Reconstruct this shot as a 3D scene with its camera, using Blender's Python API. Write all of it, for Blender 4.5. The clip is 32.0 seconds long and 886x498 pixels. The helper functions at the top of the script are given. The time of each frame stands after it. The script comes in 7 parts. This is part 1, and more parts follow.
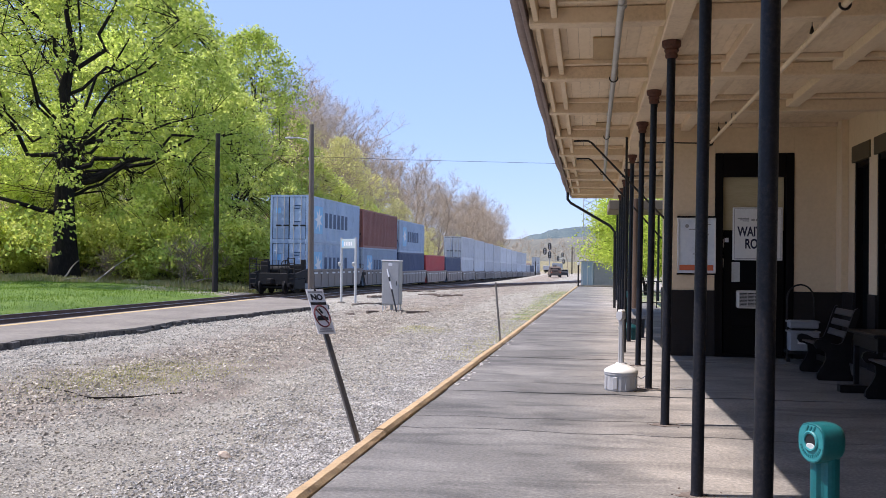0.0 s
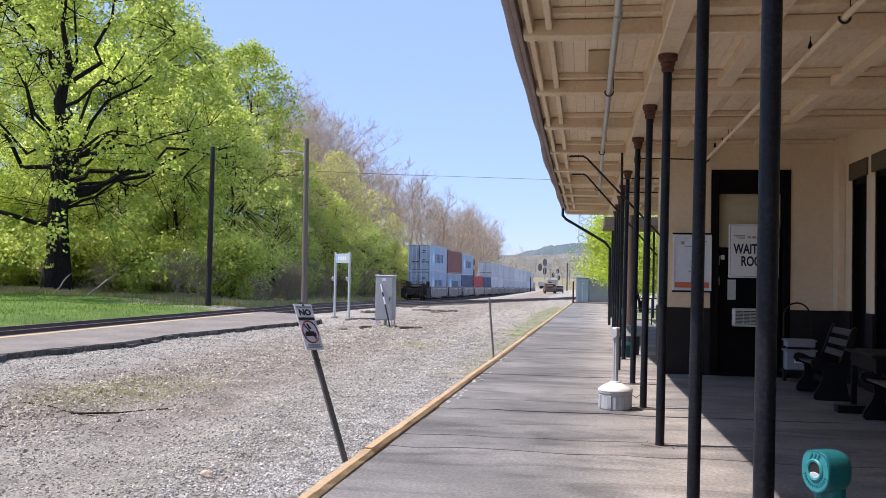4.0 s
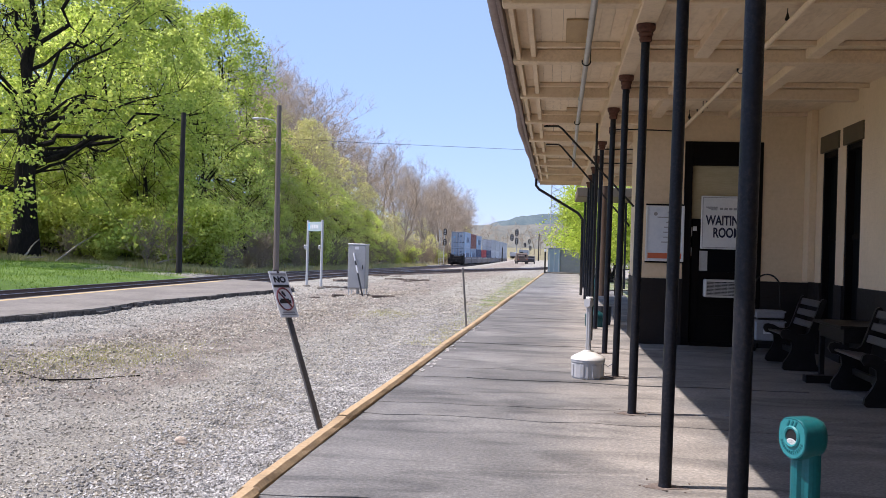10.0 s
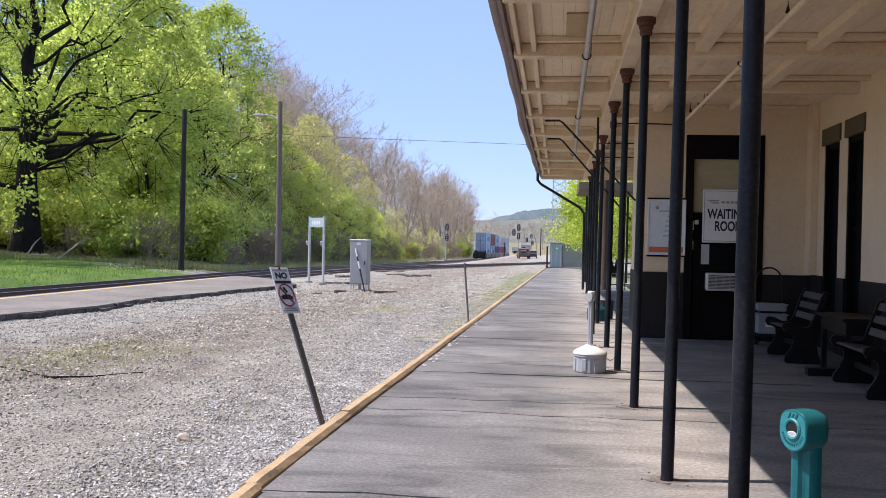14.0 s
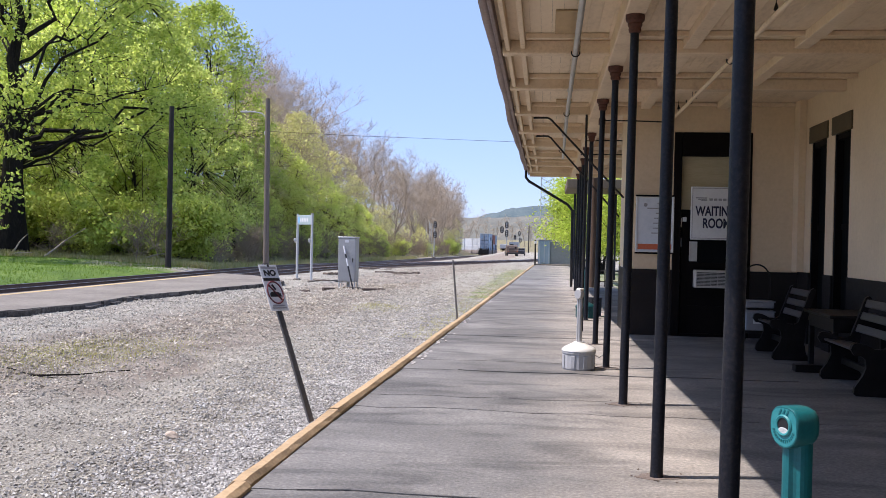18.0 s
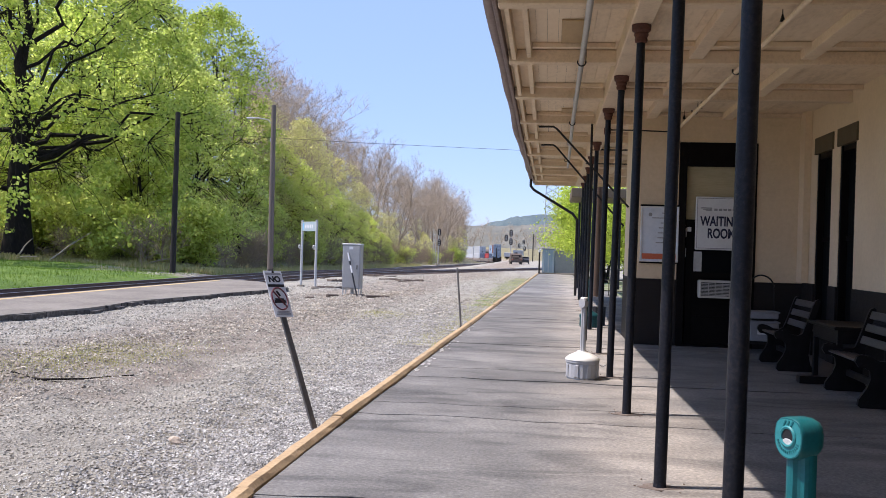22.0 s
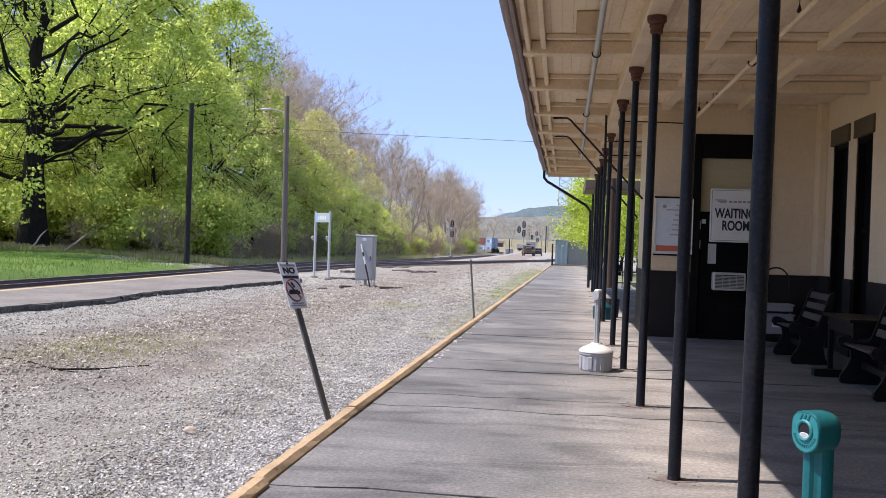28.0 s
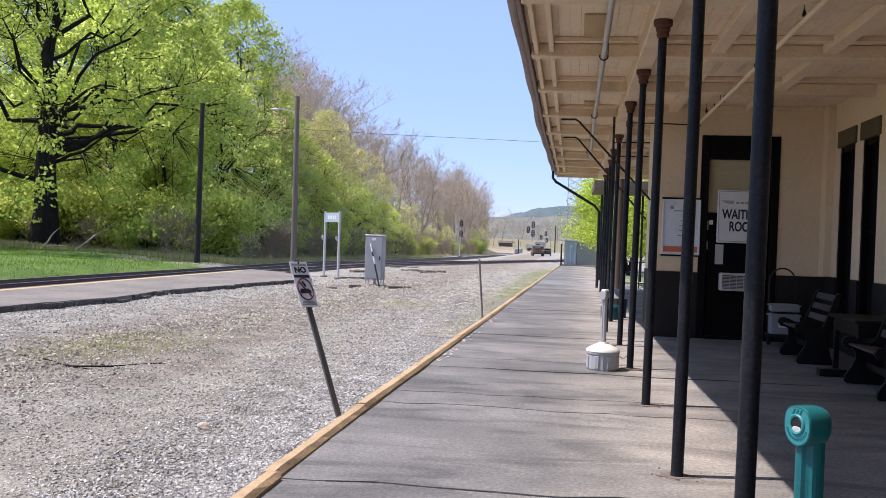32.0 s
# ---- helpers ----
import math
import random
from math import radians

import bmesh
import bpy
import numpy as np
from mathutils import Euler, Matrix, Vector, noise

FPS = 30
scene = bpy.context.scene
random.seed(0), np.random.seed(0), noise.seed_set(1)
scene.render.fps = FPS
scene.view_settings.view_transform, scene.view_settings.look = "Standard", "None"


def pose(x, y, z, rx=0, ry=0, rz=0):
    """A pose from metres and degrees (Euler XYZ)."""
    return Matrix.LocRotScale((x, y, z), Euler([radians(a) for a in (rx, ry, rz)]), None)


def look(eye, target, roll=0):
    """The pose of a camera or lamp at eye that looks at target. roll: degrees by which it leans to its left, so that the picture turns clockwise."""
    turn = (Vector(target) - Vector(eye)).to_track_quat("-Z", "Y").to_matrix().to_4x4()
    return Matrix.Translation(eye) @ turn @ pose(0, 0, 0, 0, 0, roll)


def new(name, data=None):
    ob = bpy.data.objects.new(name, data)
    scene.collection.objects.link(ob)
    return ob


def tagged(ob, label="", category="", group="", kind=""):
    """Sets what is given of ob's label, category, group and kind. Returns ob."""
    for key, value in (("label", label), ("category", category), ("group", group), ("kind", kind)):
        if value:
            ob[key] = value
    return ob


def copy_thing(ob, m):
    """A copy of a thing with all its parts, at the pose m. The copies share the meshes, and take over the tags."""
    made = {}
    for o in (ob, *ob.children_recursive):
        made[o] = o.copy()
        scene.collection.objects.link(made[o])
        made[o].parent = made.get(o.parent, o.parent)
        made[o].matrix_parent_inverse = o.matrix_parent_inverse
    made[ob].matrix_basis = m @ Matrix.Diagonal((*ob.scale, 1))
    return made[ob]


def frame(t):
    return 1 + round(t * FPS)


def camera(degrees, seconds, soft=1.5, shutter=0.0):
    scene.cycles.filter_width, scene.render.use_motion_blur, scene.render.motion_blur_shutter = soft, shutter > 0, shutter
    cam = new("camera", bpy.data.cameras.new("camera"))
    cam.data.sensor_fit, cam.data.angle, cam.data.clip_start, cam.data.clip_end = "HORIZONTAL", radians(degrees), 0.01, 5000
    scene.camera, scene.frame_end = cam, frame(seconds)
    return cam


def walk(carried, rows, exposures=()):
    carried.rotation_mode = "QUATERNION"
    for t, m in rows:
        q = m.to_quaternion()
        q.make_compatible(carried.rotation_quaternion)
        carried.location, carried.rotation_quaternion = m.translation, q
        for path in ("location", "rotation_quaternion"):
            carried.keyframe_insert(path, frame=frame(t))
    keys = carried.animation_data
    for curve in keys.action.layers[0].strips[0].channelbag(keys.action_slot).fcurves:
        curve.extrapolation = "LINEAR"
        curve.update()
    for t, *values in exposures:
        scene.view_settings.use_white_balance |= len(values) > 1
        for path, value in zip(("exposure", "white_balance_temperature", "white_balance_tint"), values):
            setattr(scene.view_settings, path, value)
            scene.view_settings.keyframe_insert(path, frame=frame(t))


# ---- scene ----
cam = camera(50.0, 32.0, soft=0.5)
PATH = [
    (0, (0.065, -2.979, 1.680), (-0.244, -1.003, 1.705), 0.67),
    (0.5, (0.025, -2.965, 1.678), (-0.286, -0.990, 1.728), 1.35),
    (1, (-0.092, -2.901, 1.683), (-0.342, -0.917, 1.753), 1.78),
    (1.5, (-0.082, -2.858, 1.670), (-0.319, -0.873, 1.683), 2.31),
    (2, (0.059, -2.769, 1.681), (-0.232, -0.791, 1.704), 2.23),
    (2.5, (0.157, -2.751, 1.674), (-0.151, -0.775, 1.732), 1.49),
    (3, (0.157, -2.743, 1.671), (-0.187, -0.774, 1.731), 1.40),
    (3.5, (0.109, -2.763, 1.680), (-0.205, -0.789, 1.742), 1.05),
    (5.5, (0.051, -2.796, 1.671), (-0.233, -0.817, 1.695), 1.10),
    (6, (0.050, -2.787, 1.670), (-0.218, -0.805, 1.680), 1.18),
    (6.5, (0.045, -2.776, 1.667), (-0.208, -0.792, 1.668), 1.45),
    (7, (0.044, -2.772, 1.666), (-0.208, -0.788, 1.665), 1.45),
    (7.5, (0.038, -2.783, 1.671), (-0.216, -0.800, 1.674), 1.71),
    (8, (0.036, -2.782, 1.666), (-0.208, -0.797, 1.665), 1.67),
    (8.5, (0.032, -2.777, 1.666), (-0.210, -0.792, 1.665), 1.55),
    (9, (0.037, -2.771, 1.667), (-0.202, -0.785, 1.667), 1.35),
    (9.5, (0.038, -2.768, 1.663), (-0.199, -0.782, 1.659), 1.70),
    (10, (0.034, -2.770, 1.666), (-0.206, -0.784, 1.661), 1.58),
    (10.5, (0.040, -2.773, 1.668), (-0.203, -0.788, 1.661), 1.23),
    (11, (0.042, -2.773, 1.667), (-0.199, -0.788, 1.660), 1.03),
    (11.5, (0.040, -2.774, 1.671), (-0.201, -0.789, 1.667), 1.06),
    (12, (0.039, -2.768, 1.668), (-0.206, -0.783, 1.669), 1.06),
    (12.5, (0.040, -2.769, 1.668), (-0.218, -0.786, 1.665), 1.02),
    (13, (0.039, -2.783, 1.668), (-0.224, -0.801, 1.666), 1.25),
    (13.5, (0.042, -2.778, 1.666), (-0.210, -0.794, 1.653), 1.08),
    (14, (0.042, -2.770, 1.664), (-0.202, -0.785, 1.649), 1.23),
    (14.5, (0.037, -2.768, 1.661), (-0.197, -0.782, 1.642), 1.40),
    (16.5, (0.034, -2.755, 1.660), (-0.193, -0.768, 1.631), 1.32),
    (17, (0.029, -2.752, 1.661), (-0.203, -0.766, 1.619), 1.12),
    (17.5, (0.034, -2.753, 1.661), (-0.191, -0.766, 1.620), 0.86),
    (18, (0.030, -2.755, 1.661), (-0.189, -0.767, 1.641), 1.21),
    (18.5, (0.028, -2.758, 1.663), (-0.194, -0.771, 1.651), 1.25),
    (19, (0.028, -2.764, 1.665), (-0.199, -0.777, 1.659), 1.25),
    (19.5, (0.025, -2.761, 1.667), (-0.209, -0.774, 1.667), 1.45),
    (20, (0.027, -2.763, 1.662), (-0.211, -0.778, 1.673), 1.41),
    (20.5, (0.027, -2.770, 1.662), (-0.211, -0.785, 1.670), 1.24),
    (21, (0.027, -2.775, 1.662), (-0.211, -0.789, 1.666), 1.32),
    (21.5, (0.028, -2.770, 1.663), (-0.205, -0.783, 1.662), 1.40),
    (22, (0.025, -2.765, 1.662), (-0.203, -0.778, 1.658), 1.72),
    (22.5, (0.024, -2.769, 1.662), (-0.199, -0.781, 1.660), 1.90),
    (23, (0.020, -2.767, 1.664), (-0.188, -0.778, 1.660), 1.93),
    (23.5, (0.023, -2.754, 1.666), (-0.184, -0.764, 1.672), 2.14),
    (24, (0.021, -2.765, 1.663), (-0.189, -0.776, 1.674), 2.50),
    (24.5, (0.023, -2.763, 1.661), (-0.190, -0.775, 1.639), 2.16),
    (25, (0.027, -2.764, 1.662), (-0.192, -0.777, 1.625), 1.87),
    (25.5, (0.021, -2.770, 1.661), (-0.210, -0.784, 1.622), 1.72),
    (27.5, (0.011, -2.770, 1.664), (-0.240, -0.786, 1.637), 2.13),
    (28, (0.012, -2.770, 1.666), (-0.242, -0.786, 1.643), 1.84),
    (28.5, (0.013, -2.771, 1.665), (-0.246, -0.788, 1.644), 2.01),
    (29, (0.016, -2.773, 1.667), (-0.242, -0.789, 1.649), 1.99),
    (29.5, (0.015, -2.780, 1.667), (-0.241, -0.796, 1.651), 2.12),
    (30, (0.015, -2.774, 1.666), (-0.240, -0.791, 1.652), 2.01),
    (30.5, (0.014, -2.774, 1.668), (-0.245, -0.791, 1.649), 1.90),
    (31, (0.013, -2.776, 1.668), (-0.254, -0.794, 1.638), 1.97),
    (31.5, (0.017, -2.775, 1.671), (-0.253, -0.793, 1.642), 1.81),
    (31.6, (0.038, -2.79, 1.67), (-0.24, -0.81, 1.645), 1.80),
    (32, (0.037, -2.925, 1.671), (-0.236, -0.944, 1.647), 1.99),
]
walk(cam, [(t, look(eye, target, roll)) for t, eye, target, roll in PATH], [(0, 0.68, 6340, 21), (32, 0.68, 6340, 21)])

# ---- sky and sun ----
SUN_FROM = Vector((-0.492, -0.08, 0.90)).normalized()
world = bpy.data.worlds.new("sky")
scene.world = world
world.use_nodes = True
wn, wl = world.node_tree.nodes, world.node_tree.links
sky = wn.new("ShaderNodeTexSky")
sky.sky_type = "NISHITA"
sky.sun_disc = False
sky.sun_elevation = math.asin(SUN_FROM.z)
sky.sun_rotation = math.atan2(SUN_FROM.x, SUN_FROM.y)
sky.air_density, sky.dust_density, sky.ozone_density = 0.9, 0.0, 3.0
# a thin even haze evens the sky out towards the horizon
haze = wn.new("ShaderNodeMix")
haze.data_type = "RGBA"
haze.inputs[0].default_value = 0.74
haze.inputs[7].default_value = (1.72, 2.58, 4.45, 1.0)
wl.new(sky.outputs[0], haze.inputs[6])
wl.new(haze.outputs[2], wn["Background"].inputs[0])
wn["Background"].inputs[1].default_value = 0.148
lamp = bpy.data.lights.new("sun", "SUN")
lamp.energy, lamp.angle, lamp.color = 4.2, radians(0.53), (1.0, 0.95, 0.87)
sun = new("sun", lamp)
sun.matrix_world = look(SUN_FROM * 60, (0, 0, 0))


# ---- materials ----
def srgb(r, g, b):
    f = lambda v: v / 12.92 if v <= 0.04045 else ((v + 0.055) / 1.055) ** 2.4
    return (f(r / 255), f(g / 255), f(b / 255), 1.0)


def lin(r, g, b):
    return (r, g, b, 1.0)


def material(name, cols, rough=0.7, metal=0.0, coarse=2.0, fine=30.0, bump=0.15, spread=0.5, random_tint=0.0, island_tint=0.0, stretch=(1, 1, 1), coords="Object", specular=0.4, bump_fine=0.5):
    """Two to four colours mixed by a coarse and a fine noise, with relief."""
    m = bpy.data.materials.new(name)
    m.use_nodes = True
    n, l = m.node_tree.nodes, m.node_tree.links
    b = n["Principled BSDF"]
    tc = n.new("ShaderNodeTexCoord")
    mp = n.new("ShaderNodeMapping")
    mp.inputs["Scale"].default_value = stretch
    if coords == "World":
        l.new(n.new("ShaderNodeNewGeometry").outputs["Position"], mp.inputs[0])
    else:
        l.new(tc.outputs["Object"], mp.inputs[0])
    n1, n2 = n.new("ShaderNodeTexNoise"), n.new("ShaderNodeTexNoise")
    for t, s, d in ((n1, coarse, 5), (n2, fine, 6)):
        t.inputs["Scale"].default_value, t.inputs["Detail"].default_value, t.inputs["Roughness"].default_value = s, d, 0.65
        l.new(mp.outputs[0], t.inputs[0])
    mx = n.new("ShaderNodeMath")
    mx.operation = "MULTIPLY_ADD"
    l.new(n2.outputs[0], mx.inputs[0])
    mx.inputs[1].default_value = spread
    ad = n.new("ShaderNodeMath")
    ad.operation = "MULTIPLY"
    l.new(n1.outputs[0], ad.inputs[0])
    ad.inputs[1].default_value = 1 - spread
    l.new(ad.outputs[0], mx.inputs[2])
    ramp = n.new("ShaderNodeValToRGB")
    e = ramp.color_ramp.elements
    while len(e) < len(cols):
        e.new(0.5)
    for i, c in enumerate(cols):
        e[i].position = 0.32 + 0.36 * i / max(1, len(cols) - 1)
        e[i].color = c
    l.new(mx.outputs[0], ramp.inputs[0])
    out = ramp.outputs[0]
    for amount, node, sock in ((random_tint, "ShaderNodeObjectInfo", "Random"), (island_tint, "ShaderNodeNewGeometry", "Random Per Island")):
        if amount:
            hs = n.new("ShaderNodeHueSaturation")
            mr = n.new("ShaderNodeMapRange")
            l.new(n.new(node).outputs[sock], mr.inputs[0])
            mr.inputs[3].default_value, mr.inputs[4].default_value = 1 - amount, 1 + amount
            l.new(mr.outputs[0], hs.inputs["Value"])
            l.new(out, hs.inputs["Color"])
            out = hs.outputs[0]
    l.new(out, b.inputs["Base Color"])
    rr = n.new("ShaderNodeMapRange")
    l.new(n2.outputs[0], rr.inputs[0])
    rr.inputs[3].default_value, rr.inputs[4].default_value = max(0.02, rough - 0.12), min(1, rough + 0.12)
    l.new(rr.outputs[0], b.inputs["Roughness"])
    b.inputs["Metallic"].default_value = metal
    b.inputs["Specular IOR Level"].default_value = specular
    if bump:
        bp = n.new("ShaderNodeBump")
        bp.inputs["Strength"].default_value = bump_fine
        bp.inputs["Distance"].default_value = bump * 0.1
        l.new(mx.outputs[0], bp.inputs["Height"])
        l.new(bp.outputs[0], b.inputs["Normal"])
    return m


def leaf_material(name, a, b_, glow=0.35):
    """Leaves: colour by clump, some light through the blade."""
    m = bpy.data.materials.new(name)
    m.use_nodes = True
    n, l = m.node_tree.nodes, m.node_tree.links
    p = n["Principled BSDF"]
    geo = n.new("ShaderNodeNewGeometry")
    mix = n.new("ShaderNodeMix")
    mix.data_type = "RGBA"
    l.new(geo.outputs["Random Per Island"], mix.inputs[0])
    mix.inputs[6].default_value, mix.inputs[7].default_value = a, b_
    oi = n.new("ShaderNodeObjectInfo")
    hs = n.new("ShaderNodeHueSaturation")
    mr = n.new("ShaderNodeMapRange")
    l.new(oi.outputs["Random"], mr.inputs[0])
    mr.inputs[3].default_value, mr.inputs[4].default_value = 0.86, 1.15
    l.new(mr.outputs[0], hs.inputs["Value"])
    l.new(mix.outputs[2], hs.inputs["Color"])
    l.new(hs.outputs[0], p.inputs["Base Color"])
    p.inputs["Roughness"].default_value = 0.55
    p.inputs["Specular IOR Level"].default_value = 0.25
    tr = n.new("ShaderNodeBsdfTranslucent")
    l.new(hs.outputs[0], tr.inputs[0])
    ms = n.new("ShaderNodeMixShader")
    ms.inputs[0].default_value = glow
    l.new(p.outputs[0], ms.inputs[1])
    l.new(tr.outputs[0], ms.inputs[2])
    l.new(ms.outputs[0], n["Material Output"].inputs[0])
    return m


asphalt = material("asphalt", [lin(0.07, 0.068, 0.064), lin(0.168, 0.163, 0.151), lin(0.31, 0.298, 0.272)], 0.85, coarse=0.62, fine=40, bump=0.35, spread=0.52, stretch=(0.8, 0.95, 1), random_tint=0.05, coords="World")


def warm_strip(m):
    """The strip by the columns is paler, warmer concrete, cut short to darken the shaded floor; the rest is patched in
    grey.
    """
    n, l = m.node_tree.nodes, m.node_tree.links
    b = n["Principled BSDF"]
    src = b.inputs["Base Color"].links[0].from_socket
    geo, sep, no, ad, mr = (n.new("ShaderNode" + k) for k in ("NewGeometry", "SeparateXYZ", "TexNoise", "Math", "MapRange"))
    no.inputs["Scale"].default_value, no.inputs["Detail"].default_value = 0.55, 7
    l.new(geo.outputs["Position"], sep.inputs[0]), l.new(geo.outputs["Position"], no.inputs[0])
    ad.operation = "MULTIPLY_ADD"
    l.new(no.outputs[0], ad.inputs[0])
    ad.inputs[1].default_value = 2.2
    l.new(sep.outputs[0], ad.inputs[2])
    l.new(ad.outputs[0], mr.inputs[0])
    mr.inputs[1].default_value, mr.inputs[2].default_value = 0.9, 2.1
    # ends the pale strip at the canopy's shade, so shade is partly in the colour
    off, band = n.new("ShaderNodeMapRange"), n.new("ShaderNodeMath")
    l.new(ad.outputs[0], off.inputs[0])
    off.inputs[1].default_value, off.inputs[2].default_value, off.inputs[3].default_value, off.inputs[4].default_value = 2.2, 2.9, 1.0, 0.0
    band.operation = "MULTIPLY"
    l.new(mr.outputs[0], band.inputs[0]), l.new(off.outputs[0], band.inputs[1])
    mix = n.new("ShaderNodeMix")
    mix.data_type, mix.blend_type = "RGBA", "MULTIPLY"
    mix.inputs[7].default_value = lin(1.75, 1.63, 1.49)
    # soft dark scuffs that run across the walk
    mp, sc, rng_, dk = (n.new("ShaderNode" + k) for k in ("Mapping", "TexNoise", "MapRange", "Mix"))
    mp.inputs["Scale"].default_value = (0.55, 1.5, 1.0)
    sc.inputs["Scale"].default_value, sc.inputs["Detail"].default_value, sc.inputs["Distortion"].default_value = 1.1, 8, 1.2
    l.new(geo.outputs["Position"], mp.inputs[0]), l.new(mp.outputs[0], sc.inputs[0]), l.new(sc.outputs[0], rng_.inputs[0])
    rng_.inputs[1].default_value, rng_.inputs[2].default_value = 0.49, 0.64
    dk.data_type, dk.blend_type = "RGBA", "MULTIPLY"
    dk.inputs[7].default_value = lin(0.62, 0.625, 0.635)
    l.new(rng_.outputs[0], dk.inputs[0]), l.new(mix.outputs[2], dk.inputs[6])
    l.new(band.outputs[0], mix.inputs[0]), l.new(src, mix.inputs[6]), l.new(dk.outputs[2], b.inputs["Base Color"])


warm_strip(asphalt)
porch_floor = material("porch_floor", [lin(0.09, 0.085, 0.083), lin(0.14, 0.134, 0.128), lin(0.19, 0.178, 0.165)], 0.8, coarse=1.2, fine=25, bump=0.08, coords="World")
yellow_kerb = material("yellow_kerb_paint", [lin(0.20, 0.155, 0.11), lin(0.40, 0.28, 0.15), lin(0.49, 0.345, 0.19), lin(0.52, 0.44, 0.35)], 0.8, coarse=1.6, fine=26, bump=0.4, random_tint=0.08, coords="World")
concrete_far = material("pale_concrete", [lin(0.105, 0.09, 0.072), lin(0.185, 0.163, 0.132), lin(0.265, 0.238, 0.195)], 0.85, coarse=0.5, fine=9, bump=0.1, coords="World")
concrete_edge = material("broken_concrete", [lin(0.03, 0.026, 0.022), lin(0.08, 0.072, 0.062), lin(0.2, 0.18, 0.155)], 0.9, coarse=1.5, fine=12, bump=0.5, coords="World")
stone_mat = material("gravel_stones", [lin(0.14, 0.135, 0.122), lin(0.35, 0.34, 0.312), lin(0.60, 0.585, 0.535)], 0.8, coarse=3, fine=40, bump=0.2, island_tint=0.5)
brown_stone = material("brown_stones", [lin(0.15, 0.12, 0.085), lin(0.33, 0.285, 0.215), lin(0.60, 0.54, 0.43)], 0.85, coarse=3, fine=40, bump=0.2, island_tint=0.4)
rail_steel = material("rusty_rail_steel", [lin(0.10, 0.066, 0.05), lin(0.19, 0.13, 0.10)], 0.6, 0.3, coarse=3, fine=30, bump=0.1)
rail_top = material("worn_rail_head", [lin(0.30, 0.29, 0.29), lin(0.5, 0.48, 0.47)], 0.35, 0.9, coarse=3, fine=30, bump=0.02)
tie_wood = material("creosoted_timber", [lin(0.05, 0.038, 0.03), lin(0.13, 0.10, 0.078), lin(0.22, 0.18, 0.15)], 0.85, coarse=2, fine=25, bump=0.4, random_tint=0.25, stretch=(0.4, 3, 3))
column_paint = material("black_column_paint", [lin(0.005, 0.0055, 0.008), lin(0.010, 0.011, 0.016), lin(0.03, 0.027, 0.027)], 0.4, specular=0.22, coarse=3, fine=45, bump=0.12, spread=0.6)
cap_rust = material("rust_red_capital", [lin(0.05, 0.021, 0.015), lin(0.15, 0.058, 0.038)], 0.7, coarse=5, fine=40, bump=0.2)
cream = material("cream_paint", [lin(0.57, 0.43, 0.285), lin(0.73, 0.575, 0.395), lin(0.79, 0.64, 0.455)], 0.65, coarse=1.2, fine=22, bump=0.12, random_tint=0.05)
cream_board = material("cream_soffit_boards", [lin(0.57, 0.44, 0.295), lin(0.74, 0.59, 0.41), lin(0.80, 0.655, 0.475)], 0.7, coarse=1.5, fine=18, bump=0.15, random_tint=0.06, stretch=(1, 0.3, 1))
fascia_paint = material("purple_brown_fascia", [lin(0.16, 0.115, 0.105), lin(0.24, 0.18, 0.165), lin(0.3, 0.24, 0.22)], 0.7, coarse=2, fine=20, bump=0.1)
galv = material("galvanised_pipe", [lin(0.36, 0.35, 0.33), lin(0.55, 0.53, 0.5)], 0.5, 0.5, coarse=3, fine=30, bump=0.05)
dark_iron = material("dark_iron", [lin(0.012, 0.011, 0.011), lin(0.035, 0.03, 0.027)], 0.55, 0.4, coarse=4, fine=40, bump=0.1)
roof_tar = material("roof_metal", [lin(0.08, 0.06, 0.055), lin(0.14, 0.11, 0.1)], 0.7, coarse=1, fine=12, bump=0.1)


def brick_wall_material(name, a, b_, scale=1.0):
    """Painted brick: courses in relief under the paint."""
    m = material(name, [a, b_], 0.6, coarse=0.9, fine=14, bump=0, coords="World")
    n, l = m.node_tree.nodes, m.node_tree.links
    geo = n.new("ShaderNodeNewGeometry")
    sep, com, add = n.new("ShaderNodeSeparateXYZ"), n.new("ShaderNodeCombineXYZ"), n.new("ShaderNodeMath")
    l.new(geo.outputs["Position"], sep.inputs[0])
    l.new(sep.outputs[0], add.inputs[0]), l.new(sep.outputs[1], add.inputs[1])
    l.new(add.outputs[0], com.inputs[0]), l.new(sep.outputs[2], com.inputs[1])
    br = n.new("ShaderNodeTexBrick")
    br.inputs["Scale"].default_value = 1.0
    br.inputs["Brick Width"].default_value, br.inputs["Row Height"].default_value = 0.215, 0.0705
    br.inputs["Mortar Size"].default_value, br.inputs["Mortar Smooth"].default_value = 0.004, 0.8
    l.new(com.outputs[0], br.inputs[0])
    no = n.new("ShaderNodeTexNoise")
    no.inputs["Scale"].default_value = 45
    l.new(geo.outputs["Position"], no.inputs[0])
    mu = n.new("ShaderNodeMath")
    mu.operation = "MULTIPLY_ADD"
    l.new(br.outputs["Fac"], mu.inputs[0])
    mu.inputs[1].default_value = -1.0
    l.new(no.outputs[0], mu.inputs[2])
    bp = n.new("ShaderNodeBump")
    bp.inputs["Strength"].default_value, bp.inputs["Distance"].default_value = 0.35, 0.005
    l.new(mu.outputs[0], bp.inputs["Height"])
    l.new(bp.outputs[0], n["Principled BSDF"].inputs["Normal"])
    n["Principled BSDF"].inputs["Specular IOR Level"].default_value = 0.25
    return m


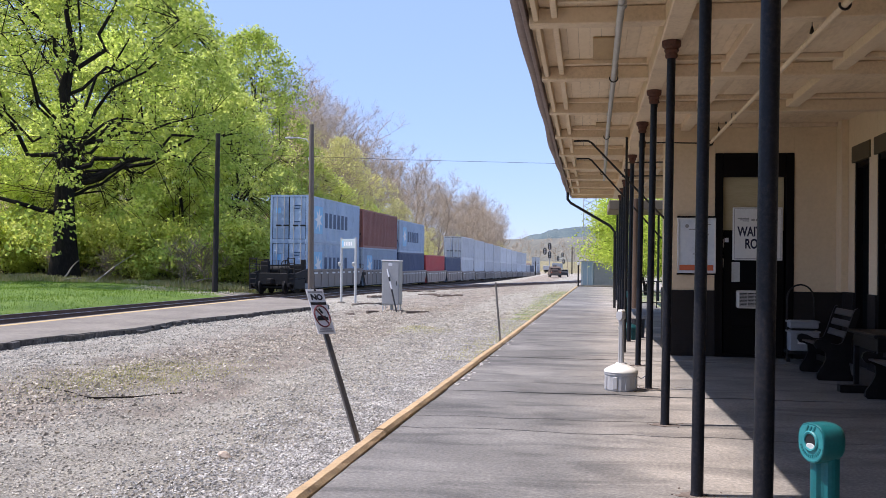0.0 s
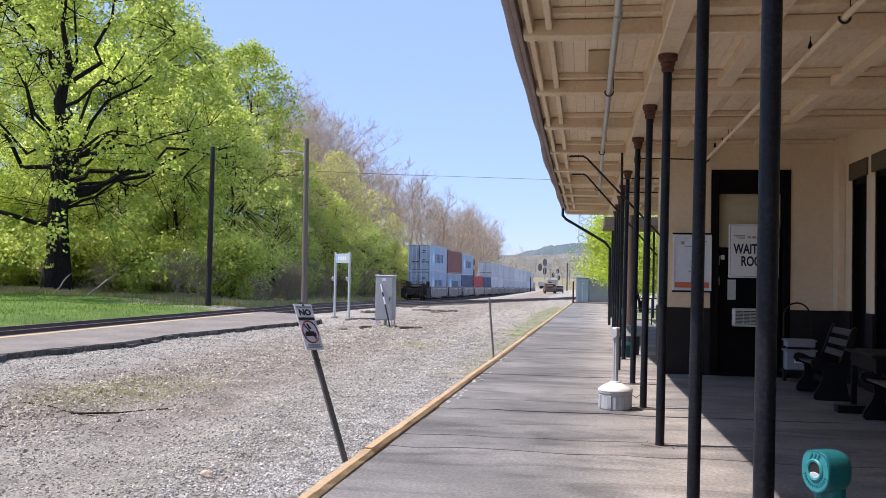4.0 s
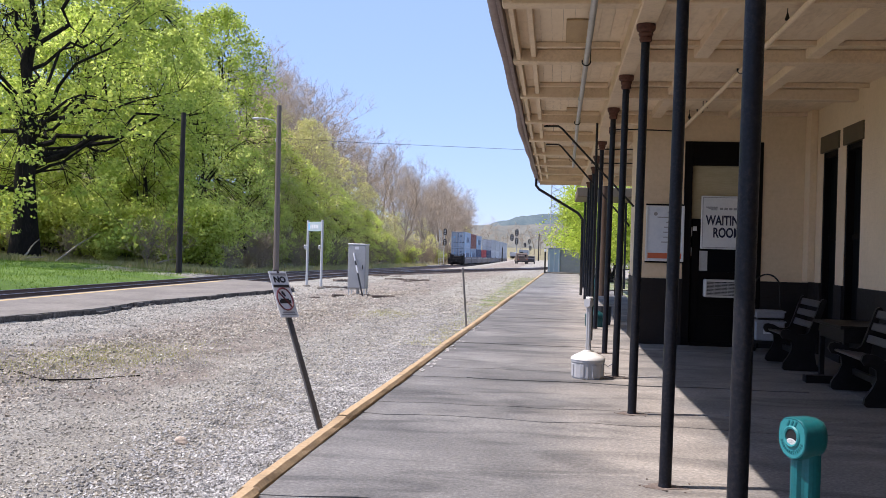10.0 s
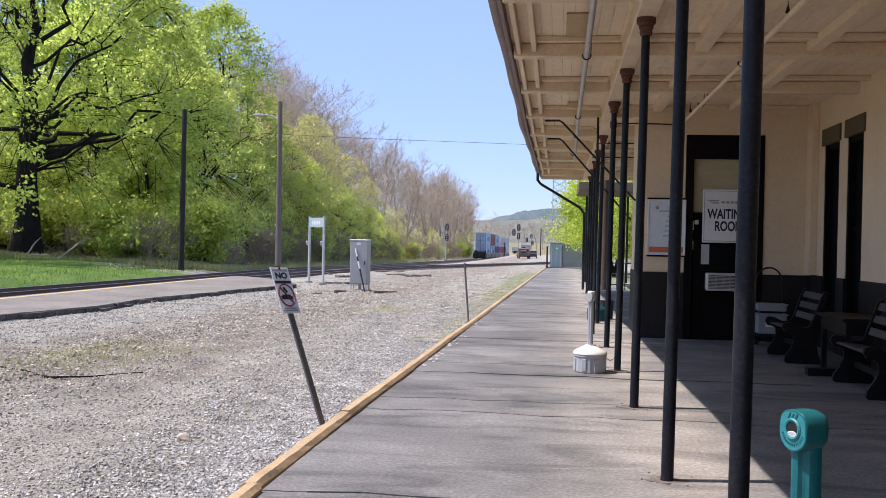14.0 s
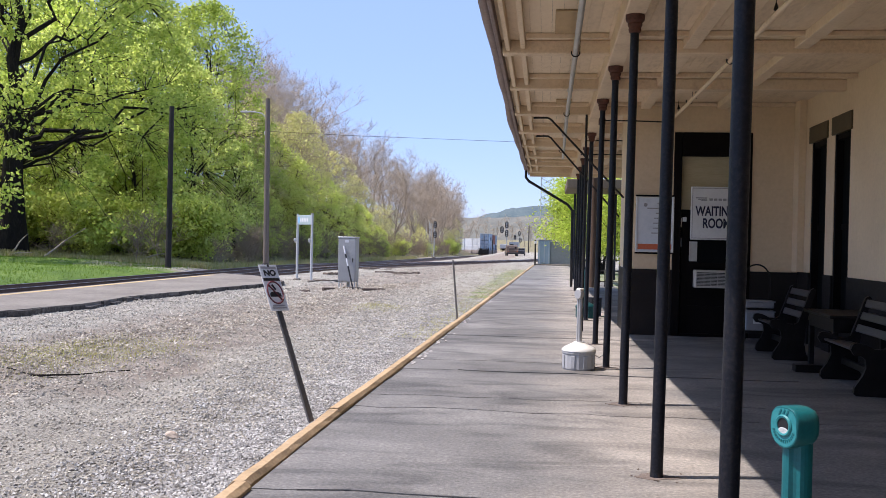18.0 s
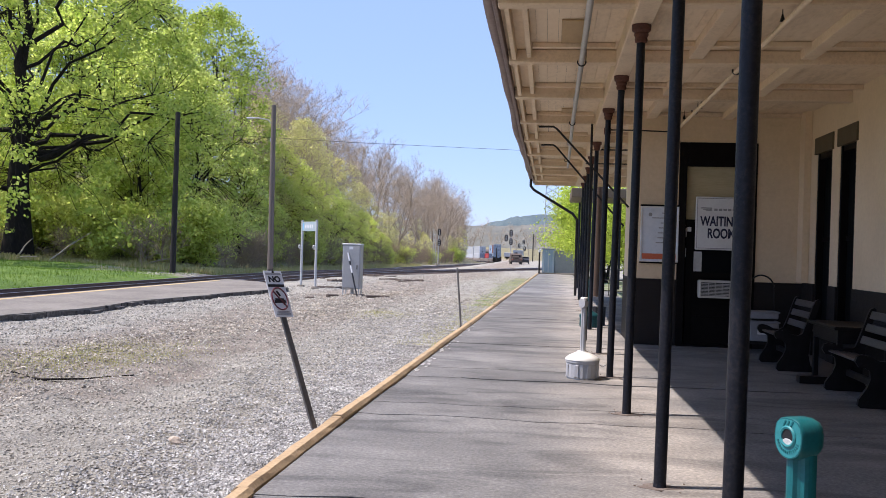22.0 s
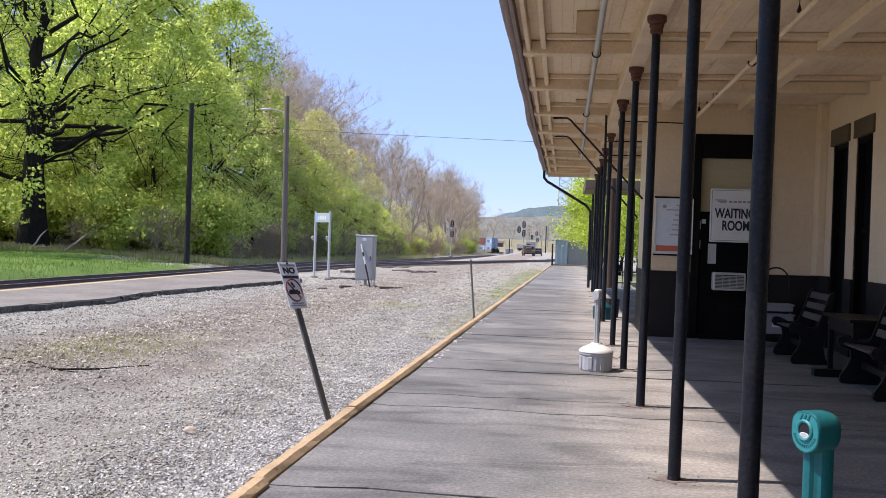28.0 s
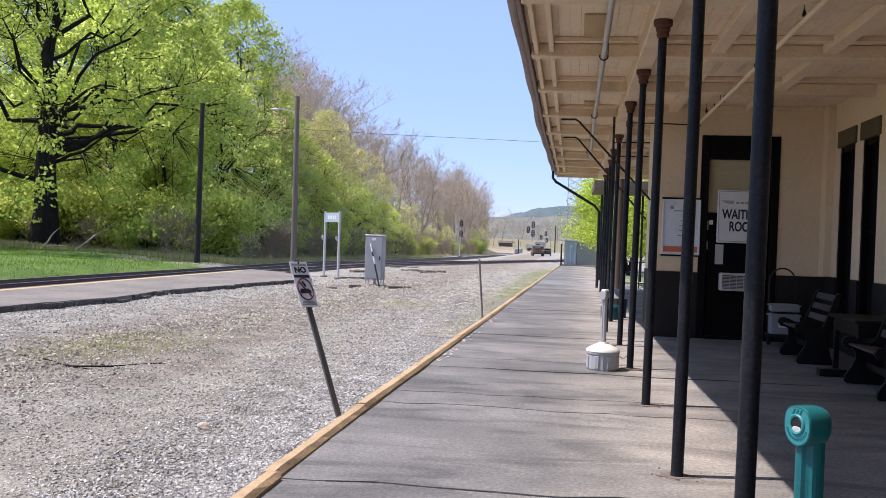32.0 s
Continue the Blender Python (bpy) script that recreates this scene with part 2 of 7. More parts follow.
wall_cream = brick_wall_material("cream_painted_brick", lin(0.63, 0.485, 0.315), lin(0.76, 0.60, 0.405))
wall_dark = brick_wall_material("dark_brown_painted_brick", lin(0.011, 0.0085, 0.008), lin(0.022, 0.017, 0.0155))
door_dark = material("dark_brown_door_paint", [lin(0.004, 0.003, 0.003), lin(0.009, 0.007, 0.0065)], 0.6, specular=0.08, coarse=3, fine=30, bump=0.05)
lintel_stone = material("olive_brown_lintel", [lin(0.065, 0.047, 0.024), lin(0.115, 0.086, 0.045)], 0.7, coarse=3, fine=30, bump=0.1)
bark = material("dark_bark", [lin(0.006, 0.005, 0.004), lin(0.015, 0.012, 0.010), lin(0.035, 0.028, 0.022)], 0.9, specular=0.15, coarse=2, fine=14, bump=0.6, stretch=(1, 1, 0.25))
twig = material("grey_brown_twigs", [lin(0.26, 0.205, 0.15), lin(0.46, 0.385, 0.29)], 0.85, coarse=2, fine=14, bump=0.1, random_tint=0.2)
brush_mat = material("dry_brush_stems", [lin(0.20, 0.15, 0.10), lin(0.42, 0.33, 0.23)], 0.9, coarse=0.4, fine=8, bump=0.1, random_tint=0.15)
leaf_big = leaf_material("spring_leaves", lin(0.27, 0.37, 0.055), lin(0.56, 0.62, 0.15), 0.62)
leaf_fresh = leaf_material("fresh_bank_leaves", lin(0.50, 0.61, 0.12), lin(0.85, 0.90, 0.30), 0.76)
leaf_mid = leaf_material("young_green_leaves", lin(0.54, 0.62, 0.12), lin(0.84, 0.88, 0.30), 0.66)
leaf_olive = leaf_material("olive_budding_leaves", lin(0.52, 0.51, 0.18), lin(0.80, 0.76, 0.34), 0.58)
bud_haze = leaf_material("brown_bud_haze", lin(0.48, 0.36, 0.25), lin(0.72, 0.60, 0.44), 0.45)
leaf_lime = leaf_material("lime_leaves", lin(0.36, 0.48, 0.06), lin(0.60, 0.68, 0.13), 0.6)
leaf_dark = leaf_material("undergrowth_leaves", lin(0.44, 0.52, 0.10), lin(0.76, 0.80, 0.24), 0.68)
grass_mat = leaf_material("grass_blades", lin(0.09, 0.17, 0.014), lin(0.20, 0.30, 0.035), 0.4)
dry_grass = leaf_material("pale_dry_grass", lin(0.36, 0.35, 0.09), lin(0.58, 0.54, 0.19), 0.3)
pole_wood = material("weathered_pole_wood", [lin(0.10, 0.08, 0.065), lin(0.2, 0.165, 0.135)], 0.85, coarse=3, fine=25, bump=0.3, stretch=(4, 4, 0.3))
tar_wood = material("tarred_pole_wood", [lin(0.012, 0.01, 0.009), lin(0.03, 0.025, 0.02)], 0.8, coarse=3, fine=25, bump=0.2)
steel_paint = material("pale_grey_steel_paint", [lin(0.42, 0.43, 0.42), lin(0.58, 0.58, 0.56)], 0.5, 0.2, coarse=2, fine=25, bump=0.05)
black_paint = material("black_signal_paint", [lin(0.012, 0.012, 0.013), lin(0.025, 0.025, 0.027)], 0.5, coarse=3, fine=30, bump=0.02)
glass = bpy.data.materials.new("window_glass")
glass.use_nodes = True
gb = glass.node_tree.nodes["Principled BSDF"]
gb.inputs["Base Color"].default_value = lin(0.006, 0.007, 0.008)
gb.inputs["Roughness"].default_value = 0.45
gb.inputs["Specular IOR Level"].default_value = 0.03


# ---- mesh building ----
class Shape:
    """Collects vertices and faces of one mesh."""

    def __init__(self):
        self.v, self.f = [], []

    def add(self, verts, faces, m=None):
        k = len(self.v)
        self.v += [tuple(m @ Vector(p)) for p in verts] if m else [tuple(p) for p in verts]
        self.f += [tuple(i + k for i in f) for f in faces]
        return self

    def box(self, x0, x1, y0, y1, z0, z1, b=0.0, m=None):
        """A box, its edges cut by b."""
        if b <= 0:
            vs = [(x, y, z) for x in (x0, x1) for y in (y0, y1) for z in (z0, z1)]
            return self.add(vs, [(0, 1, 3, 2), (4, 6, 7, 5), (0, 4, 5, 1), (2, 3, 7, 6), (0, 2, 6, 4), (1, 5, 7, 3)], m)
        bm = bmesh.new()
        bmesh.ops.create_cube(bm, size=1)
        for v in bm.verts:
            v.co = Vector(((x0 + x1) / 2 + v.co.x * (x1 - x0), (y0 + y1) / 2 + v.co.y * (y1 - y0), (z0 + z1) / 2 + v.co.z * (z1 - z0)))
        bmesh.ops.bevel(bm, geom=bm.edges[:], offset=b, segments=1, affect="EDGES", profile=0.5)
        bm.verts.index_update()
        self.add([v.co for v in bm.verts], [[v.index for v in f.verts] for f in bm.faces], m)
        bm.free()
        return self

    def tube(self, points, radii, n=8, caps=True):
        """A round bar along points."""
        pts = [Vector(p) for p in points]
        if not hasattr(radii, "__len__"):
            radii = [radii] * len(pts)
        k = len(self.v)
        side = None
        for i, p in enumerate(pts):
            d = (pts[min(i + 1, len(pts) - 1)] - pts[max(i - 1, 0)]).normalized()
            if side is None:
                side = d.orthogonal().normalized()
            side = (side - d * side.dot(d))
            side = side.normalized() if side.length > 1e-6 else d.orthogonal().normalized()
            up = d.cross(side)
            for j in range(n):
                a = 2 * math.pi * j / n
                self.v.append(tuple(p + radii[i] * (math.cos(a) * side + math.sin(a) * up)))
        for i in range(len(pts) - 1):
            for j in range(n):
                a, b = k + i * n + j, k + i * n + (j + 1) % n
                self.f.append((a, b, b + n, a + n))
        if caps:
            self.f.append(tuple(k + j for j in reversed(range(n))))
            self.f.append(tuple(k + (len(pts) - 1) * n + j for j in range(n)))
        return self

    def lathe(self, profile, n=20, at=(0, 0, 0), m=None):
        """Turns (radius, height) pairs round the upright axis."""
        vs, fs = [], []
        for r, z in profile:
            for j in range(n):
                a = 2 * math.pi * j / n
                vs.append((at[0] + r * math.cos(a), at[1] + r * math.sin(a), at[2] + z))
        for i in range(len(profile) - 1):
            for j in range(n):
                a, b = i * n + j, i * n + (j + 1) % n
                fs.append((a, b, b + n, a + n))
        fs.append(tuple(reversed(range(n))))
        fs.append(tuple((len(profile) - 1) * n + j for j in range(n)))
        return self.add(vs, fs, m)

    def prism(self, outline, x0, x1, m=None):
        """An outline in (y, z), drawn out from x0 to x1."""
        n = len(outline)
        vs = [(x0, y, z) for y, z in outline] + [(x1, y, z) for y, z in outline]
        fs = [tuple(range(n)), tuple(reversed(range(n, 2 * n)))] + [(i, i + n, (i + 1) % n + n, (i + 1) % n) for i in range(n)]
        return self.add(vs, fs, m)

    def slab(self, outline, z0, z1):
        """An outline in (x, y), from z0 to z1."""
        n = len(outline)
        vs = [(x, y, z0) for x, y in outline] + [(x, y, z1) for x, y in outline]
        fs = [tuple(reversed(range(n))), tuple(range(n, 2 * n))] + [(i, (i + 1) % n, (i + 1) % n + n, i + n) for i in range(n)]
        return self.add(vs, fs)

    def mesh(self, name, mat, smooth=False):
        me = bpy.data.meshes.new(name)
        me.from_pydata(self.v, [], self.f)
        me.update()
        if smooth:
            me.polygons.foreach_set("use_smooth", [True] * len(me.polygons))
            me.set_sharp_from_angle(angle=radians(40))
        if mat:
            me.materials.append(mat)
        return me


def part(name, shape, mat, parent=None, label="", at=None, smooth=False):
    """One mesh object, under a thing or a part."""
    ob = new(name, shape.mesh(name, mat, smooth) if isinstance(shape, Shape) else shape)
    ob.parent = parent
    if at is not None:
        ob.matrix_basis = at
    return tagged(ob, label)


def thing(name, m, label, category, group="", kind=""):
    ob = new(name)
    ob.empty_display_size = 0.2
    ob.matrix_basis = m
    return tagged(ob, label, category, group, kind)


def structure(name, shape, mat, label="", category="", smooth=False):
    return tagged(part(name, shape, mat, None, smooth=smooth), label, category, kind="structure")


def text_mesh(body, size, mat, depth=0.002, bold=0.0):
    """Letters as a mesh in the x-z plane, centred, facing -y."""
    cu = bpy.data.curves.new("letters", "FONT")
    cu.body, cu.size, cu.align_x, cu.align_y, cu.extrude = body, size, "CENTER", "CENTER", depth
    cu.offset = bold
    ob = bpy.data.objects.new("letters", cu)
    scene.collection.objects.link(ob)
    me = bpy.data.meshes.new_from_object(ob.evaluated_get(bpy.context.evaluated_depsgraph_get()))
    bpy.data.objects.remove(ob)
    me.transform(Matrix.Rotation(radians(90), 4, "X"))
    me.materials.clear()
    me.materials.append(mat)
    return me


# ---- the lie of the land ----
def smooth(a, b, x):
    t = min(1, max(0, (x - a) / (b - a)))
    return t * t * (3 - 2 * t)


def line_at(points, s):
    """The place and heading on a smooth line through points, s metres from its start."""
    lens, total = line_table(tuple(points))
    s = min(max(s, 0.0), total - 0.01)
    lo, hi = 0, len(lens) - 1
    while hi - lo > 1:
        mid = (lo + hi) // 2
        lo, hi = (mid, hi) if lens[mid][0] <= s else (lo, mid)
    (s0, x0, y0), (s1, x1, y1) = lens[lo], lens[hi]
    u = (s - s0) / max(1e-6, s1 - s0)
    return x0 + u * (x1 - x0), y0 + u * (y1 - y0), math.atan2(-(x1 - x0), y1 - y0)


TABLES = {}


def line_table(points):
    if points not in TABLES:
        rows, s, last = [], 0.0, None
        for i in range(len(points) - 1):
            p0, p1, p2, p3 = points[max(0, i - 1)], points[i], points[i + 1], points[min(len(points) - 1, i + 2)]
            for k in range(24):
                u = k / 24
                x, y = (0.5 * (2 * b + (c - a) * u + (2 * a - 5 * b + 4 * c - d) * u * u + (3 * b - a - 3 * c + d) * u ** 3) for a, b, c, d in zip(p0, p1, p2, p3))
                if last:
                    s += math.hypot(x - last[0], y - last[1])
                rows.append((s, x, y))
                last = (x, y)
        TABLES[points] = (rows, s)
    return TABLES[points]


MAIN = ((-20.9, -60), (-20.25, 0), (-19.35, 30), (-18.45, 55), (-18.15, 78), (-18.0, 110), (-17.9, 160), (-18.0, 205), (-17.5, 250), (-17.4, 300), (-21.8, 345), (-33.5, 392), (-56, 435), (-90, 470), (-135, 492), (-185, 500), (-240, 505))
SIDING = ((-16.9, -60), (-16.5, 0), (-16.2, 30), (-15.3, 50), (-13.8, 65), (-10.8, 82), (-6.2, 97), (-2.2, 110), (0.6, 125), (2.4, 145), (3.2, 170), (3.6, 200), (4, 240))
RAIL_Z = -0.38


def grade(y):
    """How far the line has dropped at y."""
    return 0.0 if y < 50 else -0.0100 * (y - 50) * smooth(50, 90, y)


def yard_grade(y):
    """The same for the yard and its siding."""
    return 0.0 if y < 50 else -0.0025 * (y - 50) * smooth(50, 90, y)


def main_x(y):
    """Where the main line runs at y."""
    rows, _ = line_table(MAIN)
    lo = 0
    for i in range(0, len(rows), 4):
        if rows[i][2] > y:
            break
        lo = i
    s0, x0, y0 = rows[lo]
    s1, x1, y1 = rows[min(lo + 4, len(rows) - 1)]
    return x0 + (x1 - x0) * min(1, max(0, (y - y0) / max(1e-6, y1 - y0)))


def siding_x(y):
    rows, _ = line_table(SIDING)
    for (_, x0, y0), (_, x1, y1) in zip(rows[::4], rows[4::4]):
        if y0 <= y <= y1:
            return x0 + (x1 - x0) * (y - y0) / (y1 - y0)
    return -16.9 if y < 0 else 4.0


def land_height(x, y):
    """Ground with the cutting beside the line."""
    u = x - main_x(min(y, 468))
    low = 1 - smooth(2.5, 8.5, u)
    z = -0.12 + grade(min(y, 420)) * low + yard_grade(min(y, 420)) * (1 - low)
    if x > -25 or u > -6:
        z -= 0.08 * smooth(-3.5, -9, x)
        z -= 0.28 * smooth(-12.0, -14.5, x) * (1 - smooth(60, 90, y))
        z -= 0.32 * smooth(45, 75, y)
    else:
        z -= 0.36
    z -= 0.30 * (1 - smooth(2.3, 3.3, abs(u)))
    if -18.5 < x < 8 and -60 < y < 240:
        z -= 0.30 * (1 - smooth(2.1, 3.1, abs(x - siding_x(y))))
    if -10 < x < -2.2 and y < 45:
        z += 0.028 * math.sin(x * 3.6 + 0.25 * y + 1.3 * noise.noise((x * 0.3, y * 0.15, 2))) * smooth(-2.2, -3.2, x)
    lift = smooth(-4.5, -24, u) * (0.06 + 0.94 * smooth(62, 92, y)) * 7.0
    z += lift + 10 * smooth(-26, -70, u) * smooth(40, 90, y)
    z += 0.22 * smooth(-2.6, -5, u) * (1 - smooth(45, 70, y))
    if y > 500:
        z += 30 * smooth(600, 1300, y) * smooth(400, -500, x)
    if y < 60 and x > -15:
        z += 0.035 * noise.noise((x * 0.5, y * 0.5, 3)) + 0.012 * noise.noise((x * 2.2, y * 2.2, 7))
    elif u < -4:
        z += 0.35 * noise.noise((x * 0.16, y * 0.16, 3)) * smooth(-5, -10, u)
    return z


# ---- ground ----
def ground_material():
    m = material("lot_gravel_and_earth", [lin(0.055, 0.050, 0.038), lin(0.335, 0.31, 0.25), lin(0.62, 0.58, 0.48)], 0.9, coarse=1.1, fine=34, bump=0.9, spread=0.72, coords="World", bump_fine=0.9)
    n, l = m.node_tree.nodes, m.node_tree.links
    b = n["Principled BSDF"]
    base = b.inputs["Base Color"].links[0].from_socket
    geo = n.new("ShaderNodeNewGeometry")
    at = n.new("ShaderNodeAttribute")
    at.attribute_name = "zone"
    sep = n.new("ShaderNodeSeparateColor")
    l.new(at.outputs["Color"], sep.inputs[0])

    def patchy(cols, scale, fine):
        a, c, r, mixer = n.new("ShaderNodeTexNoise"), n.new("ShaderNodeTexNoise"), n.new("ShaderNodeValToRGB"), n.new("ShaderNodeMath")
        for t, s in ((a, scale), (c, fine)):
            t.inputs["Scale"].default_value, t.inputs["Detail"].default_value = s, 6
            l.new(geo.outputs["Position"], t.inputs[0])
        mixer.operation = "ADD"
        l.new(a.outputs[0], mixer.inputs[0]), l.new(c.outputs[0], mixer.inputs[1])
        e = r.color_ramp.elements
        e.new(0.5)
        for i, col in enumerate(cols):
            e[i].position, e[i].color = (0.35, 0.5, 0.66)[i], col
        h = n.new("ShaderNodeMath")
        h.operation = "MULTIPLY"
        h.inputs[1].default_value = 0.5
        l.new(mixer.outputs[0], h.inputs[0]), l.new(h.outputs[0], r.inputs[0])
        return r.outputs[0]

    out = base
    edge = n.new("ShaderNodeTexNoise")
    edge.inputs["Scale"].default_value, edge.inputs["Detail"].default_value = 0.9, 7
    l.new(geo.outputs["Position"], edge.inputs[0])
    layers = (("Red", patchy([lin(0.13, 0.105, 0.08), lin(0.26, 0.22, 0.17), lin(0.43, 0.37, 0.295)], 1.3, 34)),
              ("Green", patchy([lin(0.04, 0.085, 0.010), lin(0.10, 0.18, 0.02), lin(0.17, 0.24, 0.045)], 0.5, 9)),
              ("Blue", patchy([lin(0.09, 0.085, 0.035), lin(0.21, 0.185, 0.09), lin(0.34, 0.285, 0.17)], 0.4, 7)))
    for name, col in layers:
        ad, st = n.new("ShaderNodeMath"), n.new("ShaderNodeMapRange")
        ad.operation = "ADD"
        l.new(sep.outputs[name], ad.inputs[0]), l.new(edge.outputs[0], ad.inputs[1])
        l.new(ad.outputs[0], st.inputs[0])
        st.inputs[1].default_value, st.inputs[2].default_value = 0.85, 1.2
        mix = n.new("ShaderNodeMix")
        mix.data_type = "RGBA"
        l.new(st.outputs[0], mix.inputs[0]), l.new(out, mix.inputs[6]), l.new(col, mix.inputs[7])
        out = mix.outputs[2]
    l.new(out, b.inputs["Base Color"])
    return m


def spaced(a, b, n, power=1.0):
    return [a + (b - a) * (i / n) ** power for i in range(n + 1)]


def build_ground():
    xs = [-1500, -900, -500, -300, -220, -170, -140, -120] + spaced(-105, -30, 50)[:-1] + spaced(-30, -14, 40)[:-1] + spaced(-14, -1.9, 60)[:-1] + [-1.9, 0, 3, 6, 9, 14, 20, 30, 45, 70, 110, 180, 300, 500, 900, 1500]
    ys = [-1500, -600, -250, -120, -60, -30, -15, -8] + spaced(-5, 30, 90)[:-1] + spaced(30, 80, 60)[:-1] + spaced(80, 480, 130)[:-1] + [480, 520, 570, 640, 720, 820, 950, 1100, 1300, 1700, 2600]
    sh = Shape()
    zone = []
    for y in ys:
        for x in xs:
            sh.v.append((x, y, land_height(x, y)))
            u = x - main_x(min(max(y, -59), 468))
            brown = smooth(-10.4, -8.0, x) * (1 - smooth(-5.2, -3.6, x)) * 0.72 * smooth(3, 9, y) + 0.55 * smooth(-13.2, -14.2, x) * smooth(-5, -3.4, u) + 0.10 * smooth(40, 80, y) * smooth(-4, -2, u) * (1 - smooth(-3, 0, x))
            green = smooth(-1.9, -2.9, u) * (1 - smooth(52, 86, y)) * smooth(-30, -16, u) * 0.9
            green = max(green, 0.5 * smooth(-2.9, -2.3, x) * smooth(14, 22, y) * (1 - smooth(60, 75, y)), 0.2 * smooth(480, 560, y))
            green *= 1 - 0.75 * smooth(46, 54, y) * smooth(-31, -25, x) * (1 - smooth(-12, -8, x))
            earth = max(smooth(-3.0, -5.5, u) * (1 - green) * 0.95, 0.95 * smooth(185, 250, y) * smooth(3.5, 8, abs(u)))
            zone.append((brown, green, earth, 1.0))
    nx = len(xs)
    for j in range(len(ys) - 1):
        for i in range(nx - 1):
            a = j * nx + i
            sh.f.append((a, a + 1, a + nx + 1, a + nx))
    ob = structure("ground", sh, ground_material(), "grey gravel lot running to a grassy wooded bank", "ground")
    at = ob.data.color_attributes.new("zone", "FLOAT_COLOR", "POINT")
    at.data.foreach_set("color", [c for z in zone for c in z])
    ob.data.polygons.foreach_set("use_smooth", [True] * len(ob.data.polygons))


build_ground()


# ---- station platform ----
def kerb_x(y):
    return -1.872 + 0.0176 * max(0.0, y - 5.0)


def build_platform():
    rng = random.Random(4)
    plat = thing("platform", pose(0, 0, 0), "worn grey asphalt platform with wavy cracks across it", "platform", kind="structure")
    seams = [-14, -6, -1.5, 1.3, 2.5, 3.35, 4.32, 5.0, 5.72, 6.5, 7.25, 8.3, 9.3, 10.3, 11.2, 12.4, 13.8, 16.5, 20.2, 25, 31, 39, 50, 64]
    gaps = [rng.choice((0.002, 0.003, 0.005)) for _ in seams]
    waves = [[(rng.uniform(-0.06, 0.06)) for _ in range(16)] for _ in seams]

    def edge(i, x):
        u = (x + 2) / 5.6 * 14
        k = int(max(0, min(14, u)))
        return seams[i] + waves[i][k] + (waves[i][min(15, k + 1)] - waves[i][k]) * (u - k)

    for i in range(len(seams) - 1):
        y0 = seams[i]
        right = 3.7 if y0 < 31 else 2.6 if y0 < 38 else 1.5
        sag = rng.uniform(-0.006, 0.004)
        n = 22
        sh = Shape()
        lo = [(-0.0 + kerb_x(seams[i]) + (right - kerb_x(seams[i])) * k / n) for k in range(n + 1)]
        hi = [(kerb_x(seams[i + 1]) + (right - kerb_x(seams[i + 1])) * k / n) for k in range(n + 1)]
        out = [(x, edge(i, x) + gaps[i]) for x in lo] + [(x, edge(i + 1, x) - gaps[i + 1]) for x in reversed(hi)]
        sh.slab(out, -0.35, sag)
        part("slab", sh, asphalt, plat)
    # soft tar and dirt along the joints, thick and thin
    tar = material("tar_in_joints", [lin(0.08, 0.078, 0.074), lin(0.15, 0.146, 0.138)], 0.8, coarse=4, fine=40, bump=0.3, coords="World")
    for i in (5, 12):
        x0, x1 = kerb_x(seams[i]) + rng.uniform(0.05, 0.8), rng.uniform(1.2, 3.4)
        n = 40
        wide = rng.uniform(0.006, 0.010) * (1 + 0.04 * seams[i])
        top, low = [], []
        for k in range(n + 1):
            x = x0 + (x1 - x0) * k / n
            w = wide * (0.35 + 1.3 * abs(noise.noise((x * 2.3, seams[i], 1)))) * min(1, 6 * k / n, 6 * (n - k) / n + 0.05)
            y = edge(i, x) + 0.02 * noise.noise((x * 1.7, seams[i], 4))
            top.append((x, y + w)), low.append((x, y - w))
        part("tar_seam", Shape().slab(low + top[::-1], -0.05, 0.0075), tar, plat, "dark tar along a joint")
    flake_mat = material("pale_paint_flakes", [lin(0.30, 0.285, 0.265), lin(0.46, 0.435, 0.40)], 0.8, coarse=6, fine=40, bump=0.1)
    for _ in range(46):
        fy = rng.choice((10.5, 13.0, 16.5, 23.0)) + rng.gauss(0, 0.7)
        fx = kerb_x(fy) + 0.03 + abs(rng.gauss(0, 0.05))
        r = rng.uniform(0.02, 0.09)
        part("paint_flake", Shape().slab([(fx + 0.7 * r * rng.uniform(0.5, 1.1) * math.cos(a) * 0.6, fy + r * rng.uniform(0.5, 1.2) * math.sin(a) * 1.6) for a in [2 * math.pi * j / 7 for j in range(7)]], 0.0, 0.008), flake_mat, plat, "pale flaked paint")
    # kerb of long painted timbers
    kerb = thing("kerb", pose(0, 0, 0), "chipped yellow painted timber kerb along the platform edge", "kerb", kind="structure")
    y = -9.0
    while y < 62:
        ln = rng.uniform(2.6, 3.4)
        x = kerb_x(y + ln / 2)
        turn = math.atan2(-(kerb_x(y + ln) - kerb_x(y)), ln)
        sh = Shape()
        n = 14
        w, h = 0.138, 0.05 + rng.uniform(-0.006, 0.006)
        ring = []
        for k in range(n + 1):
            yy = -ln / 2 + 0.006 + (ln - 0.012) * k / n
            j = [rng.uniform(-0.0055, 0.0055) for _ in range(5)]
            ring.append([(-w + j[0], yy, -0.3), (-w + j[1], yy, h - 0.035 + j[2] * 0.6), (-w + 0.035 + j[3], yy, h + j[4] * 0.5), (-0.03 + j[2], yy, h + j[1] * 0.5), (j[3] * 0.7, yy, h - 0.035 + j[0] * 0.6), (j[3] * 0.5, yy, -0.3)])
        vs = [p for r in ring for p in r]
        fs = [(k * 6 + a, k * 6 + a + 1, k * 6 + a + 7, k * 6 + a + 6) for k in range(n) for a in range(5)]
        fs += [(5, 4, 3, 2, 1, 0), tuple(n * 6 + a for a in range(6))]
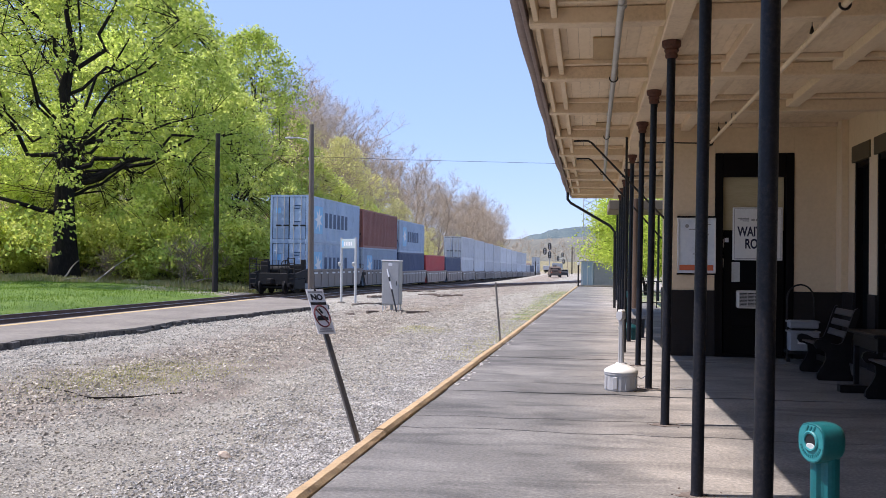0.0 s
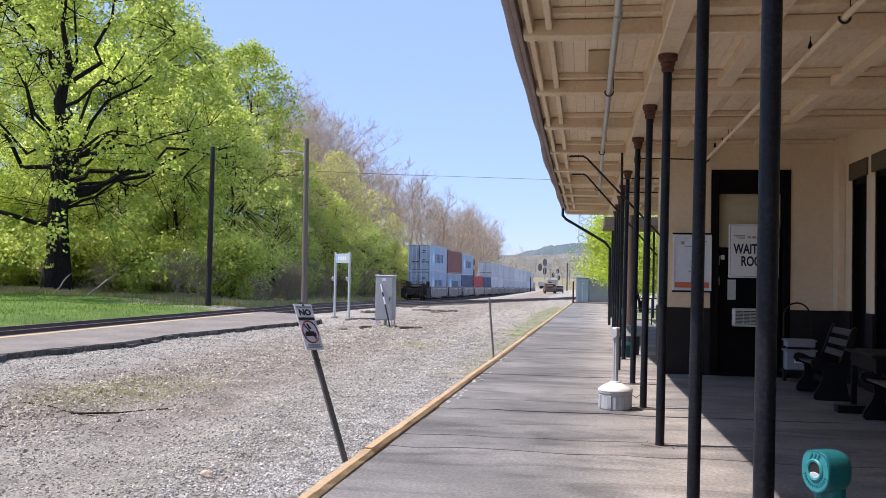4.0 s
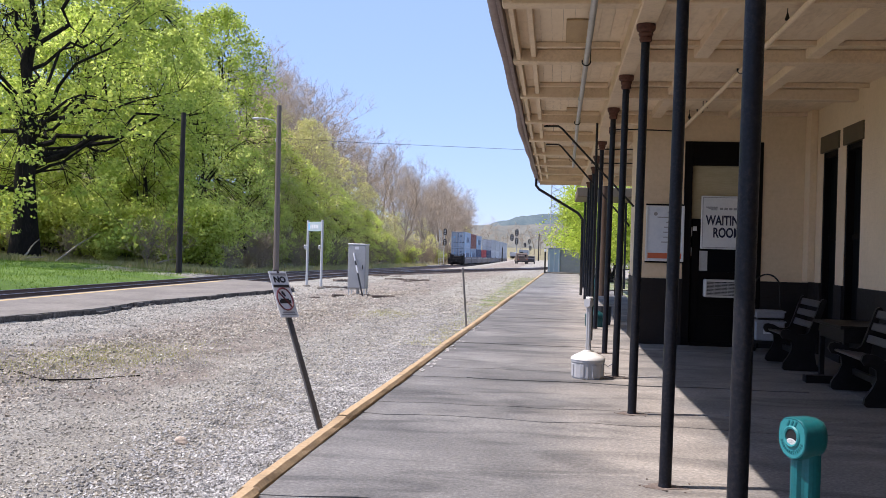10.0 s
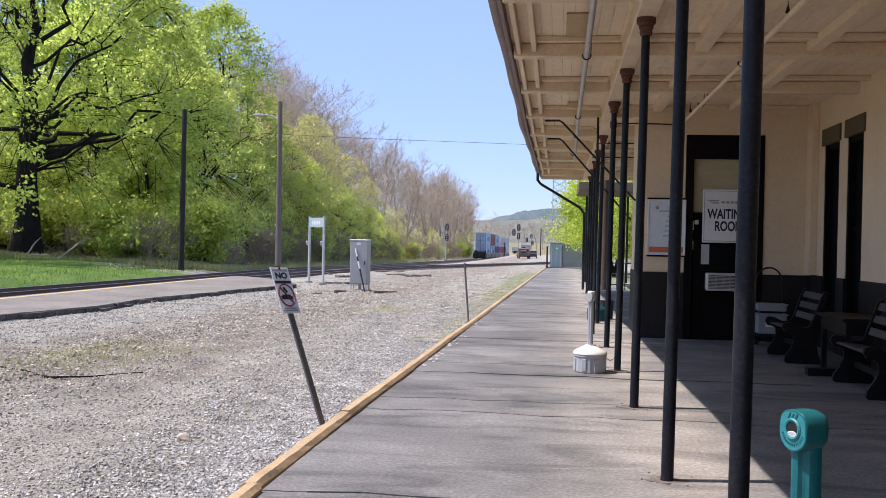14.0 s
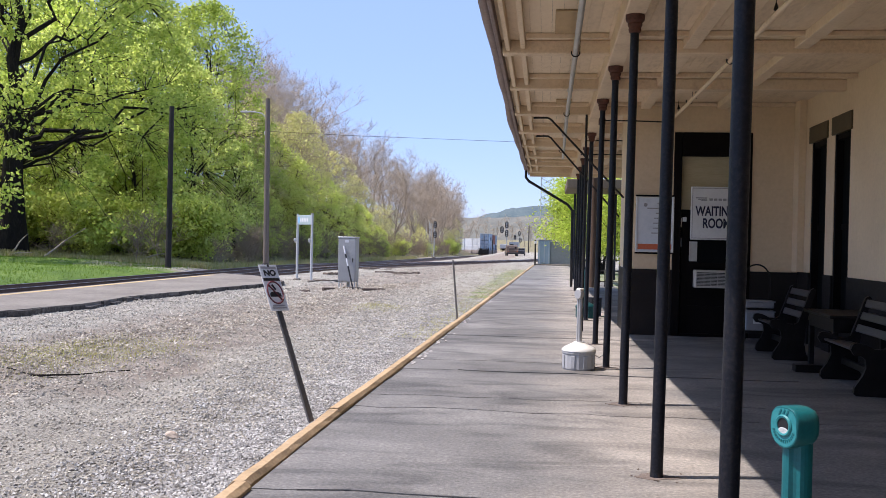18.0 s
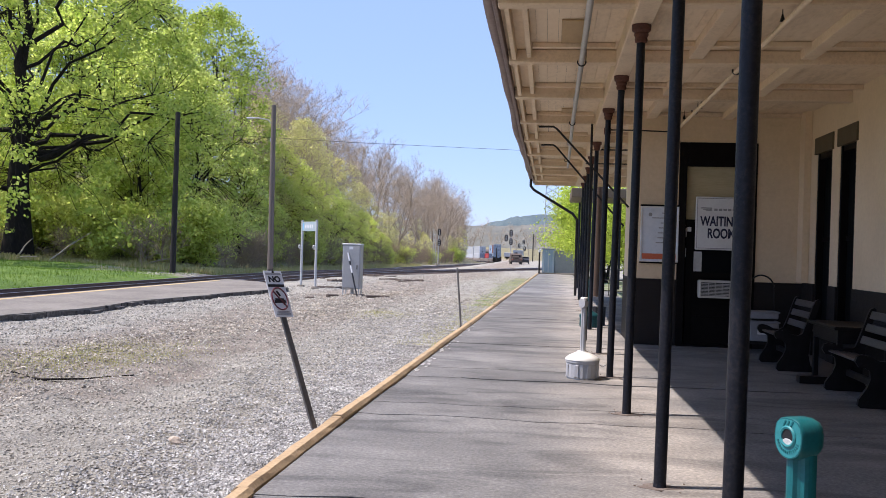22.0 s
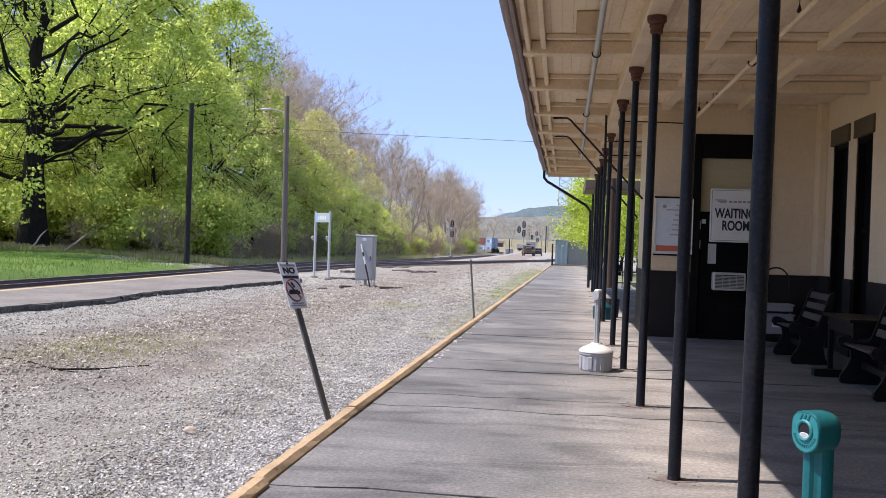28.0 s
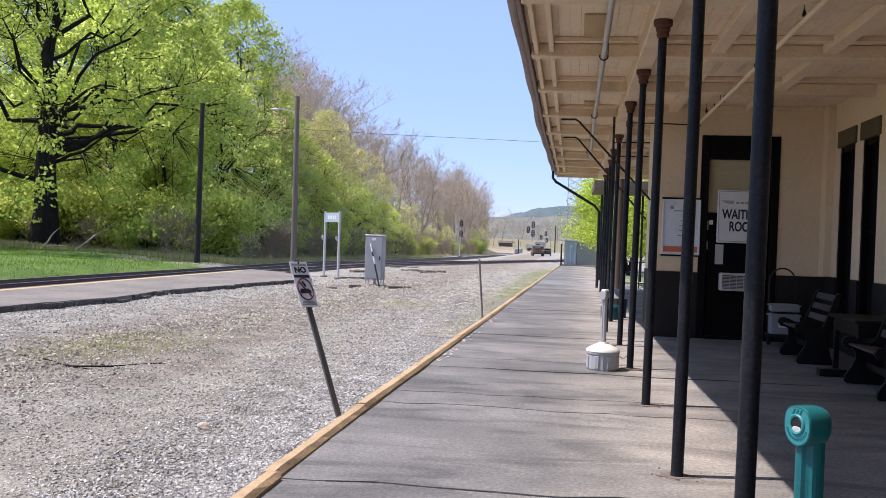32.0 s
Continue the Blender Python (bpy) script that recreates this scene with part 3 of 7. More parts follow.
        sh.add(vs, fs)
        part("kerb_timber", sh, yellow_kerb, kerb, at=Matrix.Translation((x, y + ln / 2, rng.uniform(-0.01, 0.012))) @ pose(0, 0, 0, 0, 0, math.degrees(turn) + rng.uniform(-0.3, 0.3)))
        y += ln


build_platform()


# ---- stones on the lot ----
def stone_field(name, mat, count, spots, rng, label):
    """Loose stones: eight-sided lumps scattered over the lot."""
    sh = Shape()
    faces = [(0, 1, 3, 2), (4, 6, 7, 5), (0, 4, 5, 1), (2, 3, 7, 6), (0, 2, 6, 4), (1, 5, 7, 3)]
    corners = [Vector((a, b, c)) for a in (-0.75, 0.75) for b in (-0.6, 0.6) for c in (-0.5, 0.5)]
    kinds = []
    for _ in range(60):
        turn = pose(0, 0, 0, rng.uniform(-70, 70), rng.uniform(-70, 70), rng.uniform(0, 360)).to_3x3()
        kinds.append([tuple(turn @ Vector([q * rng.uniform(0.6, 1.2) for q in p])) for p in corners])
    for _ in range(count):
        x, y, big = spots(rng)
        r = big * rng.uniform(0.45, 1.3)
        k = len(sh.v)
        z0 = land_height(x, y) + 0.15 * r
        sh.v += [(x + r * px, y + r * py, z0 + r * 0.8 * pz) for px, py, pz in rng.choice(kinds)]
        sh.f += [tuple(i + k for i in f) for f in faces]
    ob = part(name, sh, mat)
    return tagged(ob, label, "gravel", kind="stuff")


def near_lot(rng):
    y = 0.4 + 26 * rng.random() ** 1.9
    x = -2.07 + 0.0176 * max(0.0, y - 5.0) - min(abs(rng.gauss(0, 0.62)), 1.9) * (0.8 + 0.06 * y)
    return x, y, 0.0155


def mid_lot(rng):
    y = 1.5 + 29 * rng.random() ** 1.3
    x = -2.6 - rng.random() * (0.42 * (y + 2.2) + 2.0)
    return max(x, -11.5), y, 0.0125 + 0.0006 * y


def brown_band(rng):
    y = 5 + 30 * rng.random() ** 1.2
    return -7.5 + 0.035 * y + 0.75 * rng.gauss(0, 1) + 0.4 * math.sin(y * 0.4), y, 0.03


def rail_bed(rng):
    y = 24 + 60 * rng.random()
    return main_x(y) + rng.uniform(-1.5, 7.5 + 0.05 * max(0, y - 50)), y, 0.05


srng = random.Random(11)
lot_stone = material("tan_grey_lot_stones", [lin(0.15, 0.135, 0.105), lin(0.38, 0.35, 0.285), lin(0.60, 0.56, 0.465)], 0.85, coarse=3, fine=40, bump=0.2, island_tint=0.4)
stone_field("gravel_near", stone_mat, 56000, near_lot, srng, "loose grey crushed stone beside the platform kerb")
stone_field("gravel_lot", lot_stone, 36000, mid_lot, srng, "loose grey stones scattered over the lot")
def far_lot(rng):
    y = 22 + 85 * rng.random() ** 1.4
    return -2.3 - rng.random() * 9.5 + 0.02 * y, y, 0.036


stone_field("gravel_far", lot_stone, 9000, far_lot, srng, "loose grey stones over the far end of the lot")
stone_field("gravel_brown", brown_stone, 7000, brown_band, srng, "tan and brown stones in a worn strip")


# ---- low platform by the track ----
def build_low_platform():
    rng = random.Random(8)
    low = thing("low_platform", pose(0, 0, 0), "low pale concrete boarding platform with a broken edge", "platform", kind="structure")
    right = [(-9.6, -20), (-10.6, 2), (-11.5, 12), (-11.6, 15.5), (-11.3, 17.5), (-11.0, 19), (-11.2, 21.5), (-11.05, 23.5), (-10.7, 26), (-10.5, 28.3), (-10.15, 30.2), (-9.9, 32.2), (-10.6, 34.2)]
    dense = []
    for (x0, y0), (x1, y1) in zip(right, right[1:]):
        n = max(2, int((y1 - y0) / 0.45))
        for k in range(n):
            u = k / n
            dense.append((x0 + (x1 - x0) * u + rng.uniform(-0.07, 0.07), y0 + (y1 - y0) * u))
    left = [(-14.42, 38.5), (-14.6, 30), (-14.75, 10), (-14.9, -20)]
    sh = Shape()
    sh.slab(dense + [(-12.6, 37.2)] + left, -0.62, -0.06)
    part("concrete_slab", sh, concrete_far, low)
    for i in range(0, len(dense) - 1):
        (x0, y0), (x1, y1) = dense[i], dense[i + 1]
        if y0 > 8:
            w = rng.choice((0.02, 0.04, 0.07, 0.13)) * rng.uniform(0.7, 1.2)
            e = Shape().slab([(x0 - 0.05, y0), (x0 + w, y0 + 0.02), (x1 + w * 0.8, y1), (x1 - 0.05, y1)], -0.62, -0.066 - rng.choice((0.0, 0.005, 0.012, 0.03, 0.07)))
            part("broken_lump", e, concrete_edge, low)
    ys = Shape()
    pts = [(-14.9, -20), (-14.75, 10), (-14.6, 30), (-14.47, 36.6)]
    ys.slab([(x + 0.42, y) for x, y in pts] + [(x + 0.18, y) for x, y in reversed(pts)], -0.061, -0.056)
    part("yellow_line", ys, material("yellow_line_paint", [lin(0.36, 0.29, 0.19), lin(0.60, 0.40, 0.14)], 0.75, coarse=1, fine=14, bump=0.05, coords="World"), low, "yellow safety line")
    # dark timber bumper at the foot of the edge
    tb = Shape().tube([(-14.93 + 0.004 * (y + 20), y, -0.2) for y in range(-20, 37, 4)], 0.09, 6)
    part("edge_timber", tb, tie_wood, low, "dark edge timber")


build_low_platform()


# ---- railway ----
def sweep(points, offset, profile, s0, s1, step, z_off=0.0):
    drop = yard_grade if points is SIDING else grade
    """A profile (across, up) drawn along a line."""
    sh = Shape()
    n = len(profile)
    rows = 0
    s = s0
    while s < s1:
        x, y, h = line_at(points, s)
        cx, sx = math.cos(h), math.sin(h)
        for px, pz in profile:
            a = offset + px
            sh.v.append((x + a * cx, y + a * sx, RAIL_Z + drop(min(y, 420)) + pz + z_off))
        if rows:
            k = (rows - 1) * n
            sh.f += [(k + j, k + (j + 1) % n, k + n + (j + 1) % n, k + n + j) for j in range(n)]
        rows += 1
        s += step
    return sh


RAIL = [(-0.07, -0.17), (0.07, -0.17), (0.07, -0.155), (0.012, -0.13), (0.012, -0.045), (0.036, -0.03), (0.036, -0.004), (-0.036, -0.004), (-0.036, -0.03), (-0.012, -0.045), (-0.012, -0.13), (-0.07, -0.155)]
HEAD = [(-0.03, -0.004), (0.03, -0.004), (0.026, 0.002), (-0.026, 0.002)]


def build_track(name, points, s1, label):
    tr = thing(name, pose(0, 0, 0), label, "railway track", kind="structure")
    for side in (-0.7525, 0.7525):
        rail = part("rail", sweep(points, side, RAIL, 30, s1, 3.0), rail_steel, tr)
        part("rail_head", sweep(points, side, HEAD, 30, s1, 3.0), rail_top, rail, "polished running surface")
    rng = random.Random(len(name))
    tie = Shape().box(-1.28, 1.28, -0.115, 0.115, -0.35, -0.165, 0.012).mesh("tie", tie_wood)
    s, k, far = 74.0, 0, Shape()
    while s < min(s1, 330):
        x, y, h = line_at(points, s)
        m = Matrix.Translation((x, y, RAIL_Z + (yard_grade if points is SIDING else grade)(y))) @ pose(0, 0, rng.uniform(-0.01, 0.01), 0, 0, math.degrees(h) + rng.uniform(-1.5, 1.5))
        if k < 130:
            part("tie", tie, None, tr, at=m)
        else:
            far.box(-1.28, 1.28, -0.115, 0.115, -0.35, -0.165, 0, m)
        k += 1
        s += 0.52
    tagged(part("far_ties", far, tie_wood, tr), kind="stuff")
    return tr


build_track("main_track", MAIN, 560, "main line of rusty rails on dark wooden ties")
build_track("siding_track", SIDING, 300, "siding of rusty rails curving off past the cabin")


def build_ballast(name, points, s1, shoulder):
    prof = [(-shoulder - 0.9, -0.62), (-shoulder, -0.215), (shoulder, -0.215), (shoulder + 0.9, -0.62)]
    sh = sweep(points, 0.0, prof, 20, s1, 3.0)
    ob = structure(name, sh, ballast_mat, "dark brown railway ballast bed", "ballast")


ballast_mat = material("rail_ballast", [lin(0.045, 0.032, 0.026), lin(0.115, 0.085, 0.07), lin(0.21, 0.165, 0.14)], 0.95, coarse=0.8, fine=13, bump=0.6, spread=0.7, coords="World")
build_ballast("ballast_main", MAIN, 560, 1.9)
build_ballast("ballast_siding", SIDING, 300, 1.7)


# ---- station building ----
WX, DY = 4.50, 14.87


def build_building():
    w = Shape()
    # end wall that carries the waiting room door, with the door's opening
    for x0, x1, z0, z1, mat, nm in ((1.48, 2.28, 0, 1.2, wall_dark, "dado"), (1.48, 2.28, 1.2, 4.6, wall_cream, "wall"), (2.28, 3.66, 3.70, 4.6, wall_cream, "wall"), (3.66, WX + 0.35, 0, 1.2, wall_dark, "dado"), (3.66, WX + 0.35, 1.2, 4.6, wall_cream, "wall")):
        thick = 0.34 if nm == "wall" else 0.36
        sh = Shape().box(x0, x1, DY - (0.02 if nm == "dado" else 0), DY + 0.34, z0, z1, 0.004)
        structure("wall_end_" + nm, sh, mat, "cream painted brick wall" if nm == "wall" else "dark brown painted brick dado", "wall")
    # flank of the waiting room, along the platform and past the door wall
    sh = Shape().box(1.48, 1.82, DY + 0.34, 16.7, 1.2, 4.6, 0.004)
    structure("wall_room_upper", sh, wall_cream, "cream painted brick wall along the platform", "wall")
    structure("wall_room_dado", Shape().box(1.46, 1.84, DY + 0.34, 16.7, 0, 1.2, 0.004), wall_dark, "dark brown painted brick dado", "wall")
    # long wall behind the benches, with two tall windows
    holes = [(12.05, 12.85), (13.28, 14.15)]
    ys = [-16.0] + [v for h in holes for v in h] + [DY]
    for k in range(0, len(ys), 2):
        structure("wall_long_upper", Shape().box(WX, WX + 0.4, ys[k], ys[k + 1], 1.22, 4.6, 0.004), wall_cream, "cream painted brick wall", "wall")
        structure("wall_long_dado", Shape().box(WX - 0.02, WX + 0.4, ys[k], ys[k + 1], 0, 1.22, 0.004), wall_dark, "dark brown painted brick dado", "wall")
    for k, (a, b) in enumerate(holes):
        structure("wall_long_head", Shape().box(WX, WX + 0.4, a, b, 3.72, 4.6, 0.004), wall_cream, "cream painted brick wall", "wall")
        win = thing(f"window_{k + 1}", pose(WX, (a + b) / 2, 0), "tall dark narrow window with a brown stone lintel", "window", kind="structure")
        hw = (b - a) / 2
        part("lintel", Shape().box(-0.03, 0.3, -hw - 0.09, hw + 0.09, 3.44, 3.72, 0.006), lintel_stone, win, "olive brown stone lintel")
        part("sill", Shape().box(-0.04, 0.3, -hw - 0.05, hw + 0.05, 0.42, 0.52, 0.006), lintel_stone, win)
        part("apron", Shape().box(0.02, 0.36, -hw, hw, 0, 0.42, 0.004), wall_dark, win)
        fr = part("frame", Shape().box(0.012, 0.30, -hw, -hw + 0.07, 0.52, 3.44, 0.005).box(0.012, 0.30, hw - 0.07, hw, 0.52, 3.44, 0.005).box(0.03, 0.30, -hw + 0.07, hw - 0.07, 3.35, 3.44, 0.004).box(0.03, 0.30, -hw + 0.07, hw - 0.07, 0.52, 0.62, 0.004).box(0.10, 0.16, -hw + 0.07, hw - 0.07, 1.95, 2.03, 0.004), door_dark, win)
        for z0, z1 in ((0.62, 1.95), (2.03, 3.35)):
            part("pane", Shape().box(0.125, 0.133, -hw + 0.07, hw - 0.07, z0, z1), glass, win)
    # shallow pier in the corner
    structure("wall_pier", Shape().box(WX - 0.12, WX - 0.004, DY - 0.36, DY - 0.004, 1.22, 4.4, 0.004), wall_cream, "cream painted brick pier in the corner", "wall")
    # plain walls that close the building
    dim = material("plain_plaster", [lin(0.3, 0.26, 0.2), lin(0.4, 0.34, 0.27)], 0.8, bump=0.05)
    structure("wall_inner_back", Shape().box(WX + 5, WX + 5.3, -16, 16.7, 0, 4.6), dim, "plain inner wall", "wall")
    structure("wall_far_end", Shape().box(1.85, WX + 5, 16.36, 16.7, 0, 4.6), wall_cream, "cream painted brick wall", "wall")
    structure("wall_near_end", Shape().box(WX + 0.4, WX + 5, -16, -15.7, 0, 4.6), dim, "plain inner wall", "wall")
    structure("floor_inside", Shape().box(WX + 0.4, WX + 5, -15.7, 16.36, -0.1, -0.01), porch_floor, "plain indoor floor", "floor")
    structure("floor_room", Shape().box(1.82, WX + 0.4, DY + 0.34, 16.36, -0.12, 0.012), porch_floor, "plain indoor floor", "floor")
    structure("floor_porch", Shape().box(3.71, WX + 0.3, -16, DY, -0.12, -0.004), porch_floor, "dark worn porch floor", "floor")


build_building()


# ---- canopy ----
EAVE, CZ0, CZ1 = -0.72, -12.0, 32.3
BEAM_X = 0.70


def build_canopy():
    can = thing("canopy", pose(0, 0, 0), "cream painted timber canopy with rafters and brown fascia", "canopy", kind="structure")
    # soffit boards between beam and eave, each a long plank
    rng = random.Random(3)
    soffit = Shape()
    x = EAVE + 0.02
    while x < WX + 0.3:
        w = 0.142
        y = CZ0
        while y < CZ1 - 0.01:
            ln = min(rng.uniform(5.5, 9.5), CZ1 - y)
            if ln < 1:
                ln = CZ1 - y
            z = 4.235 + rng.uniform(-0.001, 0.001)
            soffit.box(x, x + w - 0.003, y + 0.003, y + ln - 0.003, z, z + 0.022)
            y += ln
        x += w
    structure("ceiling", soffit, cream_board, "cream painted tongue-and-groove soffit boards", "ceiling")
    part("roof_deck", Shape().prism([(CZ0 - 0.1, 4.40), (18, 4.40), (CZ1 + 0.05, 4.40), (CZ1 + 0.05, 4.46), (18, 4.46), (CZ0 - 0.1, 4.46)], EAVE - 0.05, WX + 6), roof_tar, can)
    # rafters across
    ends = [-11.0, -8.0, -5.1, -2.2, 0.75, 3.70, 6.65, 9.55, 12.40, 15.42] + [18.47 + 3.05 * k for k in range(5)]
    for y in ends:
        part("rafter", Shape().box(EAVE + 0.05, WX + 0.2, y - 0.10, y + 0.10, 4.06, 4.231, 0.012), cream, can)
    for y, y1 in zip(ends, ends[1:]):
        # blocking and short outriggers between the rafters
        part("nailer", Shape().box(EAVE + 0.10, EAVE + 0.16, y + 0.1, y1 - 0.1, 4.09, 4.231, 0.006), cream, can)
        part("nailer", Shape().box(EAVE + 0.30, EAVE + 0.37, y + 0.1, y1 - 0.1, 4.12, 4.231, 0.006), cream, can)
        part("purlin", Shape().box(EAVE + 0.38, BEAM_X + 0.02, y1 - 0.52, y1 - 0.44, 4.165, 4.231, 0.006), cream, can)
        part("purlin", Shape().box(BEAM_X + 0.3, WX, y1 - 0.62, y1 - 0.54, 4.165, 4.231, 0.006), cream, can)
        for x in (1.75, 3.1):
            part("joist", Shape().box(x - 0.09, x + 0.09, y + 0.1, y1 - 0.1, 4.115, 4.232, 0.008), cream, can)
    # the long beam that the columns carry
    part("beam", Shape().box(BEAM_X + 0.06, BEAM_X + 0.28, CZ0, 15.99, 4.002, 4.23, 0.012), cream, can)
    part("beam", Shape().box(BEAM_X + 0.10, BEAM_X + 0.38, 16.0, CZ1 - 0.2, 4.003, 4.23, 0.012), cream, can)
    # fascia and gutter
    part("fascia", Shape().box(EAVE - 0.02, EAVE + 0.03, CZ0, 18, 4.10, 4.44, 0.008).box(EAVE - 0.02, EAVE + 0.03, 18.002, CZ1, 4.10, 4.44, 0.008), fascia_paint, can, "purple brown fascia board")
    part("end_fascia", Shape().box(EAVE + 0.03, WX + 0.3, CZ1, CZ1 + 0.05, 4.04, 4.44, 0.008), cream, can)
    g = Shape()
    prof = [(0.075 * math.cos(a), 0.075 * math.sin(a)) for a in [math.pi + math.pi * i / 8 for i in range(9)]]
    prof += [(0.066 * math.cos(a), 0.066 * math.sin(a)) for a in [2 * math.pi - math.pi * i / 8 for i in range(9)]]
    n = len(prof)
    yy = [CZ0 + (CZ1 + 0.1 - CZ0) * i / 60 for i in range(61)]
    for i, y in enumerate(yy):
        sag = 0.015 * math.sin(y * 0.7) + 0.09 * smooth(15.4, 16.6, y) * (1 - 0.5 * smooth(17.5, 26, y))
        for px, pz in prof:
            g.v.append((EAVE - 0.10 + px + 0.01 * math.sin(y * 1.3), y, 4.36 + pz - sag))
        if i:
            q = (i - 1) * n
            g.f += [(q + j, q + (j + 1) % n, q + n + (j + 1) % n, q + n + j) for j in range(n)]
    part("gutter", g, fascia_paint, can, "dull brown half-round gutter", smooth=True)
    drip = Shape()
    for y0, y1, dz in ((CZ0, 4.2, 0.0), (4.22, 10.1, 0.008), (10.12, 15.6, 0.0), (15.62, 18.0, -0.01), (18.02, 22.4, -0.01), (22.42, CZ1, 0.004)):
        drip.box(EAVE - 0.20, EAVE - 0.02, y0, y1, 4.462 + dz, 4.476 + dz, 0.003)
    part("drip_edge", drip, galv, can, "bright metal drip edge")
    part("downspout", Shape().tube([(EAVE - 0.10, CZ1 - 0.1, 4.28), (EAVE - 0.10, CZ1 - 0.08, 4.0), (EAVE + 0.02, CZ1 - 0.05, 3.86), (BEAM_X + 0.02, CZ1 - 0.3, 3.02), (BEAM_X + 0.19, CZ1 - 0.4, 2.80), (BEAM_X + 0.20, CZ1 - 0.4, 0.05)], 0.05, 8), dark_iron, can, "dark iron downspout", smooth=True)
    # the eave stands back a little towards the near end
    for ob in list(can.children) + [bpy.data.objects["ceiling"]]:
        for v in ob.data.vertices:
            w = 1 - min(1.0, max(0.0, (v.co.x - EAVE) / 0.9))
            if w > 0 and v.co.y < 18:
                v.co.x += 0.0085 * (18 - v.co.y) * w


build_canopy()

COLUMN_Y = [-4.6, -1.5, 1.50, 4.12, 7.16, 10.03, 12.95, 17.75, 20.9, 24.0, 27.0, 30.0]


def build_columns():
    col = thing("canopy_column", pose(0.835, COLUMN_Y[0], 0), "slim round black iron column with rust-red capital", "column", "canopy columns")
    part("shaft", Shape().lathe([(0.045, 0.0), (0.045, 1.2), (0.0445, 2.4), (0.044, 3.82)], 20), column_paint, col, smooth=True)
    part("foot", Shape().lathe([(0.049, -0.002), (0.049, 0.01), (0.0465, 0.02), (0.0455, 0.03)], 20), column_paint, col, smooth=True)
    srt = random.Random(6)
    dirt = material("rusty_dirt", [lin(0.09, 0.065, 0.05), lin(0.17, 0.135, 0.11), lin(0.25, 0.21, 0.18)], 0.9, coarse=9, fine=60, bump=0.4)
    ring = [(srt.uniform(0.07, 0.15) * math.cos(a) * 1.2, srt.uniform(0.06, 0.13) * math.sin(a)) for a in [2 * math.pi * j / 17 for j in range(17)]]
    part("foot_stain", Shape().slab(ring, 0.0, 0.0065), dirt, col, "rusty dirt round the foot")
    for _ in range(9):
        a, q = srt.uniform(0, 6.28), srt.uniform(0.06, 0.24)
        part("rust_flake", Shape().box(-0.008, 0.009, -0.006, 0.005, 0.0, 0.008, 0.002, m=pose(q * math.cos(a), q * math.sin(a), 0.003, srt.uniform(-20, 20), srt.uniform(-20, 20), srt.uniform(0, 180))), dirt, col, "flake of rust")
    part("capital", Shape().lathe([(0.046, 3.815), (0.060, 3.825), (0.066, 3.85), (0.060, 3.872), (0.066, 3.88), (0.076, 3.90), (0.070, 3.918), (0.076, 3.925), (0.094, 3.94), (0.098, 3.965), (0.098, 4.0)], 20), cap_rust, col, "rust-red capital", smooth=True)
    for y in COLUMN_Y[1:]:
        copy_thing(col, pose(0.835 + 0.0095 * max(0.0, y - 14), y, 0, random.uniform(-0.15, 0.15), 0.55 + random.uniform(-0.12, 0.12), 0))


build_columns()


# ---- trees ----
def grow(rng, height, spread, levels=4, thin=0.012, lean=0.0, trunk_r=0.35, first=0.22, droop=0.0, kids=(5, 4, 4, 3), wild=0.35, upward=0.45, taper=0.45):
    """A branching skeleton: bars (points, radii, level) and twig ends."""
    bars, tips = [], []

    def limb(p, d, length, r, level):
        n = 5 if level < 2 else 3
        pts, rad = [p.copy()], [r]
        for i in range(n):
            d = (d + Vector((rng.gauss(0, wild), rng.gauss(0, wild), rng.gauss(0, wild * 0.6) - droop * level * 0.16)) * 0.42).normalized()
            p = p + d * (length / n)
            pts.append(p.copy())
            rad.append(max(thin * 0.6, r * (1 - 0.72 * (i + 1) / n)))
        bars.append((pts, rad, level))
        if level >= levels - 1:
            tips.extend(pts[1:])
            return
        count = kids[min(level, len(kids) - 1)]
        for k in range(count):
            u = (first if level == 0 else 0.25) + (1 - (first if level == 0 else 0.25)) * (k + rng.random() * 0.8) / count
            i = min(n - 1, int(u * n))
            q = pts[i].lerp(pts[i + 1], u * n - i)
            a = rng.uniform(0, 6.283) if level else 2.4 * k + rng.uniform(-0.5, 0.5)
            out = Vector((math.cos(a), math.sin(a), upward + rng.uniform(-0.25, 0.35)))
            nd = (out.normalized() * 0.8 + d * 0.42).normalized()
            ln = length * (0.62 if level else spread / height * 1.05) * rng.uniform(0.75, 1.15) * (0.875 + taper * (0.5 - u) if level == 0 else 1)
            limb(q, nd, ln, max(thin, rad[i] * 0.58), level + 1)
        tips.append(pts[-1])

    limb(Vector((0, 0, -0.15)), Vector((lean, 0, 1)).normalized(), height * 0.8, trunk_r, 0)
    return bars, tips


def skeleton_shape(bars, flare=True):
    sh = Shape()
    for pts, rad, level in bars:
        r = list(rad)
        if level == 0 and flare:
            r[0] *= 1.45
        sh.tube(pts, r, (9, 6, 4, 3, 3)[min(level, 4)], caps=level == 0)
    return sh


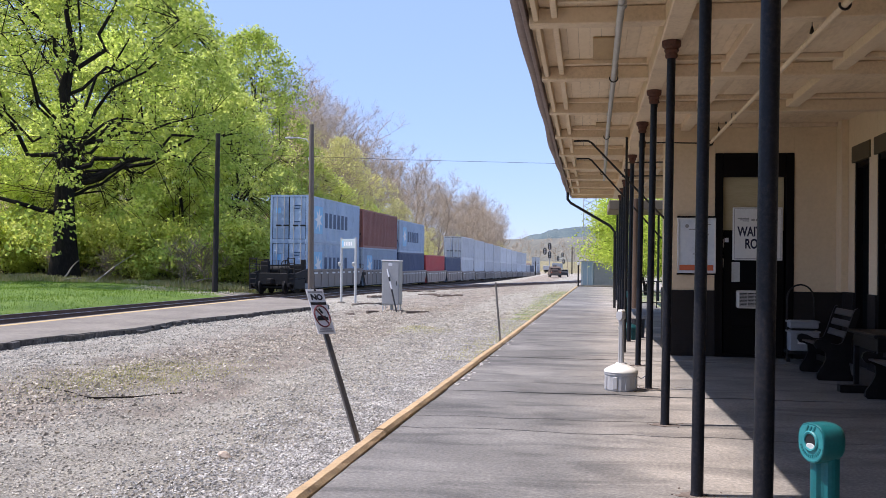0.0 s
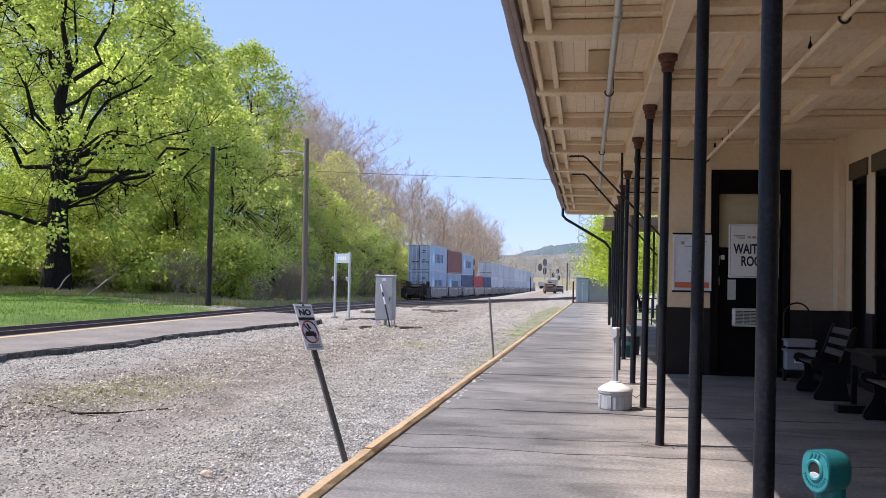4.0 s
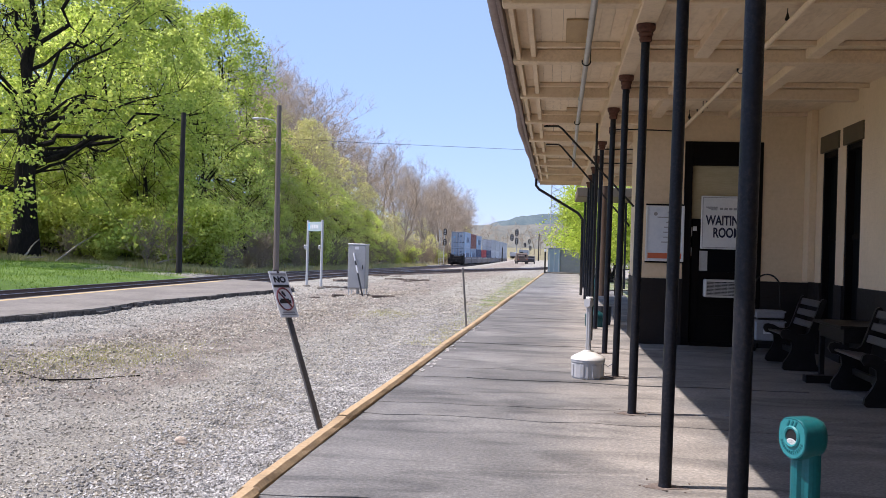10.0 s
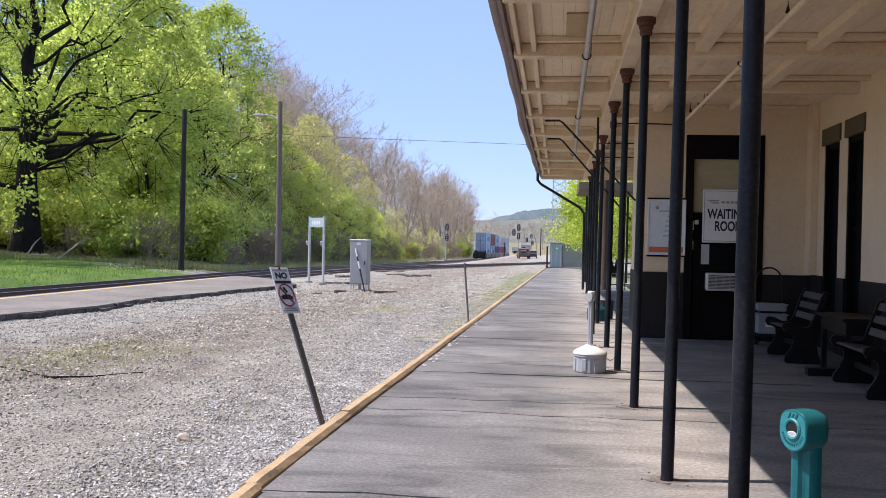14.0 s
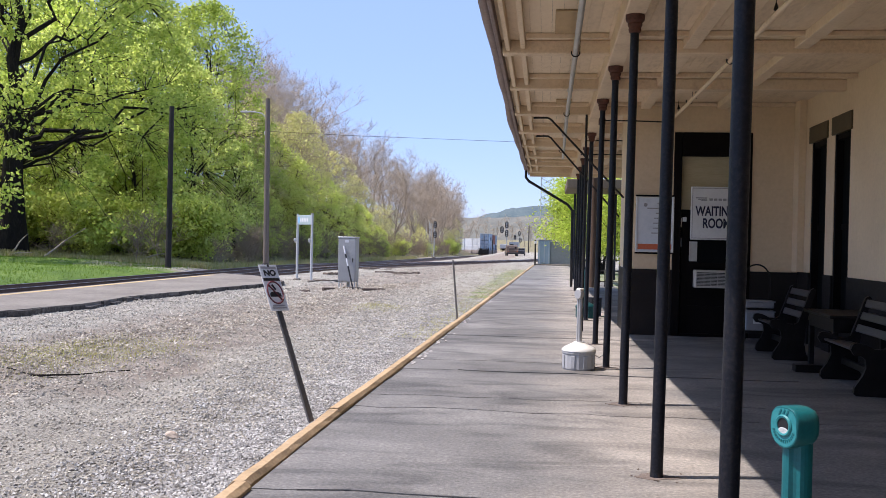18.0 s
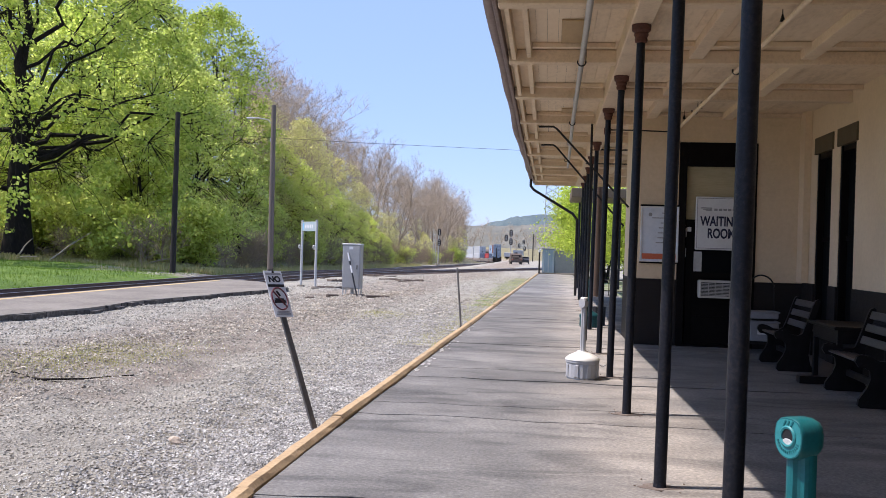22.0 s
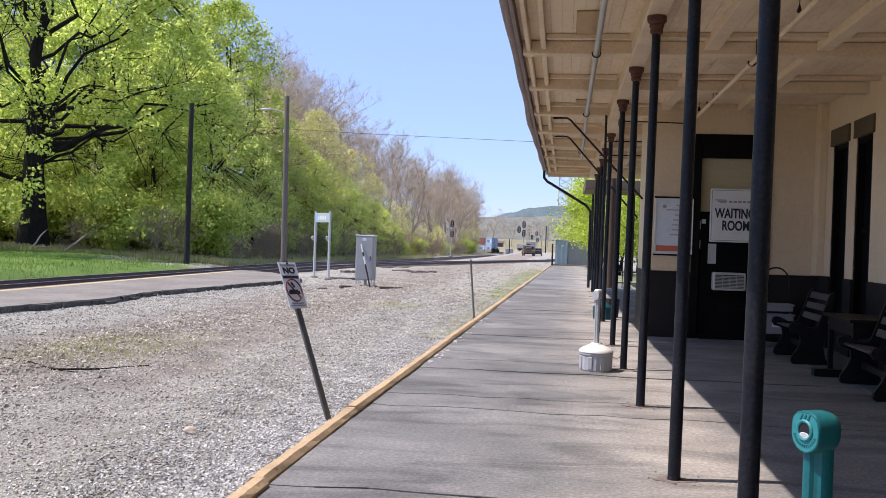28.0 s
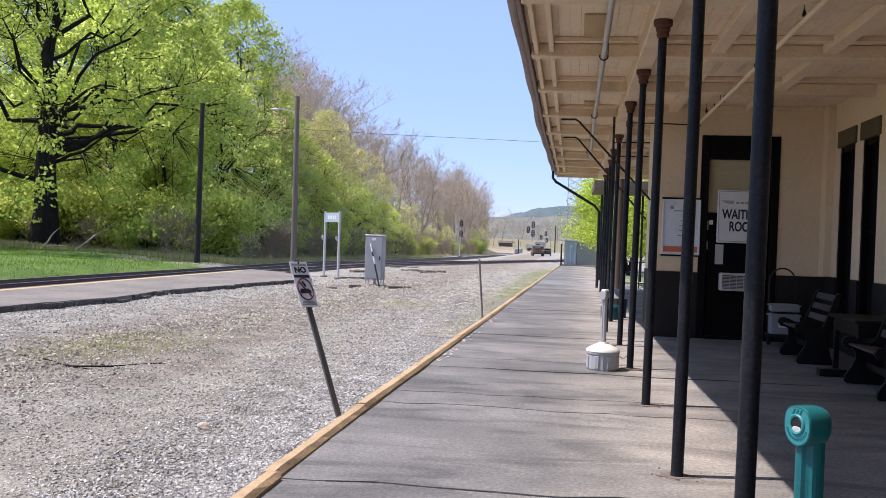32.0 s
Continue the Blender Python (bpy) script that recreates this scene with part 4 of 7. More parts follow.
def leaf_mesh(name, rng_seed, tips, per_tip, size, reach, mat, hang=0.0, long=1.7):
    """Leaves about twig ends: folded diamond blades."""
    r = np.random.RandomState(rng_seed)
    t = np.array([tuple(p) for p in tips])
    k = np.repeat(np.arange(len(t)), per_tip)
    c = t[k] + r.normal(0, reach, (len(k), 3)) * (1, 1, 0.75)
    c[:, 2] -= hang * r.rand(len(k))
    a = r.normal(0, 1, (len(k), 3))
    a[:, 2] -= 0.5 * (hang > 0)
    a /= np.linalg.norm(a, axis=1)[:, None]
    b = np.cross(a, r.normal(0, 1, (len(k), 3)))
    b /= np.linalg.norm(b, axis=1)[:, None]
    s = size * r.uniform(0.55, 1.3, (len(k), 1))
    up = np.cross(a, b) * s * 0.16
    v = np.stack([c - a * s * long / 2, c + b * s * 0.5 + up, c + a * s * long / 2, c - b * s * 0.5 + up], 1).reshape(-1, 3)
    n = len(k)
    me = bpy.data.meshes.new(name)
    me.vertices.add(4 * n), me.loops.add(4 * n), me.polygons.add(n)
    me.vertices.foreach_set("co", v.ravel())
    me.loops.foreach_set("vertex_index", np.arange(4 * n))
    me.polygons.foreach_set("loop_start", np.arange(0, 4 * n, 4))
    me.update(calc_edges=True)
    me.materials.append(mat)
    return me


def make_tree(name, m, seed, height, spread, leaf, label, per_tip=10, size=0.22, reach=0.5, hang=0.0, category="tree", group="", wood=None, **shape):
    rng = random.Random(seed)
    bars, tips = grow(rng, height, spread, **shape)
    tr = thing(name, m, label, category, group)
    part("trunk", skeleton_shape(bars), wood or bark, tr, smooth=True)
    if leaf:
        part("crown", leaf_mesh("crown", seed, tips, per_tip, size, reach, leaf, hang), None, tr)
    return tr


def on_land(x, y, turn=0.0, sink=0.1, scale=1.0):
    return Matrix.Translation((x, y, land_height(x, y) - sink)) @ pose(0, 0, 0, 0, 0, turn) @ Matrix.Scale(scale, 4)


def plant(ob, x, y, turn, scale, sink=0.1):
    if 150 < y < 390:
        x = min(x, -0.089 * (y + 2.8) - 1.6 * scale)  # keep the bend of the line clear
    c = copy_thing(ob, on_land(x, y, turn, sink))
    c.scale = (scale, scale, scale * random.uniform(0.92, 1.08))
    return c


def clump_crown(seed, height, radius, base, clumps, clump_r, leaves, size, mat, lean=(0.0, 0.0), top=0.82):
    """A crown of leaf clumps over a lobed dome, and the clump centres."""
    r = np.random.RandomState(seed)
    u = r.rand(clumps) ** 0.85
    az = r.uniform(0, 2 * math.pi, clumps)
    lobe = np.array([1 + 0.30 * noise.noise((1.4 * math.cos(a), 1.4 * math.sin(a), 3.2 * v + seed)) for a, v in zip(az, u)])
    rad = radius * np.sin(math.pi * (1 - top + top * u)) ** 0.55 * lobe * (1 - 0.55 * r.rand(clumps) ** 2.2)
    z = base + (height - base) * u
    c = np.stack([rad * np.cos(az) + lean[0] * u, rad * np.sin(az) + lean[1] * u, z], 1)
    rc = clump_r * r.uniform(0.6, 1.35, clumps)
    k = np.repeat(np.arange(clumps), leaves)
    n = len(k)
    d = r.normal(0, 1, (n, 3))
    d /= np.linalg.norm(d, axis=1)[:, None]
    off = d * (r.rand(n, 1) ** 0.42) * (1, 1, 0.62)
    off[:, 2] -= 0.55 * (off[:, 0] ** 2 + off[:, 1] ** 2)
    pos = c[k] + off * rc[k][:, None]
    nor = d * 0.55 + (0, 0, 0.45) + r.normal(0, 0.6, (n, 3))
    nor /= np.linalg.norm(nor, axis=1)[:, None]
    a = np.cross(nor, r.normal(0, 1, (n, 3)))
    a /= np.linalg.norm(a, axis=1)[:, None]
    b = np.cross(nor, a)
    s = size * r.uniform(0.55, 1.35, (n, 1))
    v = np.stack([pos - a * s * 0.8, pos + b * s * 0.5 - nor * s * 0.14, pos + a * s * 0.8, pos - b * s * 0.5 - nor * s * 0.14], 1).reshape(-1, 3)
    me = bpy.data.meshes.new("crown")
    me.vertices.add(4 * n), me.loops.add(4 * n), me.polygons.add(n)
    me.vertices.foreach_set("co", v.ravel())
    me.loops.foreach_set("vertex_index", np.arange(4 * n))
    me.polygons.foreach_set("loop_start", np.arange(0, 4 * n, 4))
    me.update(calc_edges=True)
    me.materials.append(mat)
    return me, c


def limb_shape(seed, height, centres, trunk_r, limbs, first, fork):
    """A trunk, bent limbs out to some of the clumps, and thin branches to the rest."""
    rng = random.Random(seed)
    sh = Shape()
    trunk = [Vector((0, 0, -0.3))]
    for i in range(1, 9):
        trunk.append(Vector((0.02 * height * rng.gauss(0, 1) * i / 8, 0.02 * height * rng.gauss(0, 1) * i / 8, height * 0.82 * i / 8)))
    sh.tube(trunk, [trunk_r * (1.5, 1.0, 0.86, 0.72, 0.55, 0.42, 0.3, 0.2, 0.08)[i] for i in range(9)], 10)

    def on_trunk(z):
        f = min(7.99, max(0, z / (height * 0.82) * 8))
        return trunk[int(f)].lerp(trunk[int(f) + 1], f - int(f))

    nodes = []
    order = sorted(range(len(centres)), key=lambda i: rng.random() + (0.35 if centres[i][2] < 0.3 * height else 0))
    for n, i in enumerate(order[:limbs]):
        end = Vector(centres[i])
        z0 = min(end.z * rng.uniform(0.35, 0.7), height * 0.62)
        z0 = max(z0, first * height * rng.uniform(1.0, 1.9))
        p0 = on_trunk(z0)
        mid = p0.lerp(end, 0.5) + Vector((rng.gauss(0, 0.12), rng.gauss(0, 0.12), rng.uniform(-0.16, 0.10))) * (end - p0).length
        pts = []
        for j in range(8):
            t = j / 7
            q = p0 * (1 - t) ** 2 + mid * 2 * t * (1 - t) + end * t * t
            w = (end - p0).length * 0.05 * math.sin(math.pi * t)
            pts.append(q + Vector((rng.gauss(0, w), rng.gauss(0, w), rng.gauss(0, w))))
        r0 = trunk_r * fork * rng.uniform(0.6, 1.1) * (1 - 0.5 * z0 / height)
        sh.tube(pts, [max(0.02, r0 * (1 - 0.88 * j / 7)) for j in range(8)], 6, caps=False)
        nodes += pts[3:]
    pts_np = np.array([tuple(q) for q in nodes])
    for i in order[limbs:]:
        end = Vector(centres[i])
        k = int(np.argmin(((pts_np - np.array(centres[i])) ** 2).sum(1) + 4.0 * np.maximum(0, pts_np[:, 2] - centres[i][2])))
        p0 = nodes[k]
        mid = p0.lerp(end, 0.55) + Vector((rng.gauss(0, 0.1), rng.gauss(0, 0.1), rng.gauss(0.05, 0.1))) * (end - p0).length
        sh.tube([p0, mid, end], [0.016 + 0.022 * trunk_r, 0.014 + 0.012 * trunk_r, 0.009], 4, caps=False)
    return sh


def leafy_tree(name, m, seed, height, radius, leaf, label, base=1.0, clumps=200, clump_r=1.1, leaves=80, size=0.15, trunk_r=0.3, limbs=14, first=0.12, fork=0.36, lean=(0.0, 0.0), top=0.66, group="bank trees", wood=None):
    tr = thing(name, m, label, "tree", group)
    me, centres = clump_crown(seed, height, radius, base, clumps, clump_r, leaves, size, leaf, lean, top)
    part("trunk", limb_shape(seed, height, [tuple(c) for c in centres], trunk_r, limbs, first, fork), wood or bark, tr, smooth=True)
    part("crown", me, None, tr)
    return tr


# the great tree over the grass
leafy_tree("big_tree", on_land(-37.5, 60.5, 40), 21, 27, 12.6, leaf_big, "large old tree with dark limbs and fresh yellow-green leaves", base=2.2, clumps=540, clump_r=1.45, leaves=105, size=0.185, trunk_r=0.85, limbs=26, first=0.17, fork=0.3, top=0.76, group="")

TREE_ROWS = random.Random(5)


def build_woods():
    rng = TREE_ROWS
    dome = leafy_tree("leafy_tree", on_land(-29.9, 74, 10), 31, 15.5, 5.6, leaf_fresh, "dense rounded leafy spring tree on the wooded bank", base=1.2, clumps=235, clump_r=1.0, leaves=62, size=0.15, trunk_r=0.28)
    tall = leafy_tree("leafy_tree", on_land(-39, 84, 60), 35, 21, 7.0, leaf_big, "tall leafy spring tree on the wooded bank", base=1.5, clumps=300, clump_r=1.25, leaves=68, size=0.18, trunk_r=0.36)
    lively = leafy_tree("leafy_tree", on_land(-28.0, 93, 70), 32, 11, 4.0, leaf_mid, "yellow-green leafy young tree on the wooded bank", base=1.0, clumps=190, clump_r=0.8, leaves=52, size=0.14, trunk_r=0.18)
    olive = leafy_tree("budding_tree", on_land(-31.0, 110, 70), 33, 14, 4.2, leaf_olive, "thinly budding olive-green tree on the bank", base=1.5, clumps=210, clump_r=0.8, leaves=34, size=0.12, trunk_r=0.2, limbs=24, wood=twig)
    bare = [make_tree("bare_tree", on_land(-34 - 3 * k, 96 + 14 * k, 50 * k), 41 + k, 19 + 1.5 * k, 6.5, bud_haze, "bare grey-brown tree with swelling buds on the bank", 1, 0.06, 0.34, group="bare bank trees", wood=twig, levels=5, trunk_r=0.2, kids=(9, 5, 4, 3), upward=0.5, wild=0.5, thin=0.018) for k in range(3)]
    # leafy mass on the near bank
    for x, y, s, src in ((-34.5, 78, 1.1, dome), (-33.2, 70.5, 0.72, dome), (-39, 73, 0.85, dome), (-45, 72, 0.9, dome), (-50, 68, 0.85, dome), (-44, 80, 1.2, dome), (-55, 76, 1.2, dome), (-33, 86, 0.95, tall), (-45.5, 90, 1.1, tall), (-52, 84, 1.1, tall), (-60, 92, 1.2, tall), (-28.6, 82, 0.62, dome), (-58, 66, 0.9, dome),
                         (-30.5, 95, 1.0, olive), (-27.6, 99, 1.05, olive), (-33, 101, 1.1, olive), (-26.2, 91, 0.75, lively), (-24.9, 97, 0.72, lively), (-26.9, 105, 0.98, lively), (-24.6, 107, 0.82, lively), (-29.6, 108, 1.05, olive), (-24.2, 115, 0.74, lively), (-27, 116, 0.95, olive), (-24.3, 124, 0.6, lively), (-26.8, 128, 0.8, olive), (-24.2, 133, 0.45, lively), (-31, 120, 1.0, olive), (-35, 109, 1.0, olive), (-25.6, 86, 0.5, lively), (-24.2, 140, 0.4, lively), (-29, 137, 0.8, olive), (-28.5, 88, 0.8, olive)):
        plant(src, x - (1.4 if src is lively else 0), y, rng.uniform(0, 360), s)

    # bare woods along the cutting; their tops follow the skyline
    skyline = ((380, 90), (420, 45), (500, 65), (550, 100), (570, 170), (605, 222), (640, 228), (690, 252), (739, 284), (790, 312), (835, 350), (870, 392))

    def wooded_top(x, y):
        a = math.atan2(x, y + 2.8) + 0.12
        px = 784 + 1681 * math.tan(a)
        for (p0, h0), (p1, h1) in zip(skyline, skyline[1:]):
            if p0 <= px <= p1:
                return 1.7 + (441 - (h0 + (h1 - h0) * (px - p0) / (p1 - p0))) / 1681 * (y + 2.8)
        return 24.0 if px < 400 else 12.0

    def bare_at(k, x, y, most=1.3):
        s = (wooded_top(x, y) - land_height(x, y)) / (19 + 1.5 * (k % 3)) * rng.uniform(0.78, 1.0) / 0.97
        plant(bare[k % 3], x, y, rng.uniform(0, 360), min(most, max(0.3, s)))

    for k in range(96):
        y = 100 + 2.4 * k + rng.uniform(-4, 4)
        u = -6.5 - rng.random() ** 1.3 * 22
        if y > 290:
            u -= 5
        bare_at(k, main_x(min(y, 460)) + u - (4 if y < 130 else 0), y)
    for k in range(12):
        y = 110 + 16 * k + rng.uniform(-5, 5)
        plant(olive, main_x(y) - rng.uniform(7, 15), y, rng.uniform(0, 360), rng.uniform(0.4, 0.7))
    for k, (x, y) in enumerate(((-38, 106), (-34, 112), (-42, 116), (-47, 108), (-37, 126), (-36, 98))):
        bare_at(k, x, y)
    # thin woods at the far edge of the yard
    for k in range(40):
        plant(bare[k % 3], -75 + 4.2 * k + rng.uniform(-2, 2), 480 + rng.uniform(-40, 60), rng.uniform(0, 360), rng.uniform(0.6, 0.95))
    # shrubs and brush at the foot of the bank
    shrub = make_tree("shrub", on_land(-29.5, 68, 0), 51, 2.6, 1.9, leaf_dark, "low green shrub at the foot of the bank", 40, 0.10, 0.32, 0.0, "shrub", "bank shrubs", levels=3, trunk_r=0.05, kids=(8, 5), first=0.05, upward=0.3)
    brush = make_tree("brush", on_land(-23.6, 70, 0), 52, 2.4, 1.8, None, "tangle of dry brown brush on the bank", category="brush", group="bank brush", wood=brush_mat, levels=4, trunk_r=0.025, kids=(9, 7, 5), first=0.03, upward=0.5, wild=0.5)
    for k in range(62):
        y = 66 + 2.5 * k + rng.uniform(-1.5, 1.5)
        u = -5.2 - rng.random() * 4.5 - 6.5 * (1 - smooth(50, 75, y))
        src = shrub if rng.random() < (0.16 if y < 62 else 0.22) else brush
        plant(src, main_x(y) + u, y, rng.uniform(0, 360), rng.uniform(0.7, 1.35))
    for k in range(70):
        y = 58 + 3.2 * k + rng.uniform(-1.5, 1.5)
        plant(brush, main_x(min(y, 330)) - 4.4 - rng.random() * 5, y, rng.uniform(0, 360), rng.uniform(0.8, 1.5))
    for k in range(24):
        x = -26 - 1.9 * k + rng.uniform(-1, 1)
        plant(shrub if k % 3 == 1 else brush, x - 4, 66 + rng.uniform(-2, 7) - 0.18 * (-26 - x), rng.uniform(0, 360), rng.uniform(0.6, 1.2))
    for k in range(26):
        plant(shrub if k % 3 else brush, -29 - 22 * rng.random(), 66 + 13 * rng.random(), rng.uniform(0, 360), rng.uniform(0.9, 1.7))
    for k in range(24):
        plant(shrub, -26.5 - 19 * rng.random(), 64.5 + 6 * rng.random(), rng.uniform(0, 360), rng.uniform(1.0, 1.9))
    for y, sc in ((148, 1.2), (238, 1.5), (243, 1.2)):
        plant(shrub, main_x(y) - 6.5, y, y * 7, sc)
    # lime green trees past the canopy
    lime = make_tree("lime_green_tree", on_land(3.3, 54, 0), 61, 5.6, 3.4, leaf_lime, "bright lime-green young tree beyond the canopy", 30, 0.09, 0.5, 0.3, group="lime trees", levels=4, trunk_r=0.10, kids=(8, 6, 4), first=0.1)
    for x, y, s in ((4.2, 47, 0.85), (2.9, 60, 0.8), (7.5, 46, 1.1), (5.6, 41.5, 0.8), (9, 58, 1.2), (5.2, 66, 0.9), (2.9, 71, 1.0), (4.4, 73, 1.3)):
        plant(lime, x, y, rng.uniform(0, 360), s)
    # pale dead branches lying on the bank under the great tree
    dead = material("bleached_dead_wood", [lin(0.22, 0.18, 0.14), lin(0.42, 0.36, 0.29)], 0.85, coarse=3, fine=20, bump=0.2)
    for x, y, ln, turn, rise in ((-33.6, 57.5, 3.2, 60, 34), (-32.2, 58.5, 2.6, 15, 5), (-35.6, 57.0, 2.2, -20, 8), (-30.4, 57.5, 2.4, 130, 10), (-36.4, 58.5, 1.6, 80, 42), (-28.2, 60.5, 2.0, 10, 18)):
        c, q = math.cos(radians(turn)), math.sin(radians(turn))
        pts = [(x + ln * t * c + 0.08 * math.sin(7 * t), y + ln * t * q, land_height(x, y) + 0.03 + ln * t * math.tan(radians(rise)) + 0.06 * math.sin(5 * t)) for t in (0, 0.25, 0.5, 0.75, 1.0)]
        tagged(part("fallen_branch", Shape().tube(pts, [0.07, 0.06, 0.05, 0.035, 0.02], 6), dead), "bleached dead branch lying on the wooded bank", "branch", "fallen branches")
    # grass on the near bank, dry tufts by the kerb
    def blades(name, count, where, h, mat, label):
        r = np.random.RandomState(count)
        sh = Shape()
        for _ in range(count):
            x, y = where(r)
            z = land_height(x, y)
            a, hh = r.uniform(0, 6.28), h * r.uniform(0.5, 1.4)
            w = hh * 0.12
            c, s = math.cos(a), math.sin(a)
            b = (r.normal(0, 0.3) * hh, r.normal(0, 0.3) * hh)
            k = len(sh.v)
            sh.v += [(x - w * c, y - w * s, z - 0.01), (x + w * c, y + w * s, z - 0.01), (x + b[0], y + b[1], z + hh)]
            sh.f.append((k, k + 1, k + 2))
        tagged(part(name, sh, mat), label, "grass", kind="stuff")

    blades("grass", 27000, lambda r: (-21.9 - 17 * r.rand(), 26 + 36 * r.rand()), 0.10, grass_mat, "bright green mown grass beyond the tracks")

    def rough_bank(r):
        y = 55 + 11 * r.rand()
        return -22.4 - 22 * r.rand(), y + 0.12 * abs(r.normal(0, 8))

    def track_side(r):
        y = 56 + 95 * r.rand() ** 1.3
        return main_x(y) - 3.1 - abs(r.normal(0, 1.7)), y

    straw = leaf_material("straw_and_green_weeds", lin(0.30, 0.32, 0.09), lin(0.52, 0.44, 0.24), 0.35)
    blades("bank_weeds", 15000, rough_bank, 0.30, straw, "rough tan and green weeds at the foot of the wooded bank")
    blades("trackside_weeds", 12000, track_side, 0.34, straw, "rough straw-coloured weeds beside the track")

    def kerb_tufts(r):
        y = 14 + 48 * r.rand() ** 1.2
        return kerb_x(y) - 0.22 - abs(r.normal(0, 0.28)) * (1 + 0.03 * y), y

    blades("kerb_weeds", 9000, kerb_tufts, 0.035, dry_grass, "pale yellow-green weeds along the kerb")
    blades("lot_weeds", 2200, lambda r: (-4.3 + r.normal(0, 0.45), 21.5 + r.normal(0, 0.8)), 0.03, dry_grass, "thin dry weeds on the gravel lot")
    blades("leaf_litter", 9000, lambda r: (-7.0 + r.normal(0, 0.8), 11.0 + r.normal(0, 1.2)), 0.032, dry_grass, "dry yellow weeds and litter on the gravel")


build_woods()


# ---- far hills ----
def build_hills():
    # distance haze is mixed into both base colours; the air itself is clear
    hill = material("wooded_hill_painted_haze", [lin(0.06, 0.095, 0.11), lin(0.115, 0.155, 0.16), lin(0.175, 0.215, 0.21)], 0.95, coarse=0.02, fine=0.22, bump=0, coords="World")
    low = material("bare_woods_painted_haze", [lin(0.085, 0.09, 0.075), lin(0.145, 0.145, 0.118), lin(0.225, 0.213, 0.168)], 0.95, coarse=0.05, fine=0.35, bump=0, coords="World")

    def ridge(name, y, spans, mat, label):
        sh = Shape()
        n = 0
        x = spans[0][0]
        while x <= spans[-1][0]:
            for (x0, h0), (x1, h1) in zip(spans, spans[1:]):
                if x0 <= x <= x1:
                    u = (x - x0) / (x1 - x0)
                    h = h0 + (h1 - h0) * u * u * (3 - 2 * u)
            h += h * 0.035 * noise.noise((x * 0.02, y, 0)) + h * 0.03 * noise.noise((x * 0.11, y, 5))
            sh.v += [(x, y - 90, -8), (x, y - 35, h * 0.6), (x, y, h), (x, y + 150, -8)]
            if n:
                k = 4 * (n - 1)
                sh.f += [(k + j, k + 4 + j, k + 5 + j, k + 1 + j) for j in range(3)]
            n += 1
            x += 6
        ob = structure(name, sh, mat, label, "hill", smooth=True)

    ridge("backdrop_hill", 2300, [(-1500, 20), (-420, 26), (-200, 48), (-132, 69), (-84, 82), (-20, 88), (160, 86), (500, 66), (1500, 40)], hill, "distant wooded hill with blue-green haze painted in")
    ridge("backdrop_woods", 900, [(-800, 40), (-230, 36), (-110, 24), (-60, 23), (0, 26), (60, 23), (300, 30), (900, 30)], low, "distant bare woods with haze painted in")


build_hills()


# ---- freight train ----
def painted(name, c, rough=0.55):
    r, g, b = c
    return material(name, [lin(r * 0.72, g * 0.72, b * 0.72), lin(r, g, b), lin(min(1, r * 1.1), min(1, g * 1.1), min(1, b * 1.1))], rough, coarse=0.7, fine=9, bump=0.05, spread=0.4, random_tint=0.16)


BOX_PAINT = {"light_blue": painted("light_blue_container_paint", (0.31, 0.40, 0.51)), "brown": painted("brown_red_container_paint", (0.20, 0.075, 0.06)), "navy": painted("navy_container_paint", (0.055, 0.085, 0.16)), "red": painted("red_container_paint", (0.42, 0.055, 0.06)), "white": painted("white_grey_container_paint", (0.52, 0.55, 0.58)), "grey": painted("grey_container_paint", (0.33, 0.36, 0.40))}
well_paint = painted("grey_well_car_paint", (0.235, 0.20, 0.178))
well_dark = painted("black_truck_iron", (0.009, 0.0085, 0.008), 0.8)
mark_navy = material("navy_lettering_bars", [lin(0.03, 0.06, 0.12), lin(0.04, 0.08, 0.15)], 0.6, bump=0)
mark_star = material("bright_blue_emblem", [lin(0.19, 0.42, 0.62), lin(0.23, 0.46, 0.66)], 0.6, bump=0)
mark_white = material("white_markings", [lin(0.6, 0.6, 0.6), lin(0.75, 0.75, 0.74)], 0.6, bump=0.02)
CL, CW, CH = 12.19, 2.44, 2.896
SPEED, TAIL_S, PITCH = 11.45, 110.0, 13.4


def ribbed(length, height, pitch=0.277, depth=0.036):
    """Corrugated sheet outline along its length."""
    pts, y = [], -length / 2
    while y < length / 2 - 0.01:
        for dy, d in ((0, 0), (0.07, 0), (0.105, depth), (0.208, depth), (0.242, 0)):
            if y + dy < length / 2:
                pts.append((y + dy, d))
        y += pitch
    pts.append((length / 2, 0))
    return pts


